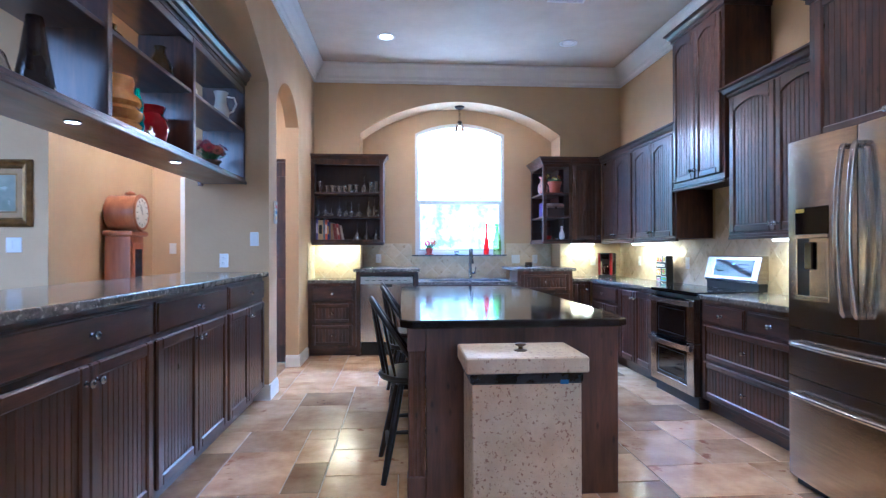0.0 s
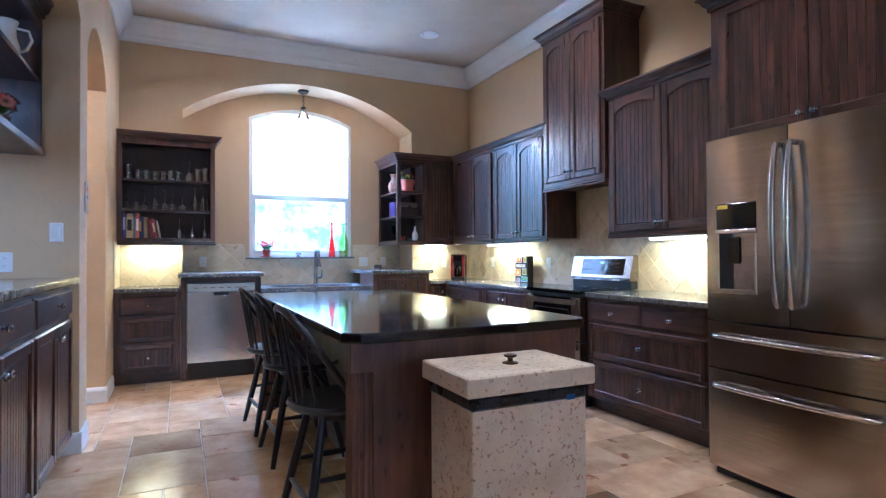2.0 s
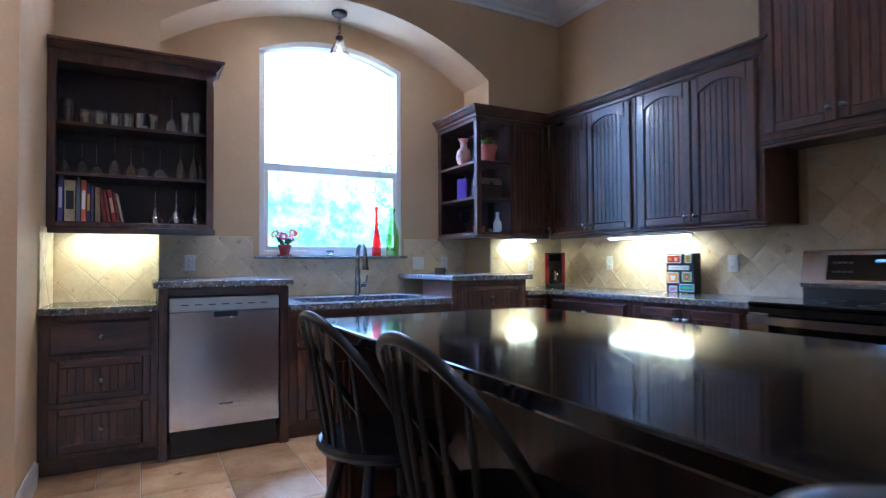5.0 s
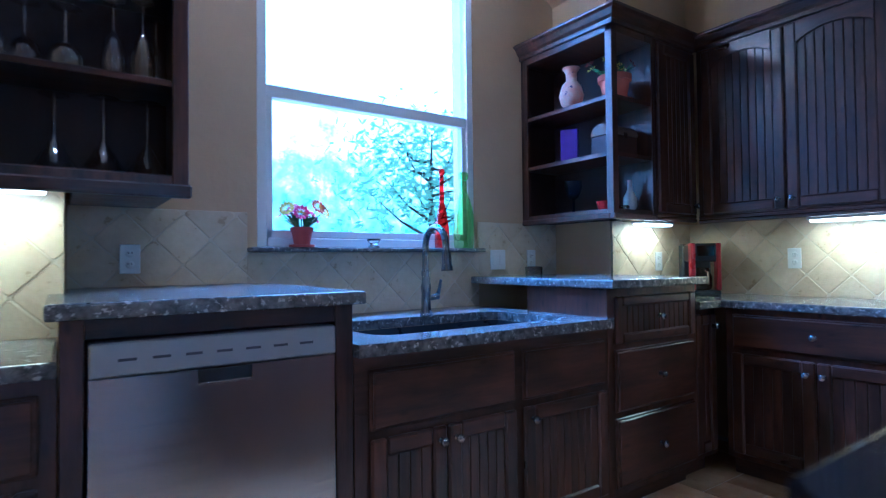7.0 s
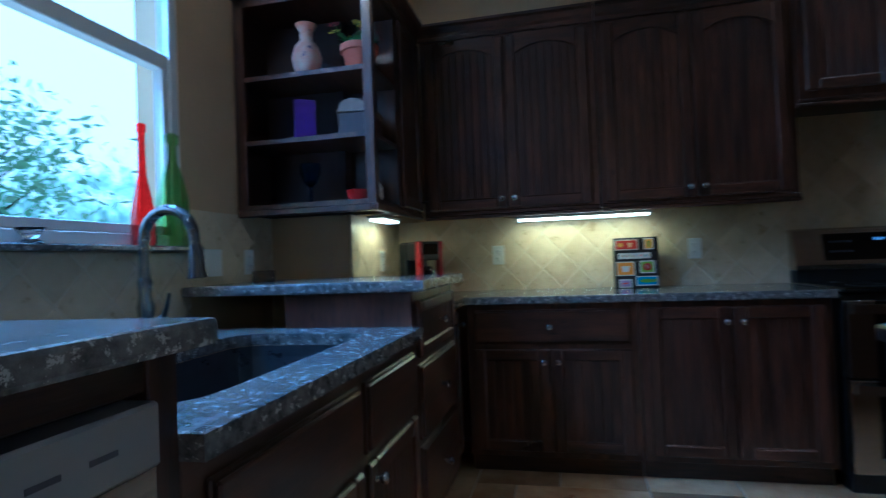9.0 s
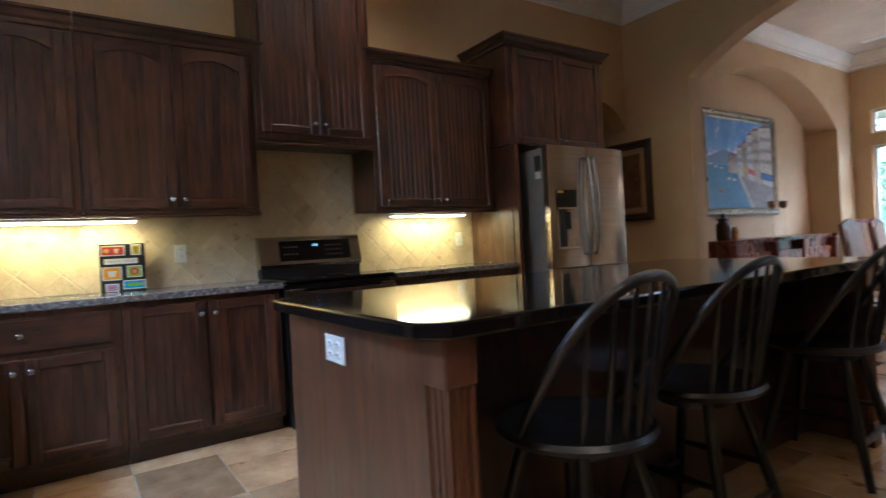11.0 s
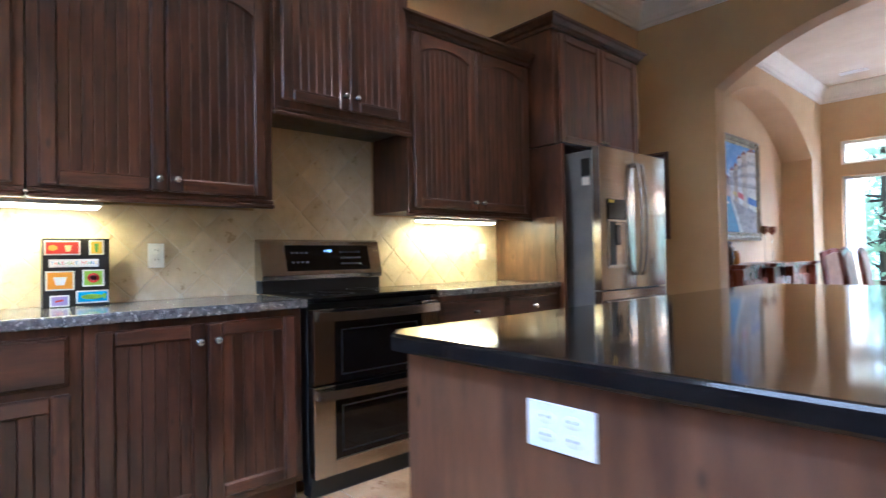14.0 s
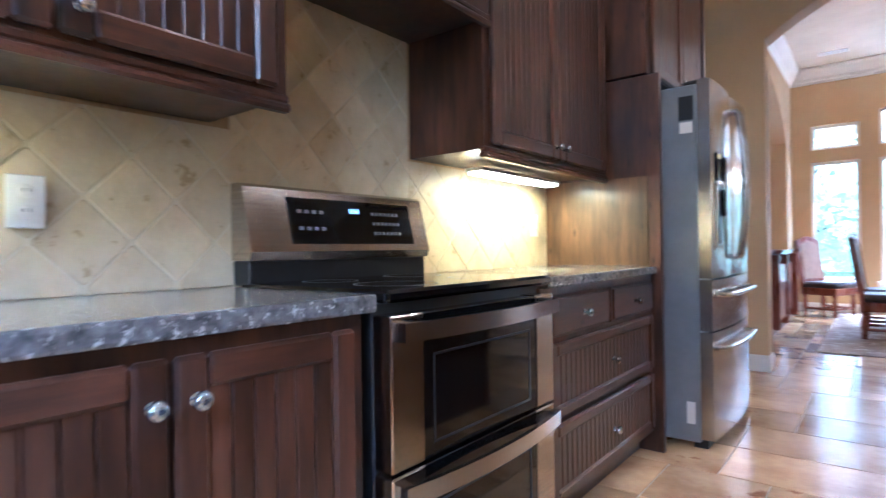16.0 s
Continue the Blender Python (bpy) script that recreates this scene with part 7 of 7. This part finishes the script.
def chandelier(x, y):
    ob = thing("chandelier", pose(x, y, ZD), "drum-shaded crystal chandelier with coloured drops, lit", "chandelier", "pair of chandeliers over the dining table")
    bm = bmesh.new()
    lathe(bm, [(0.07, 0), (0.07, -0.012), (0.04, -0.03), (0.01, -0.05)], seg=20)
    part("canopy", bm, NICKEL, ob, smooth=True)
    bm = bmesh.new()
    tube(bm, [(0, 0, -0.05), (0, 0, -1.45)], 0.005, 6)
    part("rod", bm, NICKEL, ob, smooth=True)
    bm = bmesh.new()
    n = 72
    ring = [[bm.verts.new(((0.25 + 0.012 * math.sin(i * 2 * math.pi / n * 5) + 0.004 * (i % 2)) * math.cos(2 * math.pi * i / n), (0.25 + 0.012 * math.sin(i * 2 * math.pi / n * 5) + 0.004 * (i % 2)) * math.sin(2 * math.pi * i / n), z)) for i in range(n)] for z in (-1.55, -1.80)]
    for i in range(n):
        bm.faces.new((ring[0][i], ring[0][(i + 1) % n], ring[1][(i + 1) % n], ring[1][i]))
    part("shade", bm, SHADE, ob)
    for i in range(6):
        a = 6.28 * i / 6
        c, s = math.cos(a), math.sin(a)
        bm = bmesh.new()
        tube(bm, [(0, 0, -1.45), (0.07 * c, 0.07 * s, -1.42), (0.15 * c, 0.15 * s, -1.5), (0.17 * c, 0.17 * s, -1.7), (0.17 * c, 0.17 * s, -1.76)], 0.006, 6)
        arm = part("arm", bm, BRONZE, ob, smooth=True)
        bm = bmesh.new()
        lathe(bm, [(0.008, -1.76), (0.018, -1.74), (0.02, -1.71), (0.006, -1.67)], (0.17 * c, 0.17 * s, 0), 10)
        part("bulb", bm, bpy.data.materials["lit_bulb"], arm, smooth=True)
        bm = bmesh.new()
        for k in range(4):
            t = a + 0.4 + k * 0.1
            p0 = Vector((0.06 * math.cos(t), 0.06 * math.sin(t), -1.48))
            p1 = Vector((0.13 * math.cos(t), 0.13 * math.sin(t), -1.43 + 0.02 * k))
            q = Vector((-math.sin(t), math.cos(t), 0.3)) * 0.016
            bm.faces.new([bm.verts.new(v) for v in (p0, p0.lerp(p1, 0.6) + q, p1, p0.lerp(p1, 0.6) - q)])
        part("leaf_spray", bm, BRONZE, arm)
    for i in range(34):
        a, r = crnd.uniform(0, 6.28), crnd.uniform(0.03, 0.22)
        l = crnd.uniform(0.05, 0.32) * (1.15 - r * 3.2) + 0.04
        m = CRYSTAL if i % 5 else pmat("coloured_crystal", *[srgb(*v) for v in (((200, 30, 60), (180, 20, 50)), ((220, 150, 30), (200, 120, 20)), ((40, 150, 150), (30, 120, 130)))[i % 3]], 5, 0.1)
        bm = bmesh.new()
        z = -1.80
        while z > -1.80 - l:
            lathe(bm, [(0.001, z), (0.009, z - 0.008), (0.001, z - 0.018)], (r * math.cos(a), r * math.sin(a), 0), 6)
            z -= 0.02
        lathe(bm, [(0.001, z), (0.014, z - 0.02), (0.012, z - 0.03), (0.001, z - 0.045)], (r * math.cos(a), r * math.sin(a), 0), 8)
        part("crystal_drop", bm, m, ob)
    bulb("chandelier_lamp", (x, y, ZD - 1.72), 26, WARM, 0.12)


chandelier(1.47, -1.62)
chandelier(1.55, -2.80)

def vent(x, y, z, w, d, rz=0.0):
    ob = thing("ceiling_vent", pose(x, y, z, 0, 0, rz), "white slatted ceiling air vent", "vent", "ceiling vents")
    bm = bmesh.new()
    for a in ((-w / 2, w / 2, -d / 2, -d / 2 + 0.02), (-w / 2, w / 2, d / 2 - 0.02, d / 2), (-w / 2, -w / 2 + 0.02, -d / 2 + 0.02, d / 2 - 0.02), (w / 2 - 0.02, w / 2, -d / 2 + 0.02, d / 2 - 0.02)):
        cbox(bm, *a, -0.01, 0, 0.003)
    part("frame", bm, WHITEPL, ob)
    boxpart("backing", GREYSIDE, ob, -w / 2 + 0.02, w / 2 - 0.02, -d / 2 + 0.02, d / 2 - 0.02, -0.003, 0, 0)
    for i in range(5):
        yy = -d / 2 + 0.02 + (i + 0.5) * (d - 0.04) / 5
        boxpart("slat", WHITEPL, ob, -w / 2 + 0.02, w / 2 - 0.02, yy - 0.006, yy + 0.006, -0.008, -0.003, 0.001)


vent(2.27, 5.10, ZC, 0.36, 0.16)
vent(2.62, -3.6, ZD, 0.34, 0.14)
vent(0.80, -3.6, ZD, 0.34, 0.14)

# ---- outside ----
def distance(name, m, w, h, label):
    """Overexposed sky over far woodland, as seen through the windows."""
    mt = bpy.data.materials.new(name + "_light")
    mt.use_nodes = True
    n, l = mt.node_tree.nodes, mt.node_tree.links
    n.remove(n["Principled BSDF"])
    em = n.new("ShaderNodeEmission")
    l.new(em.outputs[0], n["Material Output"].inputs[0])
    co = n.new("ShaderNodeTexCoord")
    a = n.new("ShaderNodeTexNoise")
    a.inputs["Scale"].default_value, a.inputs["Detail"].default_value, a.inputs["Roughness"].default_value = 0.8, 10.0, 0.78
    l.new(co.outputs["Object"], a.inputs["Vector"])
    sp = n.new("ShaderNodeSeparateXYZ")
    l.new(co.outputs["Object"], sp.inputs[0])
    hgt = n.new("ShaderNodeMapRange")
    hgt.inputs[1].default_value, hgt.inputs[2].default_value, hgt.inputs[3].default_value, hgt.inputs[4].default_value = 2.0, 8.5, 0.13, -0.20
    l.new(sp.outputs["Z"], hgt.inputs[0])
    ad = n.new("ShaderNodeMath")
    l.new(a.outputs["Fac"], ad.inputs[0])
    l.new(hgt.outputs[0], ad.inputs[1])
    rp = n.new("ShaderNodeValToRGB")
    rp.color_ramp.elements[0].position, rp.color_ramp.elements[0].color = 0.44, (0.95, 1.0, 1.0, 1)
    rp.color_ramp.elements[1].position, rp.color_ramp.elements[1].color = 0.66, (0.13, 0.21, 0.15, 1)
    e = rp.color_ramp.elements.new(0.52)
    e.color = (0.44, 0.60, 0.53, 1)
    l.new(ad.outputs[0], rp.inputs[0])
    l.new(rp.outputs[0], em.inputs[0])
    em.inputs[1].default_value = 6.0
    bm = bmesh.new()
    bm.faces.new([bm.verts.new(p) for p in ((-w / 2, 0, -1), (w / 2, 0, -1), (w / 2, 0, h), (-w / 2, 0, h))])
    ob = structure(name, bm, mt, label)
    ob.matrix_world = m
    return ob


distance("backdrop_north", pose(1.5, 24, 0), 60, 18, "bright hazy sky over distant woodland")
distance("backdrop_south", pose(1.5, -26, 0), 60, 18, "bright hazy sky over distant woodland")
GRASS = pmat("dry_lawn", srgb(126, 132, 84), srgb(160, 158, 112), 0.8, 0.9, bump=0.6, bscale=20)
bm = bmesh.new()
bm.faces.new([bm.verts.new(p) for p in ((-400, -400, -0.3), (400, -400, -0.3), (400, 400, -0.3), (-400, 400, -0.3))])
structure("ground", bm, GRASS, "pale dry lawn round the house")
BARK = pmat("grey_bark", srgb(96, 84, 70), srgb(70, 60, 50), 6, 0.9, bump=0.8, bscale=30, stretch=(3, 3, 0.6))
FOLI = pmat("sunlit_foliage", srgb(150, 176, 130), srgb(192, 208, 164), 1.2, 0.6, vary=0.3, island=True)
fn, fl = FOLI.node_tree.nodes, FOLI.node_tree.links
tr, ms = fn.new("ShaderNodeBsdfTranslucent"), fn.new("ShaderNodeMixShader")
tr.inputs[0].default_value = (0.62, 0.78, 0.55, 1)
ms.inputs[0].default_value = 0.6
fl.new(fn["Principled BSDF"].outputs[0], ms.inputs[1])
fl.new(tr.outputs[0], ms.inputs[2])
fl.new(ms.outputs[0], fn["Material Output"].inputs[0])


def tree(x, y, h, r, seed, n=2600):
    rd = random.Random(seed)
    ob = thing("tree", pose(x, y, -0.3), "leafy green tree beyond the window", "tree", "trees in the garden")
    bm = bmesh.new()
    tube(bm, [(0, 0, 0), (0.05, 0.02, h * 0.3), (-0.03, 0.05, h * 0.6), (0.02, 0, h * 0.9)], [h * 0.028, h * 0.022, h * 0.014, h * 0.004], 8)
    part("trunk", bm, BARK, ob, smooth=True)
    tips = []
    for i in range(16):
        a, z0 = rd.uniform(0, 6.28), h * rd.uniform(0.07, 0.75)
        l = r * rd.uniform(0.5, 1.0) * (1.15 - 0.6 * z0 / h)
        tip = Vector((l * math.cos(a), l * math.sin(a), z0 + h * rd.uniform(0.08, 0.25)))
        bm = bmesh.new()
        tube(bm, [(0, 0, z0), tip * 0.5 + Vector((0, 0, z0 * 0.42)), tip], [h * 0.01, h * 0.006, 0.01], 6)
        part("limb", bm, BARK, ob, smooth=True)
        tips += [tip, tip * 0.65 + Vector((0, 0, z0 * 0.3))]
    tips.append(Vector((0, 0, h * 0.92)))
    verts, faces = [], []
    for i in range(n):
        c = rd.choice(tips) + Vector((rd.gauss(0, 1), rd.gauss(0, 1), rd.gauss(0, 0.7))) * r * 0.27
        u = Vector((rd.uniform(-1, 1), rd.uniform(-1, 1), rd.uniform(-1, 1))).normalized()
        v = u.orthogonal().normalized()
        s = rd.uniform(0.10, 0.22)
        k = len(verts)
        verts += [c - u * s, c + v * s * 0.45, c + u * s, c - v * s * 0.45]
        faces.append((k, k + 1, k + 2, k + 3))
    me = bpy.data.meshes.new("crown")
    me.from_pydata(verts, [], faces)
    me.materials.append(FOLI)
    cr = new("crown", me)
    cr.parent = ob


tree(-3.4, 20.5, 6.0, 2.4, 1, 2600)
tree(10.5, 20.5, 6.4, 2.6, 2, 2600)
tree(4.6, -17.5, 6.0, 2.6, 5, 1700)
tree(-1.6, -18.0, 5.5, 2.8, 6, 1700)
# porch outside the dining room
bm = bmesh.new()
cbox(bm, -2.0, 5.0, -7.6, -6.3, 3.12, 3.24)
structure("porch_ceiling", bm, TRIM, "white boarded porch ceiling")
bm = bmesh.new()
cbox(bm, -2.0, 5.0, -7.4, -4.5, -0.29, -0.06)
structure("porch_floor", bm, pmat("porch_concrete", srgb(170, 162, 150), srgb(150, 142, 130), 3, 0.8, bump=0.3), "pale concrete porch floor")
pc = thing("porch_column", pose(3.35, -7.1, -0.06), "white porch column on a stone base", "column")
boxpart("shaft", TRIM, pc, -0.14, 0.14, -0.14, 0.14, 0.9, 3.18, 0.01)
boxpart("stone_base", TRAV, pc, -0.2, 0.2, -0.2, 0.2, 0.0, 0.9, 0.02)

# ---- backsplash tiles ----
def clip(poly, a, b, c):
    """The part of a flat outline where a*u + b*v <= c."""
    out = []
    for i, p in enumerate(poly):
        q = poly[(i + 1) % len(poly)]
        fp, fq = a * p[0] + b * p[1] - c, a * q[0] + b * q[1] - c
        if fp <= 0:
            out.append(p)
        if (fp < 0 < fq) or (fq < 0 < fp):
            t = fp / (fp - fq)
            out.append((p[0] + (q[0] - p[0]) * t, p[1] + (q[1] - p[1]) * t))
    return out


TS = 0.152


def backsplash(name, rects, place, u_off, v_off, label):
    """Diagonal tumbled tiles over rectangles (u0, u1, v0, v1); place maps (u, v, depth) to the room."""
    bm = bmesh.new()
    for u0, u1, v0, v1 in rects:
        prism(bm, [place(u0, v0, 0.0), place(u1, v0, 0.0), place(u1, v1, 0.0), place(u0, v1, 0.0)], Vector(place(0, 0, 0.006)) - Vector(place(0, 0, 0)))
    base = structure(name, bm, SGROUT, label)
    s = TS / math.sqrt(2) * 2
    g = (TS - 0.005) / math.sqrt(2)
    rd = random.Random(len(rects) * 7 + int(u_off * 100))
    for u0, u1, v0, v1 in rects:
        i0, i1 = int((u0 - u_off) / s) - 2, int((u1 - u_off) / s) + 2
        j0, j1 = int((v0 - v_off) / s) - 2, int((v1 - v_off) / s) + 2
        for i in range(i0, i1 + 1):
            for j in range(j0, j1 + 1):
                for h in (0.0, 0.5):
                    cu, cv = u_off + (i + h) * s, v_off + (j + h) * s
                    k = 0.005
                    poly = []
                    for du, dv, tu, tv in ((1, 0, 0, 1), (0, 1, -1, 0), (-1, 0, 0, -1), (0, -1, 1, 0)):
                        poly += [(cu + du * (g - k) - tu * k, cv + dv * (g - k) - tv * k), (cu + du * (g - k) + tu * k, cv + dv * (g - k) + tv * k)]
                    for a, b, c in ((-1, 0, -u0), (1, 0, u1), (0, -1, -v0), (0, 1, v1)):
                        poly = clip(poly, a, b, c)
                        if len(poly) < 3:
                            break
                    if len(poly) < 3 or max(p[0] for p in poly) - min(p[0] for p in poly) < 0.01 or max(p[1] for p in poly) - min(p[1] for p in poly) < 0.01:
                        continue
                    mu, mv = sum(p[0] for p in poly) / len(poly), sum(p[1] for p in poly) / len(poly)
                    lift = 0.0088 + rd.uniform(-0.001, 0.0015)
                    bm = bmesh.new()
                    lo = [bm.verts.new(place(u, v, 0.006)) for u, v in poly]
                    mi = [bm.verts.new(place(u, v, lift - 0.002)) for u, v in poly]
                    hi = [bm.verts.new(place(mu + (u - mu) * 0.97, mv + (v - mv) * 0.97, lift)) for u, v in poly]
                    n = len(poly)
                    for a, b in ((lo, mi), (mi, hi)):
                        for q in range(n):
                            bm.faces.new((a[q], a[(q + 1) % n], b[(q + 1) % n], b[q]))
                    bm.faces.new(hi)
                    bmesh.ops.recalc_face_normals(bm, faces=bm.faces)
                    part("tile", bm, SPLASH, base)


backsplash("backsplash_east", [(2.98, 4.12, 0.914, 1.36), (4.12, 4.88, 0.90, 1.87), (4.88, 7.13, 0.914, 1.36)], lambda u, v, d: (XE - 0.006 - d, u, v), 5.36, 0.93, "diagonal tumbled travertine backsplash")
backsplash("backsplash_north", [(XW + 0.01, NX0 - 0.001, 0.914, 1.36), (NX1 + 0.001, XE - 0.02, 0.914, 1.36)], lambda u, v, d: (u, YN - 0.006 - d, v), 0.02, 0.93, "diagonal tumbled travertine backsplash under the wall cabinets")
backsplash("backsplash_niche", [(NX0 + 0.01, WX0 - 0.046, 1.046, 1.36), (WX0 - 0.046, WX1 + 0.02, 0.88, 1.183), (WX1 + 0.02, NX1 - 0.01, 1.046, 1.36)], lambda u, v, d: (u, YB - 0.004 - d, v), 0.35, 1.02, "diagonal tumbled travertine backsplash round the window")
backsplash("backsplash_west", [(6.60, 7.11, 0.914, 1.36)], lambda u, v, d: (XW + 0.002 + d, u, v), 6.85, 0.93, "diagonal tumbled travertine backsplash on the side wall")

# ---- floor tiles, each laid on the grout ----
frnd = random.Random(11)
CELL = 0.205
FX0, FY0 = -2.2, -4.3
NXC, NYC = int(5.9 / CELL), int(11.3 / CELL)
used = [[False] * NYC for _ in range(NXC)]
SIZES = [(3, 2), (2, 3), (2, 2), (2, 2), (3, 2), (2, 3), (2, 1), (1, 2), (1, 1)]
tile_meshes = {}


def tile_mesh(w, h):
    if (w, h) not in tile_meshes:
        bm = bmesh.new()
        cbox(bm, 0.003, w * CELL - 0.003, 0.003, h * CELL - 0.003, -0.006, 0.0, 0.0025)
        tile_meshes[w, h] = mesh_of(bm, "tile", TILE)
    return tile_meshes[w, h]


far, laid = [], 0
for j in range(NYC):
    for i in range(NXC):
        if used[i][j]:
            continue
        opts = SIZES[:]
        frnd.shuffle(opts)
        opts.sort(key=lambda s: -(s[0] * s[1] >= 4))
        for w, h in opts + [(1, 1)]:
            if i + w <= NXC and j + h <= NYC and not any(used[i + a][j + b] for a in range(w) for b in range(h)):
                break
        for a in range(w):
            for b in range(h):
                used[i + a][j + b] = True
        x, y = FX0 + i * CELL, FY0 + j * CELL
        near = -0.6 < x + w * CELL / 2 < 3.1 and -1.6 < y + h * CELL / 2 < 6.7 and not (1.1 < x < 1.6 and 2.9 < y < 4.9)
        if near and laid < 300:
            t = new("tile", tile_mesh(w, h))
            t.parent = floor
            t.location = (x, y, 0)
            laid += 1
        else:
            far.append((x, y, w, h))
bm = bmesh.new()
for x, y, w, h in far:
    cbox(bm, x + 0.003, x + w * CELL - 0.003, y + 0.003, y + h * CELL - 0.003, -0.006, 0.0, 0.0025)
ft2 = part("floor_tiles", bm, TILES, floor)
tagged(ft2, kind="stuff")
